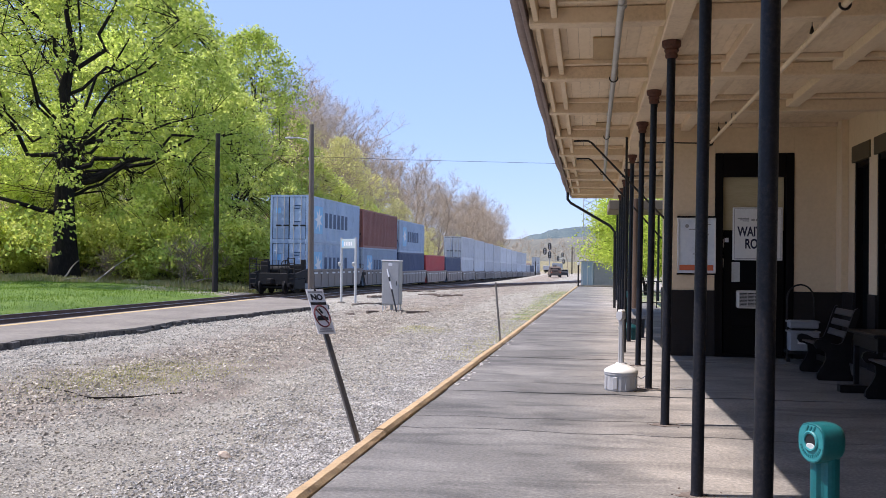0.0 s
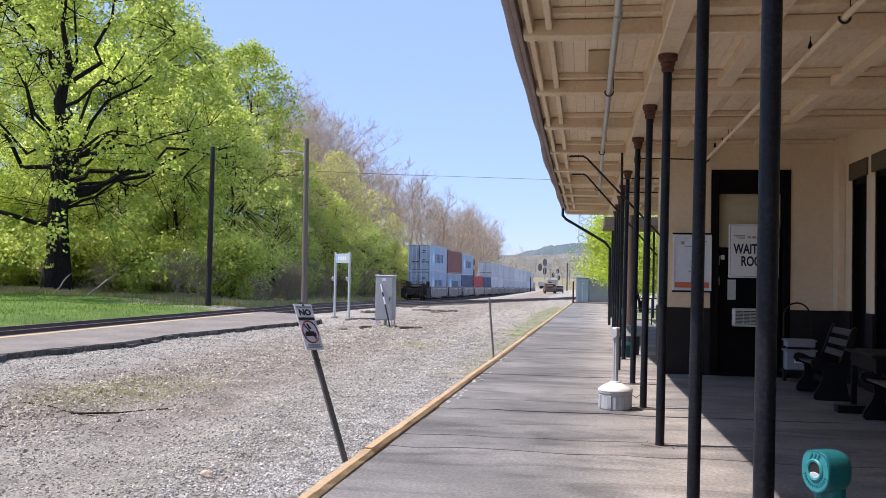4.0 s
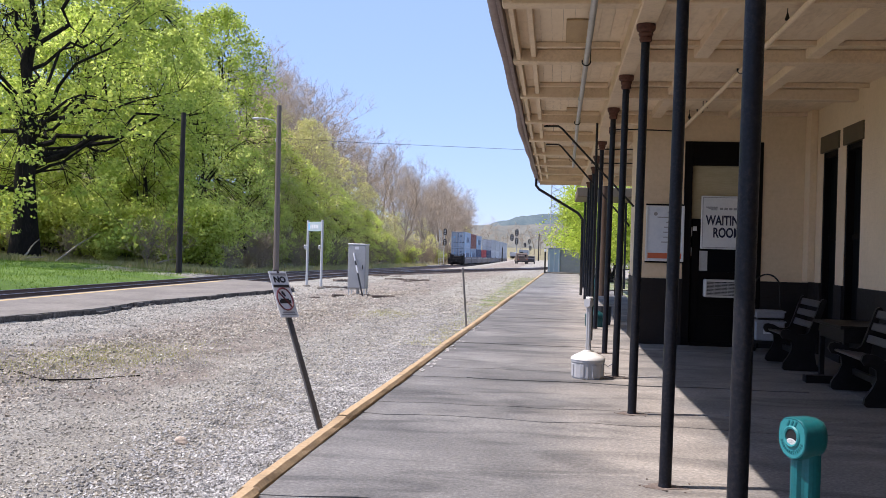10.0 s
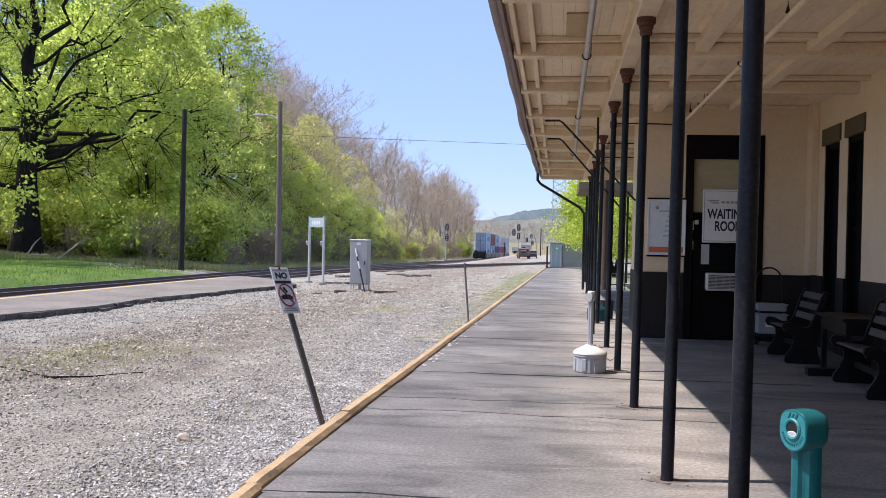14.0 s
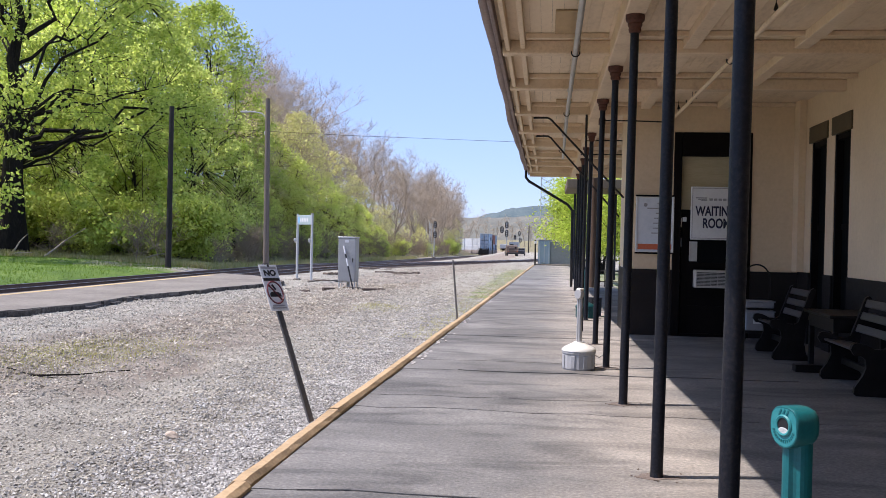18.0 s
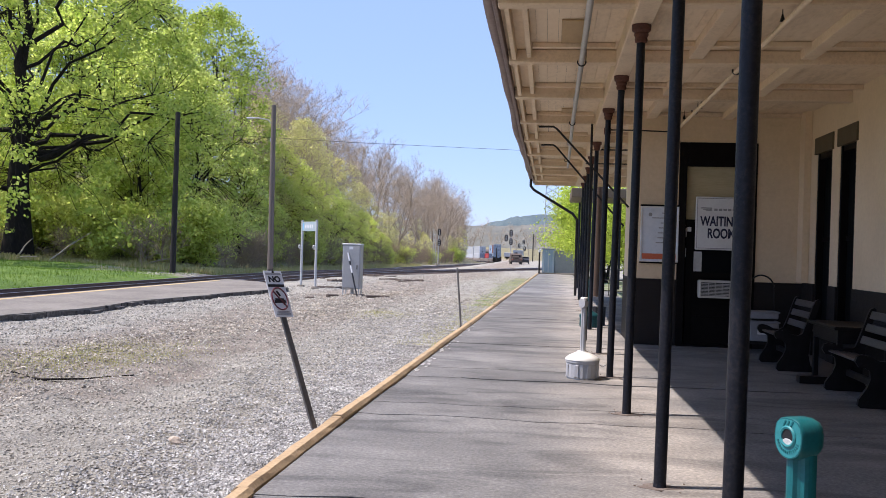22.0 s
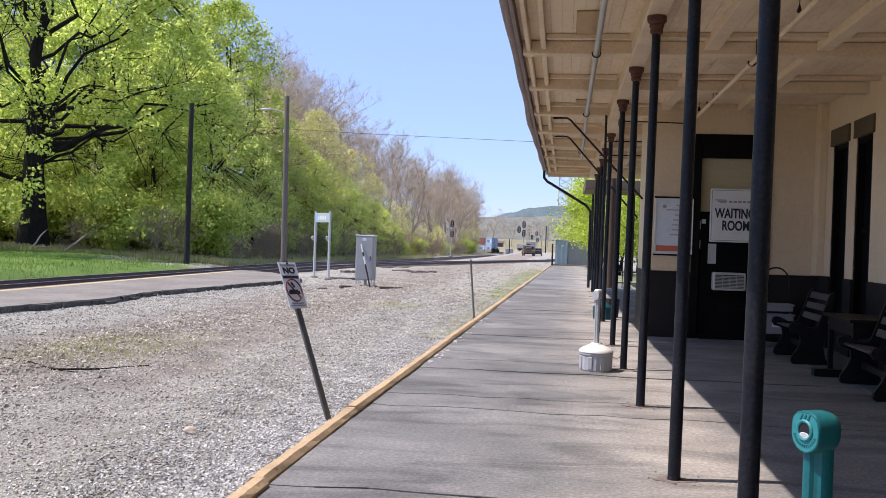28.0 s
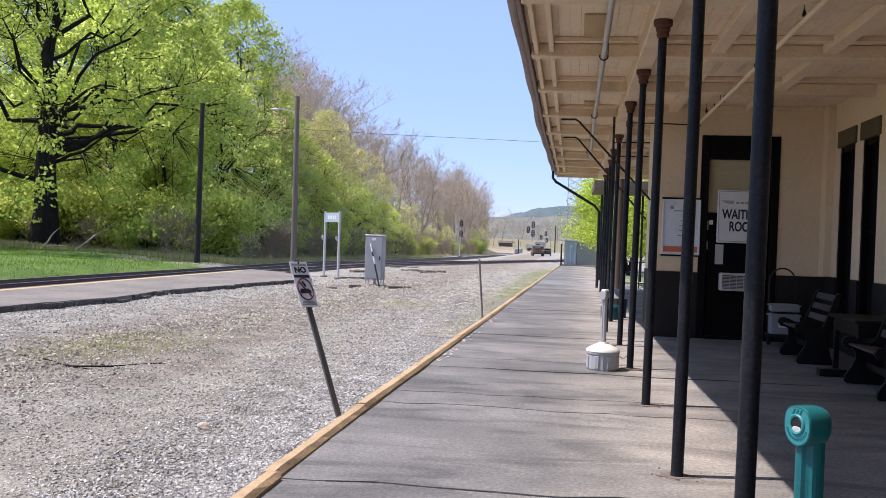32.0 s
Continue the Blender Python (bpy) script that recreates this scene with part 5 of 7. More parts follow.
def container(colour, label, marks=False, rear=False, length=CL):
    ob = thing("shipping_container", pose(0, 0, 0), label, "container", "containers on the train")
    mat = BOX_PAINT[colour]
    hl, hw = length / 2, CW / 2
    sh = Shape()
    for side in (-1, 1):
        rib = ribbed(length - 0.3, CH)
        n = len(rib)
        vs = [(side * (hw - 0.012 - d), y, z) for z in (0.14, CH - 0.10) for y, d in rib]
        sh.add(vs, [(i, i + 1, i + 1 + n, i + n) for i in range(n - 1)])
    rib = ribbed(length - 0.3, CW, 0.29, 0.02)
    n = len(rib)
    sh.add([(x, y, CH - 0.012 - d) for x in (-hw + 0.06, hw - 0.06) for y, d in rib], [(i, i + 1, i + 1 + n, i + n) for i in range(n - 1)])
    rib = ribbed(CW - 0.3, CH, 0.29, 0.036)
    n = len(rib)
    sh.add([(x, hl - 0.02 - d, z) for z in (0.14, CH - 0.1) for x, d in rib], [(i, i + 1, i + 1 + n, i + n) for i in range(n - 1)])
    sh.box(-hw + 0.03, hw - 0.03, -hl + 0.1, hl - 0.08, 0.05, 0.15)
    part("body", sh, mat, ob)
    fr = Shape()
    for sx in (-1, 1):
        fr.box(sx * hw - (0.14 if sx > 0 else 0), sx * hw + (0.14 if sx < 0 else 0), -hl, -hl + 0.16, 0, CH, 0.012)
        fr.box(sx * hw - (0.14 if sx > 0 else 0), sx * hw + (0.14 if sx < 0 else 0), hl - 0.16, hl, 0, CH, 0.012)
        fr.box(sx * (hw - 0.04) - 0.035, sx * (hw - 0.04) + 0.035, -hl + 0.16, hl - 0.16, 0.0, 0.16)
        fr.box(sx * (hw - 0.03) - 0.03, sx * (hw - 0.03) + 0.03, -hl + 0.16, hl - 0.16, CH - 0.12, CH - 0.01)
    for e in (-1, 1):
        fr.box(-hw + 0.14, hw - 0.14, e * (hl - 0.06) - 0.05, e * (hl - 0.06) + 0.05, 0, 0.15)
        fr.box(-hw + 0.14, hw - 0.14, e * (hl - 0.06) - 0.05, e * (hl - 0.06) + 0.05, CH - 0.12, CH)
    part("frame", fr, mat, ob)
    for sx in (-1, 1):
        d = Shape()
        x0, x1 = (0.012, hw - 0.15) if sx > 0 else (-hw + 0.15, -0.012)
        d.box(x0, x1, -hl + 0.02, -hl + 0.06, 0.16, CH - 0.13, 0.006)
        for k in range(5):
            z = 0.35 + 0.45 * k
            d.box(x0 + 0.06, x1 - 0.06, -hl + 0.005, -hl + 0.022, z, z + 0.17, 0.006)
        leaf = part("door", d, mat, ob)
        gk = Shape()
        for g0, g1, h0, h1 in ((x0 - 0.008, x0 + 0.02, 0.16, CH - 0.13), (x1 - 0.02, x1 + 0.008, 0.16, CH - 0.13), (x0, x1, 0.15, 0.18), (x0, x1, CH - 0.15, CH - 0.12)):
            gk.box(g0, g1, -hl + 0.012, -hl + 0.024, h0, h1)
        part("door_gasket", gk, well_dark, leaf, "black rubber gasket")
        for f in (0.28, 0.72):
            x = x0 + (x1 - x0) * f
            part("lock_rod", Shape().tube([(x, -hl - 0.015, 0.1), (x, -hl - 0.015, CH - 0.08)], 0.026, 6), galv, leaf)
            part("lock_handle", Shape().box(x - 0.05, x + 0.3, -hl - 0.05, -hl - 0.02, 0.95, 1.05, 0.008), well_dark, leaf)
        if rear:
            for z, w in ((2.2, 0.5), (2.02, 0.35), (1.2, 0.42)):
                if sx > 0:
                    part("printed_bars", Shape().box(x0 + 0.3, x0 + 0.3 + w, -hl + 0.0, -hl + 0.004, z, z + 0.07), mark_navy, leaf)
            if sx < 0:
                part("emblem", Shape().box(x0 + 0.22, x0 + 0.55, -hl - 0.002, -hl + 0.003, 1.75, 2.1), mark_star, leaf, "light blue square emblem")
    if marks:
        for sx in (-1, 1):
            star = Shape()
            pts = [((0.78 if k % 2 else 0.3) * math.cos(k * math.pi / 7), (0.78 if k % 2 else 0.3) * math.sin(k * math.pi / 7)) for k in range(14)]
            star.prism([(-3.9 + y, 1.45 + z) for y, z in pts], sx * (hw - 0.010), sx * (hw + 0.004))
            part("emblem", star, mark_white, ob, "white star emblem")
            part("emblem_square", Shape().box(sx * (hw - 0.009) - 0.004, sx * (hw - 0.009) + 0.004, -4.75, -3.05, 0.55, 2.3), mark_star, ob, "bright blue square behind the star")
            for k in range(6):
                y0 = -2.5 + 0.95 * k
                lt = Shape().box(sx * (hw - 0.002) - 0.006, sx * (hw - 0.002) + 0.006, y0, y0 + 0.56, 0.98, 1.95, 0.004)
                part("lettering_bar", lt, mark_navy, ob)
    return ob


def well_car(rear=False):
    """One unit of an articulated well car: sloped side sills, floor, end trucks."""
    ob = thing("well_car", pose(0, 0, 0), "grey articulated well wagon with black trucks", "wagon", "train wagons")
    for sx in (-1, 1):
        side = Shape()
        out = [(-6.35, 1.36), (-6.35, 1.05), (-5.75, 0.30), (5.75, 0.30), (6.35, 1.05), (6.35, 1.36)]
        x = sx * 1.36
        side.prism(out, x - 0.04, x + 0.04)
        side.box(x - 0.09, x + 0.09, -6.35, 6.35, 1.34, 1.46, 0.02)
        for k in range(8):
            y = -5.2 + 1.49 * k
            side.box(x + sx * 0.04 - 0.03, x + sx * 0.04 + 0.03, y - 0.05, y + 0.05, 0.34, 1.34)
        sill = part("side_sill", side, well_paint, ob)
        for k in range(9):
            part("marking", Shape().box(x + sx * 0.09 - 0.003, x + sx * 0.09 + 0.005, -5.4 + 1.3 * k, -5.0 + 1.3 * k + (0.3 if k % 3 == 0 else 0), 1.16, 1.26), mark_white, sill)
    part("floor", Shape().box(-1.3, 1.3, -6.2, 6.2, 0.20, 0.26), well_dark, ob)
    ends = ((6.7,) if not rear else (6.7, -7.9))
    for e in ends:
        plat = Shape().box(-1.38, 1.38, e - 0.85, e + 0.85, 0.92, 1.16, 0.02)
        plat.prism([(e - 0.3 * (1 if e > 0 else -1), 0.5), (e - 0.75 * (1 if e > 0 else -1), 0.4), (e - 0.75 * (1 if e > 0 else -1), 0.95), (e + 0.5, 0.95)], -0.5, 0.5)
        part("end_platform", plat, well_dark, ob)
        truck = Shape()
        for sx in (-1, 1):
            truck.prism([(e - 1.25, 0.62), (e - 0.9, 0.66), (e - 0.35, 0.28), (e + 0.35, 0.28), (e + 0.9, 0.66), (e + 1.25, 0.62), (e + 1.25, 0.46), (e + 0.95, 0.40), (e + 0.5, 0.14), (e - 0.5, 0.14), (e - 0.95, 0.40), (e - 1.25, 0.46)], sx * 1.06 - 0.07, sx * 1.06 + 0.07)
        truck.box(-1.0, 1.0, e - 0.2, e + 0.2, 0.3, 0.7, 0.02)
        tk = part("truck", truck, well_dark, ob)
        for dy in (-0.85, 0.85):
            w = Shape()
            for sx in (-1, 1):
                w.lathe([(0.06, -0.09), (0.42, -0.07), (0.45, -0.03), (0.42, 0.0), (0.42, 0.06), (0.36, 0.06), (0.1, 0.04)], 20, m=Matrix.Translation((sx * 0.75, e + dy, 0.42)) @ pose(0, 0, 0, 0, 90 * sx, 0))
            w.tube([(-0.8, e + dy, 0.42), (0.8, e + dy, 0.42)], 0.07, 8)
            part("wheelset", w, well_dark, tk, smooth=True)
        for sx in (-1, 1):
            rl = Shape()
            for dy in (-0.7, 0.0, 0.7):
                rl.tube([(sx * 1.2, e + dy, 1.1), (sx * 1.2, e + dy, 1.75)], 0.022, 5)
            for z in (1.45, 1.75):
                rl.tube([(sx * 1.2, e - 0.7, z), (sx * 1.2, e + 0.7, z)], 0.022, 5)
            part("handrail", rl, well_dark, ob)
    if rear:
        part("end_sill", Shape().box(-1.4, 1.4, -9.0, -8.82, 0.55, 1.25, 0.03), well_dark, ob)
        for sx in (-1, 1):
            ld = Shape()
            for dx in (0.0, 0.42):
                ld.tube([(sx * (1.38 - dx), -9.0, 0.25), (sx * (1.38 - dx), -9.0, 2.15)], 0.03, 5)
            for z in (0.3, 0.6, 0.9, 1.2, 1.5, 1.8, 2.1):
                ld.tube([(sx * 1.38, -9.0, z), (sx * 0.96, -9.0, z)], 0.025, 5)
            sp = Shape().prism([(-8.85, 0.95), (-8.85, 1.22), (-6.4, 1.5), (-6.4, 0.6), (-6.9, 0.6), (-7.1, 0.95)], sx * 1.36 - 0.05, sx * 1.36 + 0.05)
            part("end_side_plate", sp, well_dark, ob)
            part("ladder", ld, well_dark, ob)
            part("side_step", Shape().box(sx * 1.34 - 0.05, sx * 1.34 + 0.05, -8.9, -7.0, 0.3, 0.9, 0.02), well_dark, ob)
        part("coupler", Shape().box(-0.14, 0.14, -9.5, -8.6, 0.62, 0.92, 0.04), well_dark, ob)
        part("brake_gear", Shape().box(-0.9, -0.45, -8.5, -8.1, 1.12, 1.95, 0.03).box(0.35, 0.8, -8.6, -8.2, 1.12, 1.6, 0.03).tube([(-0.2, -8.4, 1.1), (-0.2, -8.4, 2.0), (0.2, -8.4, 2.0), (0.2, -8.4, 1.1)], 0.025, 6), well_dark, ob)
        part("end_bulkhead", Shape().box(-1.25, 1.25, -6.62, -6.5, 1.0, 1.72, 0.02).box(-1.3, -1.05, -6.9, -6.6, 1.0, 2.05, 0.02).box(1.05, 1.3, -6.9, -6.6, 1.0, 2.05, 0.02), well_dark, ob)
        part("air_tank", Shape().tube([(-0.95, -7.25, 1.42), (0.55, -7.25, 1.42)], 0.24, 12), well_dark, ob, smooth=True)
        part("brake_wheel", Shape().tube([(0.75 + 0.26 * math.cos(a), -8.75, 1.75 + 0.26 * math.sin(a)) for a in [2 * math.pi * j / 16 for j in range(17)]], 0.025, 5).tube([(0.49, -8.75, 1.75), (1.01, -8.75, 1.75)], 0.018, 5).tube([(0.75, -8.75, 1.2), (0.75, -8.75, 2.0)], 0.03, 5), well_dark, ob)
        part("crossover_rail", Shape().tube([(-1.3, -8.85, 1.2), (-1.3, -8.85, 2.05), (-0.3, -8.85, 2.05), (-0.3, -8.85, 1.2)], 0.028, 6).tube([(-1.3, -8.85, 1.65), (-0.3, -8.85, 1.65)], 0.022, 6), well_dark, ob)
        part("tread_plate", Shape().box(-1.3, 1.3, -8.85, -6.95, 1.165, 1.20, 0.006), well_dark, ob)
        part("air_hose", Shape().tube([(0.3, -8.8, 0.8), (0.35, -9.1, 0.45), (0.3, -9.0, 0.2)], 0.03, 6), well_dark, ob)
    return ob


def along(s):
    x, y, h = line_at(MAIN, s)
    return x, y, RAIL_Z + grade(min(y, 420)), math.degrees(h)


TRAIN = []  # thing, metres from the tail, height over the rail


def build_train():
    stock = {}

    def box(colour, marks=False, rear=False):
        key = (colour, marks, rear)
        names = {"light_blue": "light blue corrugated steel container with a white star emblem" if marks else "light blue corrugated steel container", "brown": "brown-red corrugated steel container", "navy": "dark navy corrugated steel container", "red": "bright red corrugated steel container", "white": "pale grey-white corrugated steel container", "grey": "mid grey corrugated steel container"}
        if key not in stock:
            stock[key] = container(colour, names[colour], marks, rear)
            return stock[key]
        return copy_thing(stock[key], pose(0, 0, 0))

    tail = well_car(True)
    other = well_car(False)
    plan = [(("light_blue", True, True), ("light_blue", True, True)), (("light_blue", True), ("brown",)), (("navy",), ("light_blue", True)), (("red",), None), (("navy",), None)]
    plan += [(("white",), ("white",))] * 9 + [(("grey",), None), (("navy",), None), (("white",), None), (("grey",), None), (("white",), ("white",)), (("white",), None), (("navy",), None), (("grey",), None)]
    for k, (low, top) in enumerate(plan):
        s = 9.8 + PITCH * k
        car = tail if k == 0 else other if k == 1 else copy_thing(other, pose(0, 0, 0))
        TRAIN.append((car, s, 0.0))
        TRAIN.append((box(*low), s, 0.262))
        if top:
            TRAIN.append((box(*top), s, 0.264 + CH))


build_train()


# ---- canopy fittings ----
def build_fittings():
    pipe = thing("conduit", pose(0.31, 0, 3.93), "long galvanised conduit slung under the canopy", "pipe")
    part("pipe_run", Shape().tube([(0, -6, 0), (-0.01, 4, 0.01), (0, 8.7, 0), (0.01, 14.2, 0.0), (0.06, 21.1, -0.01), (0.07, 23.0, -0.02)], 0.034, 10), galv, pipe, smooth=True)
    for y in (3.2, 8.73, 14.16, 21.1):
        part("clamp", Shape().tube([(0.05 * math.cos(a), y, 0.05 * math.sin(a)) for a in [math.pi * 0.9 + k * math.pi * 1.2 / 8 for k in range(9)]], 0.009, 5).tube([(0.05, y, 0.02), (0.05, y, 0.42)], 0.006, 5), dark_iron, pipe)
    for y in (5.4, 11.6, 17.5):
        part("coupling", Shape().tube([(0, y - 0.06, 0.003), (0, y + 0.06, 0.003)], 0.041, 10), galv, pipe)
    inner = thing("conduit", pose(2.2, 0, 3.93), "pale painted pipe under the porch ceiling", "pipe")
    part("pipe_run", Shape().tube([(0.05, -6, 0), (0, 6, 0.0), (-0.02, 14.7, -0.05)], 0.03, 10), cream, inner, smooth=True)
    for y in (5.6, 9.2, 12.6):
        part("clamp", Shape().tube([(0.045 * math.cos(a), y, 0.045 * math.sin(a)) for a in [math.pi * 0.9 + k * math.pi * 1.2 / 8 for k in range(9)]], 0.012, 5).tube([(0.045, y, 0.02), (0.045, y, 0.42)], 0.006, 5), dark_iron, inner)
    part("elbow", Shape().tube([(-0.02, 14.7, -0.05), (-0.02, 14.82, -0.06)], 0.05, 8), dark_iron, inner)
    cross = thing("conduit", pose(0, 14.72, 3.86), "thin dark conduit across the wall head", "pipe")
    part("pipe_run", Shape().tube([(0.95, 0, 0.02), (1.5, 0, 0.02), (2.2, 0, 0.0)], 0.012, 6), dark_iron, cross)
    part("junction_box", Shape().box(0.9, 1.02, -0.05, 0.05, -0.06, 0.06, 0.01), cap_rust, cross)
    for y, z in ((19.3, 4.0), (22.6, 3.98)):
        c2 = thing("conduit", pose(0, y, z), "thin dark rod between column and wall", "pipe")
        part("pipe_run", Shape().tube([(0.84, 0, 0), (2.3, 0, 0.01)], 0.016, 6), dark_iron, c2)
    # drop cones on rods
    for x, y in ((2.3, 7.3), (2.36, 12.95), (2.3, 14.6), (1.02, 11.5)):
        hk = thing("ceiling_hanger", pose(x, y, 4.232), "small dark hanging rod with a cone", "hanger", "ceiling hangers")
        part("rod", Shape().tube([(0, 0, 0), (0, 0, -0.22)], 0.005, 5), dark_iron, hk)
        part("cone", Shape().lathe([(0.002, -0.06), (0.028, -0.15), (0.01, -0.16)], 8), dark_iron, hk)
    # raked braces from soffit to wall
    for y, x1, z1 in ((15.7, 1.47, 2.54), (18.9, 1.62, 2.26)):
        br = thing("raked_brace", pose(0, y, 0), "thin black iron brace raked down from the soffit", "brace", "raked braces")
        part("rod", Shape().tube([(-0.27, 0, 4.05), (-0.02, 0.0, 4.05), (0.05, 0.02, 4.01), (x1, 0.2, z1)], 0.02, 6), dark_iron, br)
        part("clip", Shape().box(-0.3, -0.2, -0.03, 0.03, 4.03, 4.06, 0.004), dark_iron, br)
    for x, y, top in ((0.70, 15.2, 4.05), (0.92, 18.5, 4.05), (0.97, 25.0, 4.05)):
        cd = thing("wall_conduit", pose(x, y, 0), "thin upright dark conduit beside a column", "pipe")
        part("pipe_run", Shape().tube([(0, 0, 0.0), (0, 0, top)], 0.022, 8), dark_iron, cd)
    ply = material("raw_plywood", [lin(0.38, 0.26, 0.13), lin(0.52, 0.37, 0.2)], 0.7, coarse=3, fine=20, bump=0.05, stretch=(1, 0.2, 1))
    for x0, x1, y0, y1, mat, lb in ((0.06, 0.34, 7.85, 9.0, ply, "raw tan plywood patch on the soffit"), (0.12, 0.40, 14.45, 15.25, ply, "raw orange plywood patch on the soffit")):
        tagged(part("soffit_patch", Shape().box(x0, x1, y0, y1, 4.21, 4.232, 0.004), mat), lb, "patch")
    hole = Shape().slab([(-0.66, 12.5), (-0.5, 12.42), (-0.38, 12.55), (-0.3, 12.62), (-0.42, 12.78), (-0.62, 12.74)], 4.221, 4.2325)
    tagged(part("soffit_stain", hole, dark_iron), "dark rotted hole in the soffit boards", "hole")
    # far shelter beam past the canopy
    sh = thing("far_shelter", pose(0, 36, 0), "olive brown flat shelter roof on thin posts", "shelter")
    part("roof", Shape().box(0.75, 3.3, 0, 4.5, 3.84, 4.22, 0.02), material("olive_brown_board", [lin(0.10, 0.075, 0.045), lin(0.16, 0.12, 0.075)], 0.7), sh)
    for x in (1.2, 3.0):
        for y in (0.3, 4.2):
            part("post", Shape().tube([(x, y, 0.0), (x, y, 3.84)], 0.05, 8), column_paint, sh)
    # railing past the room
    rl = thing("iron_railing", pose(0, 33.6, 0), "low black iron railing at the platform's back edge", "railing")
    for k in range(7):
        part("post", Shape().tube([(1.3 + 0.3 * k, 0, 0.0), (1.3 + 0.3 * k, 0, 1.02)], 0.018, 6), dark_iron, rl)
    for z in (0.2, 0.6, 1.0):
        part("rail", Shape().tube([(1.3, 0, z), (3.1, 0, z)], 0.02, 6), dark_iron, rl)
    pw = thing("timber_post", pose(1.70, 33.0, 0), "brown weathered round timber post", "post")
    part("shaft", Shape().lathe([(0.15, 0), (0.145, 2), (0.135, 4.6), (0.12, 7)], 12), material("brown_post_wood", [lin(0.06, 0.038, 0.026), lin(0.13, 0.085, 0.06)], 0.9, coarse=3, fine=25, bump=0.3, stretch=(4, 4, 0.3)), pw, smooth=True)


build_fittings()

# ---- door, signs and wall things ----
olive_blind = material("drawn_cream_blind", [lin(0.40, 0.34, 0.20), lin(0.50, 0.43, 0.27)], 0.8, coarse=1, fine=8, bump=0.05, stretch=(1, 1, 6))
sign_white = material("white_sign_enamel", [lin(0.62, 0.62, 0.60), lin(0.74, 0.74, 0.72)], 0.45, coarse=2, fine=30, bump=0.02)
ink_blue = material("dark_blue_ink", [lin(0.012, 0.016, 0.04), lin(0.02, 0.026, 0.06)], 0.5, bump=0)
ink_black = material("black_ink", [lin(0.012, 0.012, 0.013), lin(0.02, 0.02, 0.02)], 0.5, bump=0)
ink_red = material("faded_dark_red_ink", [lin(0.10, 0.022, 0.026), lin(0.15, 0.035, 0.04)], 0.5, bump=0)
ink_grey = material("grey_ink", [lin(0.25, 0.25, 0.25), lin(0.32, 0.32, 0.32)], 0.5, bump=0)
orange = material("orange_print", [lin(0.55, 0.12, 0.05), lin(0.62, 0.16, 0.07)], 0.5, bump=0)
poster_print = material("pale_printed_map", [lin(0.50, 0.55, 0.58), lin(0.62, 0.66, 0.70), lin(0.70, 0.73, 0.75)], 0.4, coarse=3, fine=9, bump=0)


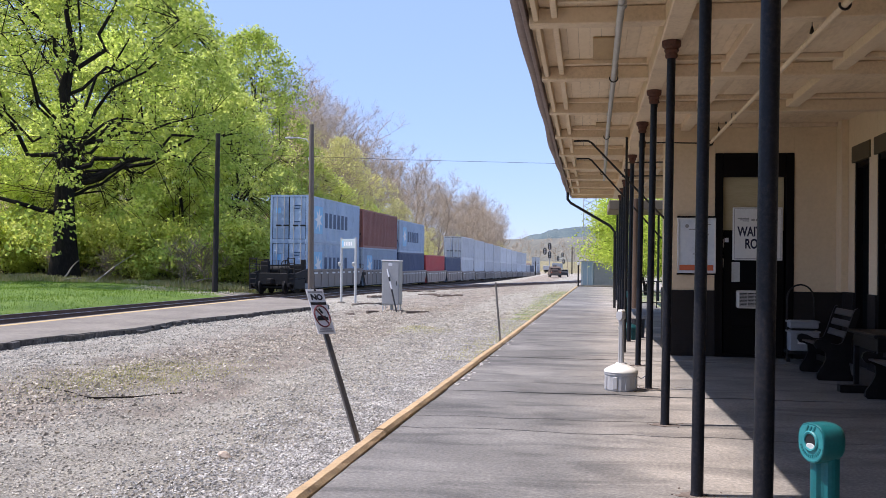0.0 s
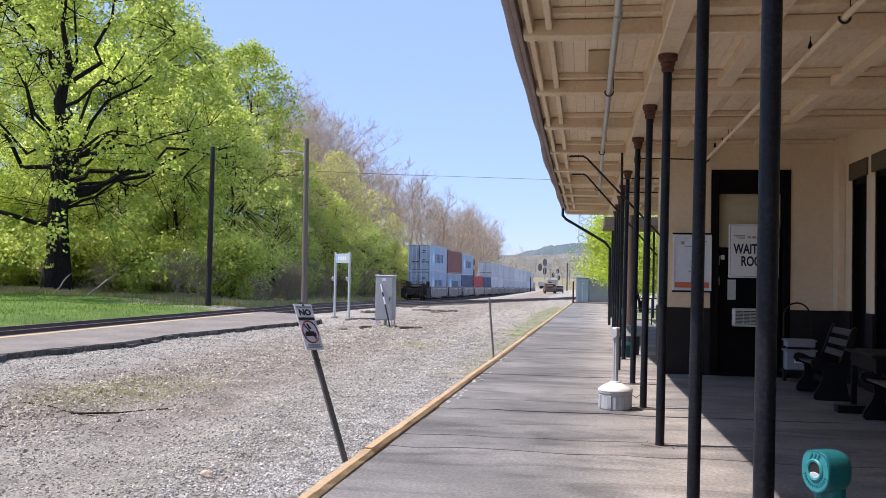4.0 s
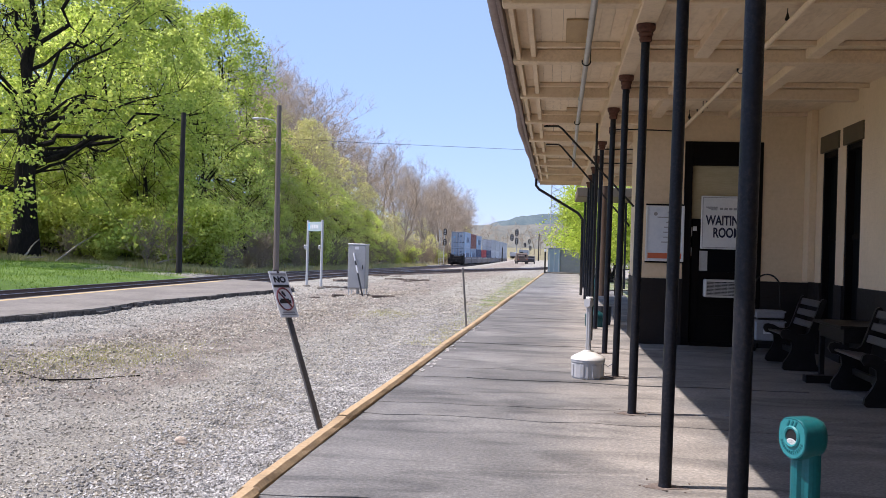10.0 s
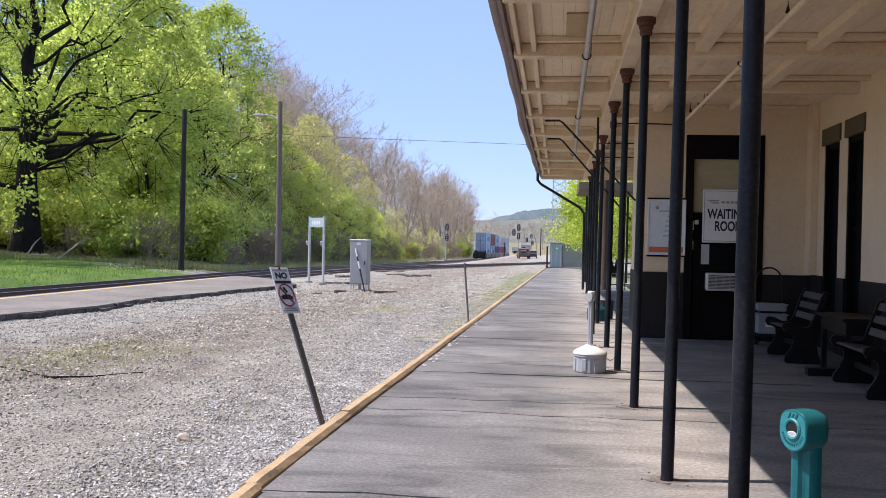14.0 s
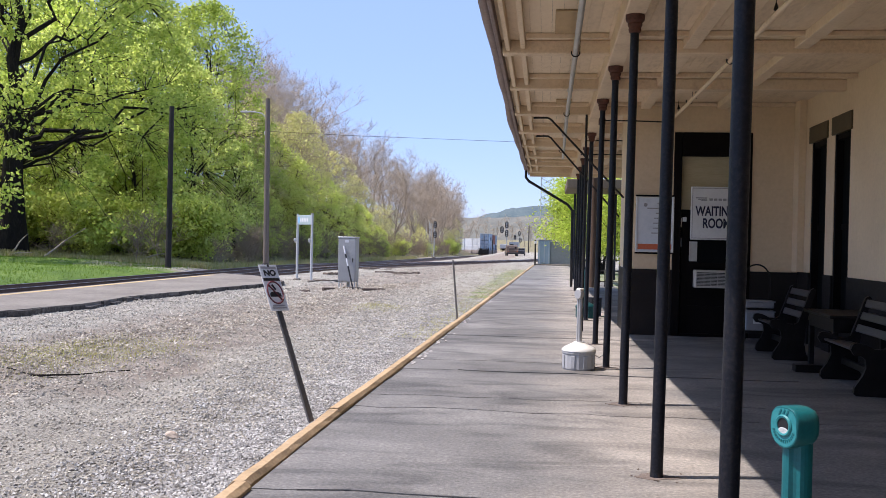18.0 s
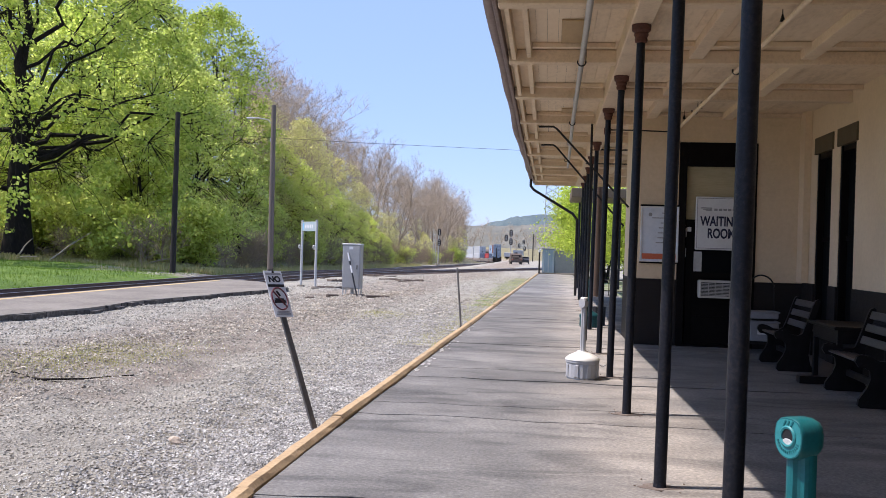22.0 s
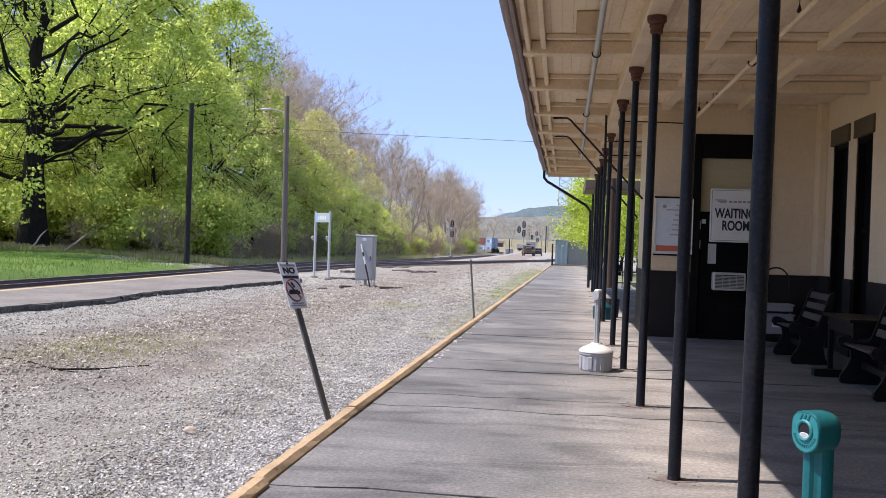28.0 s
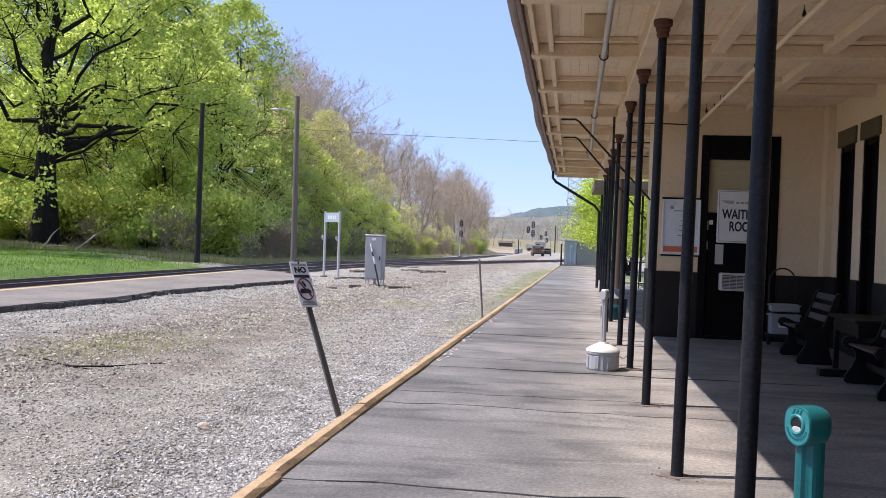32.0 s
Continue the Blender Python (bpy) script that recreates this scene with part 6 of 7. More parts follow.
def build_door():
    d = thing("door_1", pose(0, DY, 0), "tall dark brown panelled door with glass and a drawn blind", "door", kind="structure")
    part("jamb", Shape().box(2.284, 2.42, -0.03, 0.26, 0, 3.696, 0.006), door_dark, d)
    part("jamb", Shape().box(3.52, 3.656, -0.03, 0.26, 0, 3.696, 0.006), door_dark, d)
    part("head", Shape().box(2.424, 3.516, -0.03, 0.26, 3.27, 3.696, 0.006), door_dark, d)
    part("threshold", Shape().box(2.424, 3.516, -0.05, 0.26, 0.0, 0.05, 0.006), door_dark, d)
    part("blind", Shape().box(2.44, 3.50, 0.10, 0.115, 2.30, 3.268), olive_blind, d, "drawn cream blind behind the upper glass")
    leaf = part("door_leaf", Shape().box(2.44, 2.58, 0.06, 0.12, 0.05, 2.3, 0.004).box(3.36, 3.50, 0.06, 0.12, 0.05, 2.3, 0.004).box(2.58, 3.36, 0.06, 0.12, 0.05, 0.55, 0.004).box(2.58, 3.36, 0.06, 0.12, 1.22, 1.34, 0.004).box(2.58, 3.36, 0.06, 0.12, 2.16, 2.3, 0.004), door_dark, d)
    part("glass_pane", Shape().box(2.58, 3.36, 0.085, 0.092, 1.34, 2.16), glass, leaf)
    part("bottom_panel", Shape().box(2.58, 3.36, 0.08, 0.11, 0.55, 1.22, 0.004), door_dark, leaf)
    # one pale strip covers the paper and imitates the reflections in the glass
    part("notice", Shape().box(2.59, 2.735, 0.074, 0.08, 1.36, 1.72), steel_paint, leaf, "pale strip for paper and painted reflections at the glass")
    part("latch_plate", Shape().box(2.46, 2.53, 0.04, 0.06, 2.08, 2.16, 0.004), sign_white, leaf, "small white latch plate")
    for z in (1.62, 1.98):
        part("hinge", Shape().box(2.425, 2.445, 0.02, 0.06, z, z + 0.16), galv, leaf)
    sg = thing("waiting_room_sign", pose(3.02, DY - 0.035, 2.235), "white enamel sign lettered in dark blue on the door", "sign")
    part("panel", Shape().box(-0.435, 0.435, -0.02, 0.004, -0.48, 0.48, 0.01), sign_white, sg)
    bd = Shape()
    for x0, x1, z0, z1 in ((-0.41, 0.41, 0.445, 0.455), (-0.41, 0.41, -0.455, -0.445), (-0.41, -0.40, -0.445, 0.445), (0.40, 0.41, -0.445, 0.445)):
        bd.box(x0, x1, -0.0225, -0.02, z0, z1)
    part("border", bd, ink_grey, sg)
    part("lettering", text_mesh("WAITING", 0.20, ink_blue, bold=0.006), None, sg, at=pose(0.0, -0.023, 0.03) @ Matrix.Diagonal((0.80, 1, 1.2, 1)))
    part("lettering", text_mesh("ROOM", 0.20, ink_blue, bold=0.006), None, sg, at=pose(0.02, -0.023, -0.19) @ Matrix.Diagonal((0.80, 1, 1.2, 1)))
    part("emblem", Shape().box(-0.35, -0.15, -0.0225, -0.02, 0.265, 0.285).box(-0.31, -0.15, -0.0225, -0.02, 0.242, 0.258).box(-0.26, -0.15, -0.0225, -0.02, 0.222, 0.236), ink_grey, sg, "grey wedge emblem")
    for k in range(6):
        part("emblem_bar", Shape().box(-0.11 + 0.08 * k, -0.05 + 0.08 * k, -0.0225, -0.02, 0.228, 0.268), ink_grey, sg)
    ac = thing("air_conditioner", pose(2.95, DY - 0.02, 0.89), "beige window air conditioner set in the door", "air conditioner")
    part("case", Shape().box(-0.285, 0.285, -0.14, 0.08, 0, 0.32, 0.02), material("beige_plastic", [lin(0.52, 0.49, 0.43), lin(0.62, 0.59, 0.53)], 0.5, bump=0.02), ac)
    part("grille_back", Shape().box(-0.25, 0.25, -0.1435, -0.141, 0.04, 0.28), ink_black, ac, "dark grille opening")
    for k in range(9):
        part("grille_slat", Shape().box(-0.25, 0.25, -0.150, -0.144, 0.05 + 0.025 * k, 0.063 + 0.025 * k), galv, ac)
    for x in (-0.12, 0.0, 0.12):
        part("grille_bar", Shape().box(x - 0.006, x + 0.006, -0.154, -0.1505, 0.045, 0.275), galv, ac)
    pb = thing("poster_board", pose(1.955, DY - 0.005, 1.51), "white framed notice board with a pale map and orange strip", "notice board")
    part("frame", Shape().box(-0.34, -0.31, -0.035, 0, 0, 1.01, 0.004).box(0.31, 0.34, -0.035, 0, 0, 1.01, 0.004).box(-0.31, 0.31, -0.035, 0, 0, 0.03, 0.004).box(-0.31, 0.31, -0.035, 0, 0.98, 1.01, 0.004), sign_white, pb)
    part("top_rail", Shape().box(-0.35, 0.35, -0.05, 0, 1.012, 1.04, 0.004), door_dark, pb, "dark top rail")
    part("bottom_rail", Shape().box(-0.35, 0.35, -0.04, 0, -0.03, -0.002, 0.004), door_dark, pb)
    part("sheet", Shape().box(-0.31, 0.31, -0.02, 0, 0.03, 0.98), poster_print, pb)
    part("strip", Shape().box(-0.30, 0.30, -0.023, -0.0205, 0.05, 0.15), orange, pb, "orange strip")
    rng = random.Random(2)
    for k in range(7):
        z = 0.88 - 0.09 * k
        part("print_bar", Shape().box(-0.05 + rng.uniform(-0.1, 0.1), 0.12 + rng.uniform(0, 0.14), -0.0225, -0.0205, z, z + 0.018), ink_grey, pb)
    part("print_emblem", Shape().lathe([(0.035, 0), (0.035, 0.002)], 12, m=Matrix.Translation((-0.17, -0.0205, 0.86)) @ pose(0, 0, 0, 90, 0, 0)), ink_grey, pb)


build_door()

# ---- benches, table, trolley ----
bench_wood = material("dark_stained_bench_wood", [lin(0.004, 0.003, 0.003), lin(0.009, 0.007, 0.007), lin(0.02, 0.017, 0.018)], 0.42, specular=0.2, coarse=2, fine=18, bump=0.1, stretch=(4, 0.5, 4))

# slats are coloured paler than the ends to carry their sheen
slat_wood = material("sheen_bench_slats", [lin(0.03, 0.026, 0.027), lin(0.06, 0.053, 0.053), lin(0.10, 0.088, 0.085)], 0.4, coarse=2, fine=18, bump=0.1, stretch=(4, 0.5, 4))


def bench_end():
    """Scrolled end panel in (front to back, up)."""
    pts = [(0.0, 0.0), (-0.03, 0.03), (-0.02, 0.10), (0.06, 0.22), (0.10, 0.32), (0.09, 0.42), (0.04, 0.45), (-0.03, 0.46), (-0.07, 0.52), (-0.05, 0.58), (0.0, 0.60), (0.08, 0.585), (0.18, 0.535), (0.28, 0.53), (0.33, 0.56), (0.40, 0.75), (0.47, 0.97), (0.50, 1.04), (0.54, 1.06), (0.57, 1.04), (0.56, 0.98), (0.49, 0.75), (0.45, 0.55), (0.43, 0.40), (0.42, 0.25), (0.45, 0.1), (0.50, 0.03), (0.49, 0.0)]
    return pts


def build_bench(m, length, label):
    b = thing("bench", m, label, "bench", "porch benches")
    for y in (0.0, length):
        sh = Shape()
        sh.prism(bench_end(), -0.03, 0.03, m=Matrix.Translation((0, y, 0)) @ pose(0, 0, 0, 0, 0, -90))
        part("end_panel", sh, bench_wood, b)
    for k in range(5):
        x = 0.0 + 0.068 * k
        part("seat_slat", Shape().box(x, x + 0.06, 0.03, length - 0.03, 0.49 - 0.006 * k, 0.515 - 0.006 * k, 0.008), slat_wood, b, "seat slat, paler to imitate sheen")
    for k in range(3):
        part("back_slat", Shape().box(-0.013, 0.013, 0.03, length - 0.03, -0.05, 0.05, 0.008, m=Matrix.Translation((0.405 + 0.052 * k, 0, 0.66 + 0.155 * k)) @ pose(0, 0, 0, 0, 18, 0)), slat_wood, b, "back slat, paler to imitate sheen")
    part("stretcher", Shape().box(0.22, 0.27, 0.03, length - 0.03, 0.2, 0.28, 0.006), bench_wood, b)
    return b


build_bench(pose(3.36, 11.62, 0, 0, 0, 0), 1.15, "dark stained slatted wooden bench with scrolled ends by the wall")
build_bench(pose(3.50, 8.34, 0, 0, 0, -1), 1.40, "dark stained slatted wooden bench with scrolled ends beside a table")
build_bench(pose(3.55, 5.0, 0, 0, 0, 0), 1.40, "dark stained slatted wooden bench with scrolled ends")


def build_table():
    t = thing("porch_table", pose(4.10, 10.75, 0), "dark wooden side table standing between the benches", "table")
    part("top", Shape().box(-0.42, 0.36, -0.75, 0.55, 0.74, 0.785, 0.01), bench_wood, t)
    part("apron", Shape().box(-0.36, 0.3, -0.68, 0.48, 0.56, 0.74, 0.006), bench_wood, t)
    for x in (-0.36, 0.24):
        for y in (-0.68, 0.42):
            part("leg", Shape().box(x, x + 0.07, y, y + 0.07, 0, 0.56, 0.006), bench_wood, t)
    low = thing("low_plank", pose(3.55, 10.35, 0), "short dark timber plank lying on the porch floor", "plank")
    part("board", Shape().box(-0.22, 0.5, -0.09, 0.09, 0.0, 0.10, 0.008), bench_wood, low)
    c = thing("luggage_trolley", pose(3.65, 14.2, 0), "small luggage trolley with a hooped handle", "trolley")
    part("hoop", Shape().tube([(-0.22, 0.05, 0.2)] + [(-0.22 * math.cos(a), 0.05, 1.1 + 0.24 * math.sin(a)) for a in [math.pi * k / 12 for k in range(13)]] + [(0.22, 0.05, 0.2)], 0.014, 6), dark_iron, c, smooth=True)
    part("deck", Shape().box(-0.26, 0.28, -0.2, 0.16, 0.16, 0.21, 0.006), dark_iron, c)
    for x in (-0.2, 0.2):
        part("wheel", Shape().lathe([(0.03, -0.03), (0.08, -0.025), (0.08, 0.025), (0.03, 0.03)], 14, m=Matrix.Translation((x, 0.05, 0.08)) @ pose(0, 0, 0, 0, 90, 0)), dark_iron, c)
    crate_mat = material("dull_white_plastic", [lin(0.22, 0.22, 0.23), lin(0.32, 0.32, 0.33)], 0.5, bump=0.02)
    for z0, z1, x1, nm in ((0.212, 0.56, 0.26, "stacked dull white plastic crate on the trolley"), (0.60, 0.73, 0.25, "flat white plastic tray on top of a crate")):
        cr = thing("crate", pose(3.65, 14.16, z0), nm, "crate")
        part("shell", Shape().box(-0.22, x1, -0.17, 0.15, 0, z1 - z0, 0.015), crate_mat, cr)
        part("rim", Shape().box(-0.24, x1 + 0.02, -0.19, 0.17, z1 - z0 - 0.035, z1 - z0 - 0.005, 0.008), crate_mat, cr)
        if z0 < 0.5:
            part("strap", Shape().box(-0.1, 0.14, -0.192, -0.188, 0.12, 0.24), sign_white, cr)
            part("spacer", Shape().box(-0.18, 0.2, -0.1, 0.1, z1 - z0 - 0.002, 0.388, 0.004), dark_iron, cr)


build_table()

# ---- ash receptacles ----
teal_plastic = material("teal_plastic", [lin(0.004, 0.08, 0.088), lin(0.006, 0.14, 0.15)], 0.42, coarse=4, fine=60, bump=0.03)
teal_faded = material("sun_faded_teal_plastic", [lin(0.015, 0.17, 0.18), lin(0.035, 0.26, 0.27)], 0.5, coarse=8, fine=60, bump=0.05)
grey_plastic = material("pale_grey_plastic", [lin(0.33, 0.33, 0.33), lin(0.43, 0.43, 0.425)], 0.55, coarse=3, fine=40, bump=0.03)
cream_plastic = material("cream_plastic_dome", [lin(0.66, 0.64, 0.57), lin(0.76, 0.74, 0.67)], 0.5, coarse=3, fine=40, bump=0.02)
ash_grey = material("pale_ash_residue", [lin(0.35, 0.37, 0.36), lin(0.6, 0.62, 0.6)], 0.9, coarse=12, fine=60, bump=0.2)


def build_receptacle(m, height, face, body, dome, label, detail=True, k=1.0):
    o = thing("ash_receptacle", m, label, "ash bin", "ash bins")
    base = Shape()
    n = 16
    rim = []
    for r, z in ((0.205, 0.0), (0.215, 0.02), (0.212, 0.20), (0.222, 0.215), (0.222, 0.245)):
        rim.append((r, z))
    base.lathe(rim, n)
    bs = part("base_bucket", base, body, o)
    for j in range(8):
        a = 2 * math.pi * (j + 0.5) / 8
        part("rib", Shape().box(-0.03, 0.03, -0.006, 0.006, 0.03, 0.19, 0.004, m=pose(0.213 * math.cos(a), 0.213 * math.sin(a), 0, 0, 0, math.degrees(a) + 90)), body, bs)
    part("dome", Shape().lathe([(0.225, 0.245), (0.222, 0.262), (0.19, 0.29), (0.12, 0.325), (0.075, 0.345), (0.07, 0.36)], 28), dome, o, smooth=True)
    post = Shape()
    prof = []
    for j in range(24):
        a = 2 * math.pi * j / 24
        r = 0.058 if j % 6 in (0, 1, 2, 3) else 0.047
        prof.append((k * r * math.cos(a), k * r * math.sin(a) * 0.85))
    z0, z1 = 0.35, height - 0.12
    post.add([(x, y, z) for z in (z0, z1) for x, y in prof], [(i, (i + 1) % 24, (i + 1) % 24 + 24, i + 24) for i in range(24)] + [tuple(range(23, -1, -1)), tuple(range(24, 48))])
    part("post", post, body, o)
    # head: a short drum lying on its side, its mouth turned to the tracks
    turn = pose(0, 0, height - 0.07, 0, 0, face) @ Matrix.Scale(k * (0.87 if detail else 1.0), 4)
    hd = Shape()
    out = [(0.086, -0.012), (0.086, 0.03), (0.078, 0.062), (0.058, 0.084), (0.025, 0.094), (-0.025, 0.094), (-0.058, 0.084), (-0.078, 0.062), (-0.086, 0.03), (-0.086, -0.012)]
    out += [(-0.086 * math.cos(a), -0.012 - 0.084 * math.sin(a)) for a in [math.pi * j / 10 for j in range(1, 10)]]
    n = len(out)
    rings = [(-0.085, 0.95), (-0.08, 0.985), (-0.07, 1.0), (0.0, 1.0), (0.03, 0.97), (0.05, 0.88), (0.06, 0.72)]
    vs = [(x * s, y, z * s) for y, s in rings for x, z in out]
    fs = [(i * n + j, i * n + (j + 1) % n, (i + 1) * n + (j + 1) % n, (i + 1) * n + j) for i in range(len(rings) - 1) for j in range(n)]
    fs += [tuple(range(n)), tuple(reversed(range((len(rings) - 1) * n, len(rings) * n)))]
    hd.add(vs, fs, turn)
    head = part("head", hd, body, o, smooth=True)
    if detail:
        mouth = Shape().lathe([(0.034, -0.001), (0.034, 0.002)], 20, m=turn @ pose(0, -0.0855, 0.008, 90, 0, 0))
        part("mouth", mouth, ink_black, head, "round dark mouth")
        ring = Shape().tube([tuple(turn @ Vector((0.042 * math.cos(a), -0.087, 0.008 + 0.042 * math.sin(a)))) for a in [math.pi * 2 * j / 24 for j in range(25)]], 0.0065, 6)
        part("mouth_ring", ring, body if not detail else teal_faded, head, smooth=True)
        ash = Shape().lathe([(0.033, 0.0), (0.028, 0.003)], 14, m=turn @ pose(0.0, -0.087, -0.018, 90, 0, 0) @ Matrix.Diagonal((1, 0.55, 1, 1)))
        part("ash_stain", ash, ash_grey, head, "pale ash residue under the mouth")
        face_plate = Shape()
        face_plate.add([(x * 0.9, -0.0862, z * 0.9) for x, z in out], [tuple(range(n))], turn)
        part("face_plate", face_plate, teal_faded, head, "sun-faded face")
        for j in range(13):
            a = math.radians(200 + 140 * j / 12)
            part("raised_mark", Shape().box(-0.003, 0.003, -0.002, 0.001, -0.006, 0.006, 0, m=turn @ pose(0.064 * math.cos(a), -0.0868, 0.004 + 0.066 * math.sin(a), 0, 0, 0) @ Matrix.Rotation(-(a + math.pi / 2), 4, "Y")), teal_plastic, head)
        for j in range(3):
            part("raised_mark", Shape().box(-0.004, 0.004, -0.002, 0.001, -0.016, 0.016, 0, m=turn @ pose(-0.022 + 0.022 * j, -0.0868, 0.066, 0, 28, 0)), teal_plastic, head)
    else:
        part("cap", Shape().box(-0.064 * k, 0.064 * k, -0.064 * k, 0.068 * k, height - 0.025, height + 0.012, 0.012, m=pose(0, 0, 0, 0, 0, face)), dome, head, "cream cap")
    return o


build_receptacle(pose(0.925, 0.72, 0), 1.097, -60, teal_plastic, teal_plastic, "teal plastic ash receptacle with a round mouth and fluted post", k=0.9)
build_receptacle(pose(0.465, 9.82, 0), 1.05, -40, grey_plastic, cream_plastic, "pale grey ash receptacle with a domed cream lid on the platform", detail=False, k=0.62)
dark_teal = material("dark_teal_plastic", [lin(0.003, 0.045, 0.05), lin(0.004, 0.07, 0.078)], 0.5, bump=0.03)
build_receptacle(pose(0.89, 18.45, 0), 1.05, -40, dark_teal, dark_teal, "dark teal ash receptacle beside a column", detail=False, k=0.66)
tb = thing("litter_bin", pose(1.12, 19.0, 0), "small black litter bin by a column", "bin")
part("tub", Shape().lathe([(0.14, 0), (0.16, 0.3), (0.165, 0.42), (0.15, 0.42)], 12), black_paint, tb)
ch = thing("chain", pose(0.62, 10.0, 0), "thin chain from the ash receptacle to a column", "chain")
part("links", Shape().tube([(0.0, 0, 0.28), (0.06, 0.06, 0.17), (0.12, 0.05, 0.13), (0.17, 0.03, 0.17)], 0.008, 5), galv, ch)


# ---- lot: signs, posts, cabinet ----
def build_lot():
    s = thing("leaning_sign", pose(-2.16, 6.13, -0.16), "leaning steel post with a faded white prohibition sign", "sign")
    lean = Vector((-0.62, 0.42, 1.52))
    up = lean.normalized()
    post = Shape()
    side = Vector((0.515, 0.857, 0)).normalized()
    side = (side - up * side.dot(up)).normalized()
    nrm = up.cross(side)
    m = Matrix((( side.x, nrm.x, up.x, 0), (side.y, nrm.y, up.y, 0), (side.z, nrm.z, up.z, 0), (0, 0, 0, 1)))
    ln = lean.length
    post.box(-0.03, 0.03, -0.006, 0.002, -0.1, ln + 0.03, 0.002, m).box(-0.03, -0.022, -0.006, 0.022, -0.1, ln + 0.03, 0.002, m).box(0.022, 0.03, -0.006, 0.022, -0.1, ln + 0.03, 0.002, m)
    part("channel_post", post, material("dull_green_grey_steel", [lin(0.075, 0.07, 0.065), lin(0.15, 0.14, 0.13)], 0.6, 0.4, coarse=6, fine=40, bump=0.1), s)
    # panel, turned a little towards the platform
    pm = m @ Matrix.Translation((0, 0, ln - 0.245)) @ Matrix.Translation((0, -0.012, 0))
    # keep the printed face to the platform
    part("panel", Shape().box(-0.118, 0.118, -0.003, 0.003, -0.25, 0.25, 0.001, pm), sign_white, s, "faded white panel with a red ring")
    for w, z0, z1 in ((0.2, 0.205, 0.228), (0.21, 0.072, 0.102), (0.16, -0.205, -0.19), (0.19, -0.228, -0.213)):
        part("print_bar", Shape().box(-w / 2, w / 2, -0.006, -0.003, z0, z1, 0, pm), ink_black if z0 == 0.072 else ink_grey, s)
    lt = text_mesh("NO", 0.086, ink_black, 0.001, 0.004)
    part("lettering", lt, None, s, at=pm @ pose(0, -0.005, 0.155) @ Matrix.Diagonal((1.15, 1, 1.0, 1)))
    part("ring", Shape().tube([tuple(pm @ Vector((0.098 * math.cos(a), -0.005, -0.055 + 0.118 * math.sin(a)))) for a in [2 * math.pi * j / 28 for j in range(29)]], 0.009, 5), ink_red, s)
    part("bar", Shape().tube([tuple(pm @ Vector((-0.065, -0.006, 0.03))), tuple(pm @ Vector((0.065, -0.006, -0.14)))], 0.008, 5), ink_red, s)
    sym = Shape().box(-0.075, 0.07, -0.007, -0.004, -0.10, -0.065, 0, pm)
    sym.box(-0.06, 0.05, -0.007, -0.004, -0.065, -0.05, 0, pm)
    sym.box(-0.012, 0.012, -0.007, -0.004, -0.03, 0.035, 0, pm @ pose(0, 0, 0, 0, -32, 0))
    part("symbol", sym, ink_black, s)
    part("bolt", Shape().lathe([(0.012, 0), (0.012, 0.008)], 8, m=pm @ pose(0, -0.004, 0.236, 90, 0, 0)), dark_iron, s)
    # thin leaning post
    tp = thing("thin_post", pose(-1.90, 17.62, -0.12), "thin leaning grey steel marker post", "post")
    part("shaft", Shape().tube([(0.04, 0, -0.1), (-0.07, -0.2, 1.35)], 0.022, 6), material("grey_steel_post", [lin(0.16, 0.15, 0.14), lin(0.27, 0.26, 0.24)], 0.6, 0.3), tp)
    # station name board on two posts
    nb = thing("station_name_board", pose(-10.12, 36.25, -0.3), "small grey-blue name board on two white posts", "sign")
    for x, y in ((-0.45, 0.55), (0.45, -0.55)):
        part("post", Shape().tube([(x, y, -0.1), (x, y, 2.93)], 0.055, 8), steel_paint, nb)
        part("foot", Shape().lathe([(0.16, -0.1), (0.16, 0.14), (0.12, 0.18)], 10, at=(x, y, 0)), concrete_far, nb)
        part("floodlamp", Shape().lathe([(0.03, 0), (0.07, 0.12), (0.03, 0.22)], 8, m=Matrix.Translation((x - 0.05, y - 0.12, 1.7)) @ pose(0, 0, 0, 40, 0, 0)), steel_paint, nb)
    bm_ = pose(0, 0, 0, 0, 0, math.degrees(math.atan2(-1.1, 0.9)))
    part("panel", Shape().box(-0.66, 0.66, -0.03, 0.03, 2.46, 2.86, 0.01, bm_), material("grey_blue_board", [lin(0.28, 0.36, 0.38), lin(0.40, 0.47, 0.48)], 0.5, bump=0.02), nb)
    for k in range(5):
        part("name_bar", Shape().box(-0.4 + 0.17 * k, -0.3 + 0.17 * k, -0.034, -0.0305, 2.58, 2.74, 0, bm_), mark_white, nb)
    part("emblem", Shape().box(-0.62, -0.46, -0.034, -0.0305, 2.52, 2.80, 0, bm_), mark_star, nb)
    # relay cabinet
    cb = thing("relay_cabinet", pose(-7.06, 30.75, -0.22), "pale grey steel relay cabinet on short legs", "cabinet")
    part("body", Shape().box(-0.32, 0.32, -0.28, 0.28, 0.3, 1.86, 0.012), material("weathered_grey_steel", [lin(0.30, 0.30, 0.29), lin(0.40, 0.40, 0.385)], 0.55, 0.2, coarse=2, fine=14, bump=0.05), cb)
    part("lid", Shape().box(-0.34, 0.34, -0.30, 0.30, 1.86, 1.91, 0.012), steel_paint, cb)
    part("door", Shape().box(-0.29, 0.29, -0.296, -0.281, 0.34, 1.82, 0.006), material("weathered_grey_door", [lin(0.33, 0.33, 0.32), lin(0.42, 0.42, 0.40)], 0.55, 0.2, coarse=2, fine=14, bump=0.04), cb)
    part("handle", Shape().box(0.2, 0.23, -0.31, -0.297, 1.0, 1.15, 0.004), dark_iron, cb)
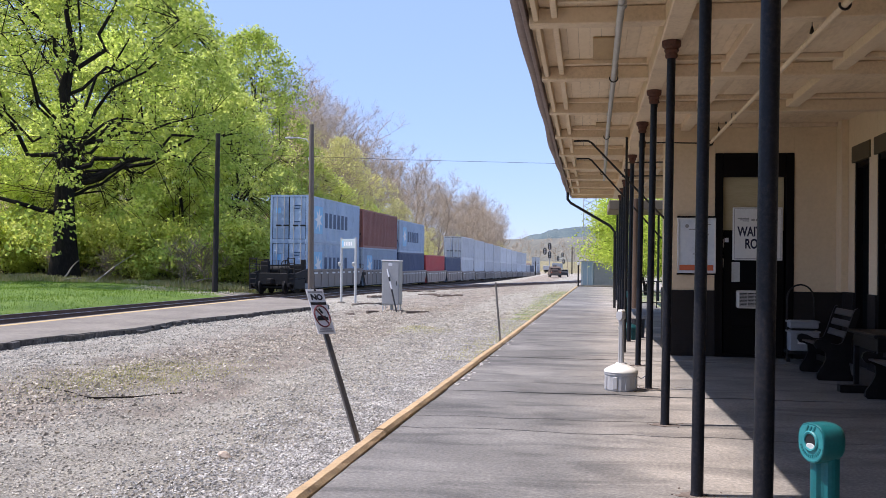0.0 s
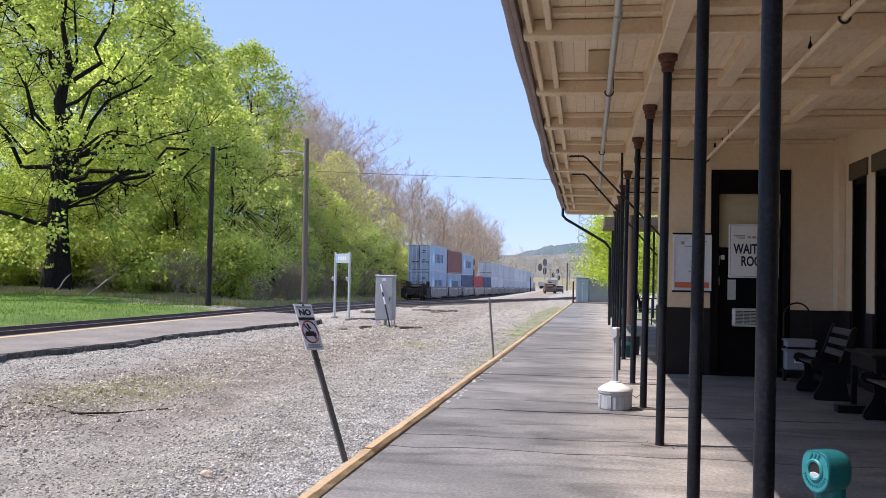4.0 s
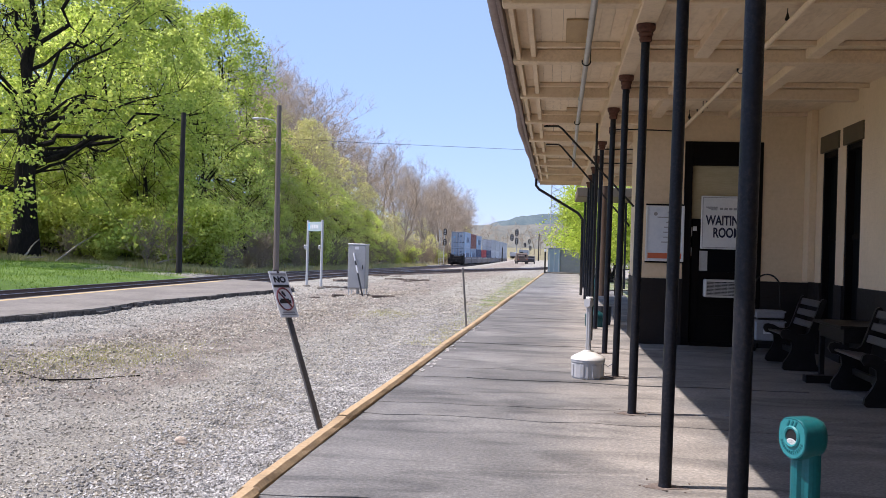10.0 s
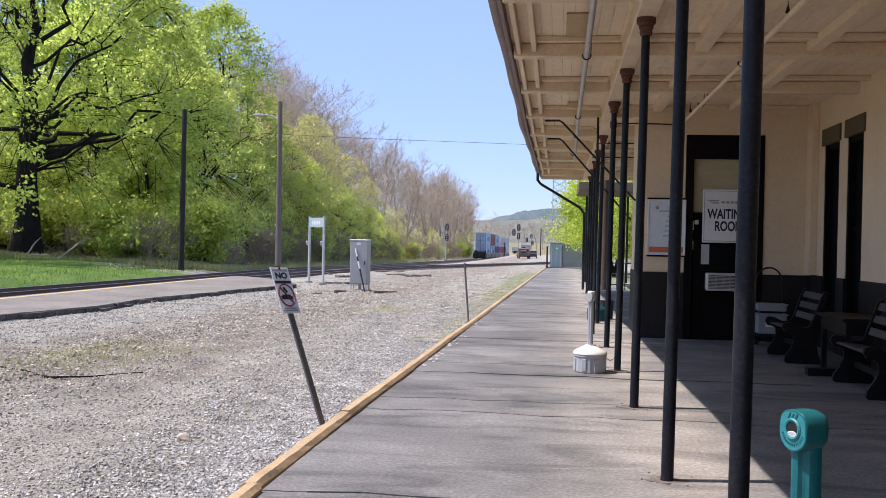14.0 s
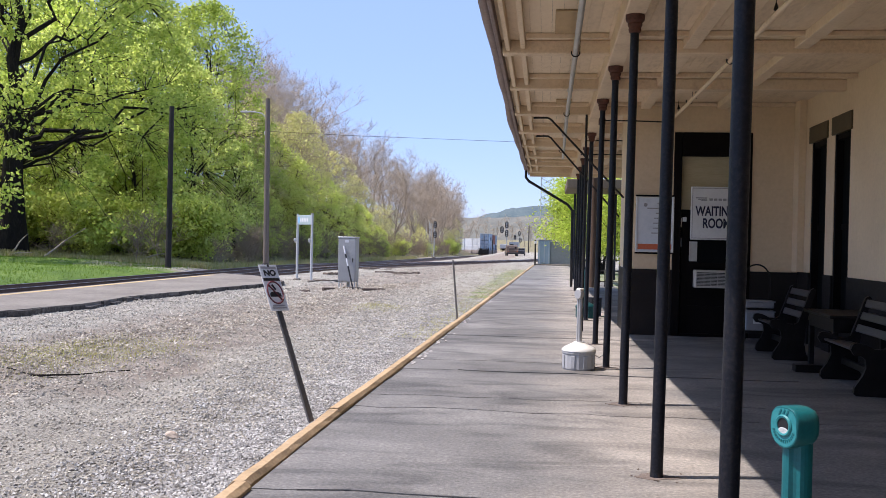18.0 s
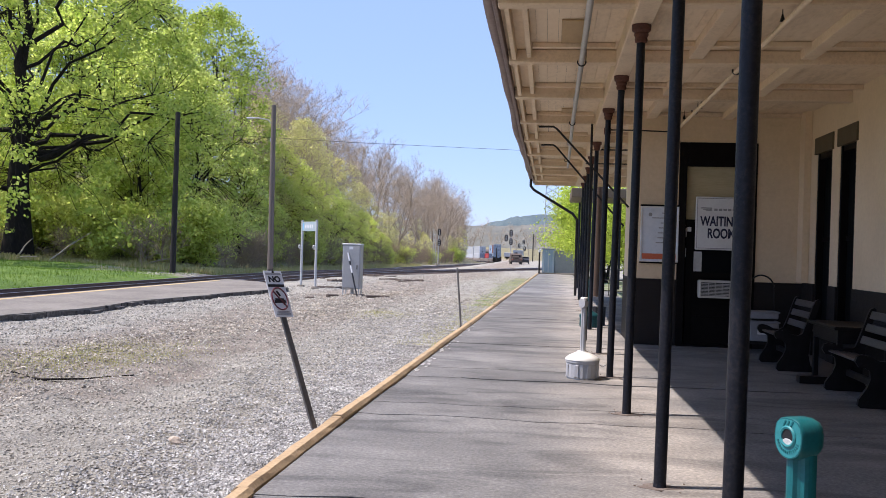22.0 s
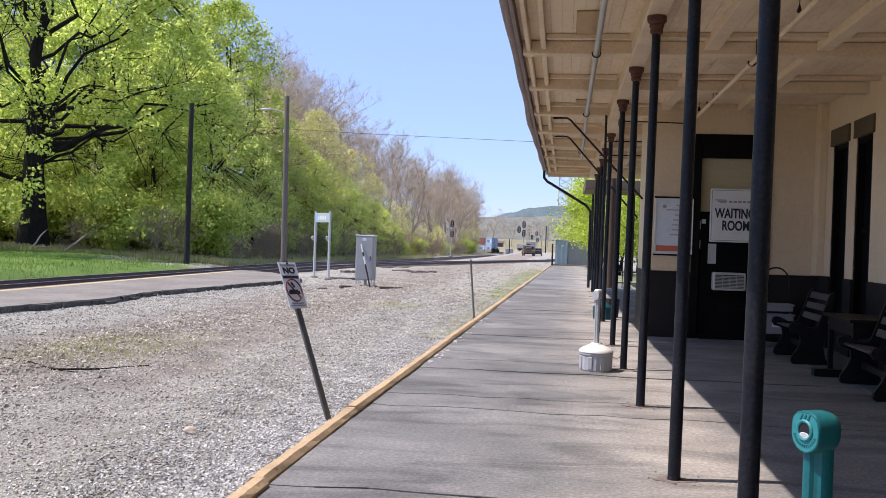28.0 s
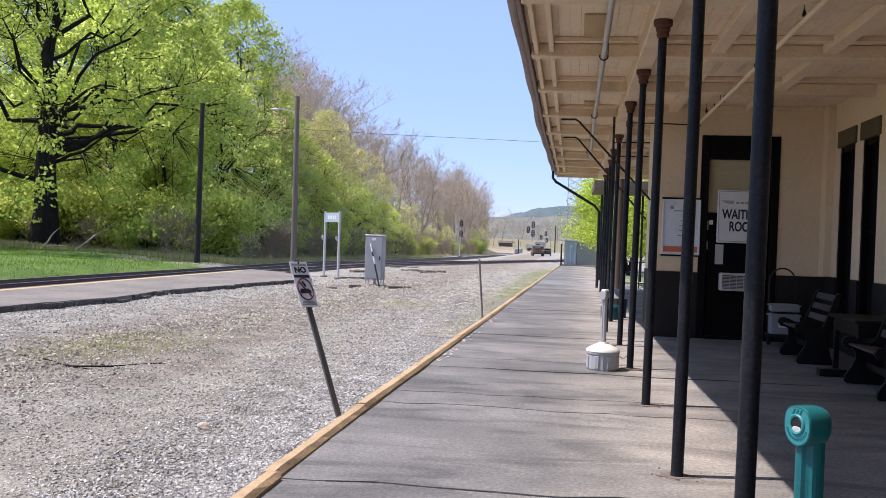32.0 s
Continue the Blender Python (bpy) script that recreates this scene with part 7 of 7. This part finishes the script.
    part("plate", Shape().box(-0.08, 0.06, -0.3, -0.2965, 1.70, 1.80), mark_white, cb)
    for x in (-0.28, 0.28):
        for y in (-0.24, 0.24):
            part("leg", Shape().box(x - 0.02, x + 0.02, y - 0.02, y + 0.02, -0.1, 0.3), steel_paint, cb)
    part("cable_duct", Shape().tube([(0, 0, 0.3), (0, 0, -0.1)], 0.06, 8), steel_paint, cb)
    lb = thing("leaning_bar", pose(-6.98, 30.1, -0.2), "black and white striped bar leaning on the cabinet", "bar")
    for k, (a, b, mt) in enumerate(((0, 0.55, black_paint), (0.55, 0.72, mark_white), (0.72, 0.82, black_paint), (0.82, 1.0, mark_white))):
        p0, p1 = Vector((0.26, -0.05, -0.02)), Vector((-0.2, 0.33, 1.56))
        part("bar_section", Shape().tube([p0.lerp(p1, a), p0.lerp(p1, b)], 0.03, 6), mt, lb)
    # timber and scrap
    rng = random.Random(7)
    for x, y, n in ((-11.4, 46.5, 3), (-10.2, 43.2, 4), (-11.6, 57.5, 9), (-10.4, 55.5, 7), (-7.3, 46, 8), (-8.6, 48.5, 7), (-6.3, 31.2, 3), (-5.7, 30.0, 2), (-7.6, 29.6, 2), (-9.6, 36.6, 2)):
        for _ in range(n):
            a = rng.uniform(-60, 20) if y > 35 else rng.uniform(-40, 60)
            ln = rng.uniform(0.2, 0.8)
            px, py = x + rng.uniform(-0.7, 0.7), y + rng.uniform(-0.8, 0.8)
            t = tagged(part("scrap_timber", Shape().box(-ln / 2, ln / 2, -rng.uniform(0.03, 0.1), rng.uniform(0.03, 0.1), -0.03, rng.uniform(0.03, 0.10), 0.012), tie_wood), "dark broken scrap timber lying on the gravel", "timber", "scrap timber")
            t.matrix_basis = pose(px, py, land_height(px, py), rng.uniform(-4, 4), rng.uniform(-5, 5), a)
    br = thing("loose_brick", pose(-3.15, 5.12, land_height(-3.15, 5.12) + 0.02, 8, 12, 30), "pale tan broken stone lying on the gravel", "stone")
    bm = bmesh.new()
    bmesh.ops.create_icosphere(bm, subdivisions=2, radius=0.06)
    for v in bm.verts:
        v.co *= 1 + 0.35 * noise.noise(v.co * 18)
        v.co.z *= 0.65
    me = bpy.data.meshes.new("lump")
    bm.to_mesh(me)
    bm.free()
    me.materials.append(material("tan_stone", [lin(0.42, 0.33, 0.24), lin(0.6, 0.5, 0.4)], 0.8, coarse=8, fine=60, bump=0.2))
    part("lump", me, None, br)
    # long dead branches and a crack line in the gravel
    for pts in (((-7.7, 9.6), (-7.0, 9.1), (-6.5, 8.75), (-6.2, 8.72)), ((-6.5, 8.72), (-5.9, 8.85), (-5.3, 9.0))):
        bk = Shape().tube([(x, y, land_height(x, y) + 0.012) for x, y in pts], [0.014, 0.012, 0.009, 0.006][:len(pts)], 5)
        tagged(part("dead_branch", bk, bark), "thin dead branch lying on the gravel", "branch")
    # poles
    up_ = thing("utility_pole", pose(-13.62, 42.4, -0.45), "weathered wooden utility pole with a street lamp", "utility pole")
    part("shaft", Shape().lathe([(0.155, -0.1), (0.14, 3), (0.125, 6.4), (0.11, 8.8)], 12, m=pose(0, 0, 0, 0, -0.4, 0)), pole_wood, up_, smooth=True)
    arm = part("lamp_arm", Shape().tube([(-0.08, 0, 7.55), (-0.12, 0, 7.85), (-0.35, 0, 8.08), (-0.8, 0, 8.16), (-1.1, 0, 8.17)], 0.028, 6), steel_paint, up_, smooth=True)
    part("lamp_head", Shape().lathe([(0.05, -0.2), (0.1, -0.1), (0.11, 0.1), (0.06, 0.22)], 10, m=Matrix.Translation((-1.22, 0, 8.15)) @ pose(0, 0, 0, 0, 90, 0) @ Matrix.Diagonal((0.55, 1, 1, 1))), steel_paint, arm)
    part("insulator", Shape().box(-0.2, -0.06, -0.06, 0.06, 7.0, 7.2, 0.02), steel_paint, up_)
    p2 = thing("dark_pole", pose(-22.75, 52.5, -0.75), "slim black tarred wooden pole beside the track", "pole")
    part("shaft", Shape().lathe([(0.19, -0.2), (0.17, 3), (0.14, 10.1)], 10, m=pose(0, 0, 0, 0, 0.3, 0)), tar_wood, p2, smooth=True)
    wr = thing("overhead_wire", pose(0, 62, 0), "thin overhead wire strung across the yard", "wire")
    part("cable", Shape().tube([(-60, 0, 11.5), (-30, 0, 9.4), (-13.6, 0, 8.72), (-1.7, 0, 8.38), (20, 0, 8.4), (60, 0, 9.5)], 0.012, 5), dark_iron, wr)
    for x in (-60, 60):
        part("anchor_pole", Shape().lathe([(0.18, -2), (0.13, 12.5)], 8, at=(x, 0, 0)), tar_wood, wr)


build_lot()


# ---- signals, cabin, tower, far vehicles ----
def signal_head(parent, x, y, z, s=1.0):
    hd = Shape()
    out = [(0.42 * s * math.cos(a), 0.42 * s * math.sin(a) + (0.42 * s if 0 < a < math.pi else -0.42 * s)) for a in [2 * math.pi * (k + 0.5) / 20 for k in range(20)]]
    hd.prism([(-p, q) for p, q in out], -0.03, 0.03, m=Matrix.Translation((x, y, z)) @ pose(0, 0, 0, 0, 0, -90))
    h = part("signal_head", hd, black_paint, parent, "black oval signal head")
    # pale grey puts the sunlit look of the hoods into their colour
    for k in (-1, 0, 1):
        part("hood", Shape().tube([(x, y - 0.04, z + 0.45 * s * k), (x, y - 0.35 * s, z + 0.45 * s * k)], 0.15 * s, 10), steel_paint, h)
    return h


def build_far():
    def mast(name, x, y, top, heads, ladder, label, s=1.0):
        z0 = land_height(x, y) - 0.1
        o = thing(name, pose(x, y, z0), label, "railway signal", "railway signals")
        h = top - z0
        part("mast", Shape().tube([(0, 0, 0), (0, 0, h)], 0.09, 8), steel_paint, o)
        part("base", Shape().box(-0.35, 0.35, -0.35, 0.35, 0, 0.35, 0.03), concrete_far, o)
        if ladder:
            for dx in (-0.55, -0.95):
                part("ladder_rail", Shape().tube([(dx, 0.1, 0.2), (dx, 0.1, h - 0.2)], 0.04, 5), steel_paint, o)
            for k in range(14):
                z = 0.5 + (h - 1) * k / 13
                part("rung", Shape().tube([(-0.95, 0.1, z), (0.0, 0.1, z)], 0.03, 5), steel_paint, o)
        for dx, dz in heads:
            signal_head(o, dx, -0.15, h + dz, s)
            if abs(dx) > 0.3:
                part("bracket", Shape().tube([(0, 0, h + dz), (dx, -0.1, h + dz)], 0.04, 5), steel_paint, o)
        return o

    mast("signal_mast", -20.9, 172, 4.9, ((0.15, -0.5), (0.15, -2.4)), True, "grey signal mast with ladder and two black heads", 0.75)
    mast("signal_mast", -8.2, 188, 5.35, ((0, -0.5), (0, -2.2), (-0.95, -1.5)), False, "grey signal mast with three black heads", 0.82)
    mast("signal_mast", -7.7, 257, 4.1, ((0, -0.4), (0.3, -2.2), (-1.2, -1.4)), False, "distant grey signal mast with black heads", 0.75)
    # cabin at the platform's end and the lattice tower behind it
    metal = material("silvery_blue_sheet_metal", [lin(0.22, 0.30, 0.36), lin(0.36, 0.44, 0.50)], 0.35, 0.6, coarse=1, fine=6, bump=0.03, stretch=(6, 6, 0.3))
    grey = material("grey_sheet_metal", [lin(0.22, 0.23, 0.23), lin(0.32, 0.33, 0.32)], 0.5, 0.4, coarse=1, fine=6, bump=0.03)
    c = thing("equipment_cabin", pose(0.55, 66, 0), "small silvery sheet-metal equipment cabin on a slab", "cabin")
    part("front", Shape().box(-1.2, -0.32, 0, 2.2, 0.05, 1.74, 0.02), metal, c)
    part("annexe", Shape().box(-0.318, 1.5, 0.1, 2.2, 0.05, 1.66, 0.02), grey, c)
    part("slab", Shape().box(-1.5, 1.8, -0.4, 2.6, -0.5, 0.05, 0.02), concrete_far, c)
    for k in range(3):
        part("seam", Shape().box(-1.1 + 0.33 * k, -1.07 + 0.33 * k, -0.02, -0.001, 0.08, 1.7), steel_paint, c)
    part("roof", Shape().box(-1.28, 1.58, -0.08, 2.3, 1.742, 1.80, 0.01), grey, c)
    lp = thing("bulkhead_lamp_post", pose(-0.85, 65.6, 0), "short dark post with a small white lamp", "lamp post")
    part("post", Shape().tube([(0, 0, -0.2), (0, 0, 1.75)], 0.06, 6), dark_iron, lp)
    part("lamp", Shape().box(-0.08, 0.08, -0.12, 0.0, 1.5, 1.7, 0.02), sign_white, lp)
    t = thing("lattice_tower", pose(-0.1, 78, 0), "grey steel lattice tower behind the cabin", "lattice tower")
    w0, w1, H_ = 0.55, 0.5, 14.0
    lv = [k * H_ / 26 for k in range(27)]
    wid = lambda z: w0 + (w1 - w0) * z / H_
    for sx in (-1, 1):
        for sy in (-1, 1):
            part("leg", Shape().tube([(sx * w0, sy * w0, -0.5), (sx * w1, sy * w1, H_)], 0.035, 5), steel_paint, t)
    for a, b in zip(lv, lv[1:]):
        for sy in (-1, 1):
            for p, q in (((-wid(a), sy * wid(a), a), (wid(b), sy * wid(b), b)), ((wid(a), sy * wid(a), a), (-wid(b), sy * wid(b), b)), ((sy * wid(a), -wid(a), a), (sy * wid(b), wid(b), b))):
                part("brace", Shape().tube([p, q], 0.018, 4), steel_paint, t)
    # maintenance truck and a car by the siding
    rust = painted("faded_brown_truck_paint", (0.125, 0.092, 0.072))
    v = thing("maintenance_truck", pose(-5.6, 147, land_height(-5.6, 147) + 0.0, 0, 0, 8), "faded brown railway maintenance truck parked by the siding", "truck")
    v.scale = (0.78, 0.78, 0.78)
    part("body", Shape().prism([(-2.3, 0.55), (-2.3, 1.15), (-0.9, 1.2), (-0.75, 1.95), (-0.4, 2.2), (0.9, 2.2), (1.3, 1.45), (2.4, 1.35), (2.4, 0.55)], -1.1, 1.1), rust, v)
    part("rear_window", Shape().box(-0.85, 0.85, -0.84, -0.80, 1.4, 1.85), glass, v)
    for x in (-1.12, 1.12):
        part("stake_rail", Shape().box(x - 0.05, x + 0.05, -2.3, -0.95, 1.16, 1.6, 0.02), rust, v)
    part("load", Shape().box(-0.8, 0.5, -2.0, -1.1, 1.16, 1.75, 0.12), painted("grey_brown_load", (0.12, 0.09, 0.075)), v, "grey-brown load on the bed")
    part("bumper", Shape().box(-1.2, 1.2, -2.45, -2.3, 0.42, 0.62, 0.03), black_paint, v)
    part("beacon", Shape().box(-0.35, 0.35, -0.1, 0.25, 2.2, 2.42, 0.05), ink_black, v)
    for x in (-1.0, 1.0):
        for y in (-1.5, 1.5):
            part("wheel", Shape().lathe([(0.15, -0.12), (0.4, -0.1), (0.42, 0), (0.4, 0.1), (0.15, 0.12)], 16, m=Matrix.Translation((x, y, 0.42)) @ pose(0, 0, 0, 0, 90, 0)), black_paint, v)
    for x in (-0.85, 0.85):
        part("tail_lamp", Shape().box(x - 0.1, x + 0.1, -2.37, -2.352, 0.9, 1.05), orange, v)
    c2 = thing("parked_car", pose(-4.35, 153, land_height(-4.35, 153)), "dark parked car beside the truck", "car")
    c2.scale = (0.8, 0.8, 0.8)
    part("body", Shape().prism([(-2.2, 0.35), (-2.2, 0.95), (-1.5, 1.05), (-1.0, 1.5), (0.6, 1.5), (1.3, 1.0), (2.2, 0.9), (2.2, 0.35)], -0.88, 0.88), painted("dark_car_paint", (0.03, 0.03, 0.035), 0.3), c2)
    part("rear_window", Shape().box(-0.7, 0.7, -1.28, -1.26, 1.08, 1.42), glass, c2)
    for x in (-0.8, 0.8):
        for y in (-1.4, 1.4):
            part("wheel", Shape().lathe([(0.1, -0.1), (0.31, -0.09), (0.31, 0.09), (0.1, 0.1)], 14, m=Matrix.Translation((x, y, 0.31)) @ pose(0, 0, 0, 0, 90, 0)), black_paint, c2)
    # far trailers, shed and poles
    white = painted("white_trailer_paint", (0.42, 0.43, 0.45))
    for x, y, w, h, mt, lb in ((-20.0, 345, 2.6, 1.7, white, "distant white box trailer"), (-16.2, 350, 2.5, 1.5, white, "distant white box trailer"), (-12.5, 352, 3.4, 1.9, BOX_PAINT["grey"], "distant grey van body")):
        o = thing("far_trailer", pose(x, y, land_height(x, y)), lb, "trailer", "far trailers")
        part("box_body", Shape().box(-w / 2, w / 2, -3, 3, 0.7, 0.7 + h, 0.05), mt, o)
        for dx in (-w / 2 + 0.3, w / 2 - 0.3):
            part("wheel", Shape().lathe([(0.1, -0.1), (0.45, -0.1), (0.45, 0.1), (0.1, 0.1)], 12, m=Matrix.Translation((dx, -2, 0.45)) @ pose(0, 0, 0, 0, 90, 0)), black_paint, o)
        part("landing_leg", Shape().box(-w / 2 + 0.3, w / 2 - 0.3, 1.8, 2.0, 0.0, 0.7), black_paint, o)
    sd = thing("far_shed", pose(-31, 432, land_height(-31, 432)), "distant low brown shed with a shallow roof", "shed")
    part("walls", Shape().box(-3, 3, -3, 3, -0.3, 1.7), rust, sd)
    part("roof", Shape().prism([(-3.4, 1.6), (0, 2.5), (3.4, 1.6), (3.4, 1.7), (0, 2.7), (-3.4, 1.7)], -3.4, 3.4), rust, sd)
    for x, y, h in ((-4.0, 200, 6.0), (-12.0, 205, 3.4), (2.0, 240, 8.0)):
        o = thing("far_pole", pose(x, y, land_height(x, y) - 0.2), "distant dark wooden pole", "pole", "far poles")
        part("shaft", Shape().tube([(0, 0, 0), (0, 0, h)], [0.14, 0.1], 6), tar_wood, o)


build_far()


# ---- the train runs off along the main line ----
def motions():
    for ob, s, lift in TRAIN:
        rows = []
        for t in range(0, 33, 2):
            x, y, z, turn = along(TAIL_S + s + SPEED * t)
            rows.append((t, pose(x, y, z + lift, 0, 0, turn)))
        walk(ob, rows)


motions()
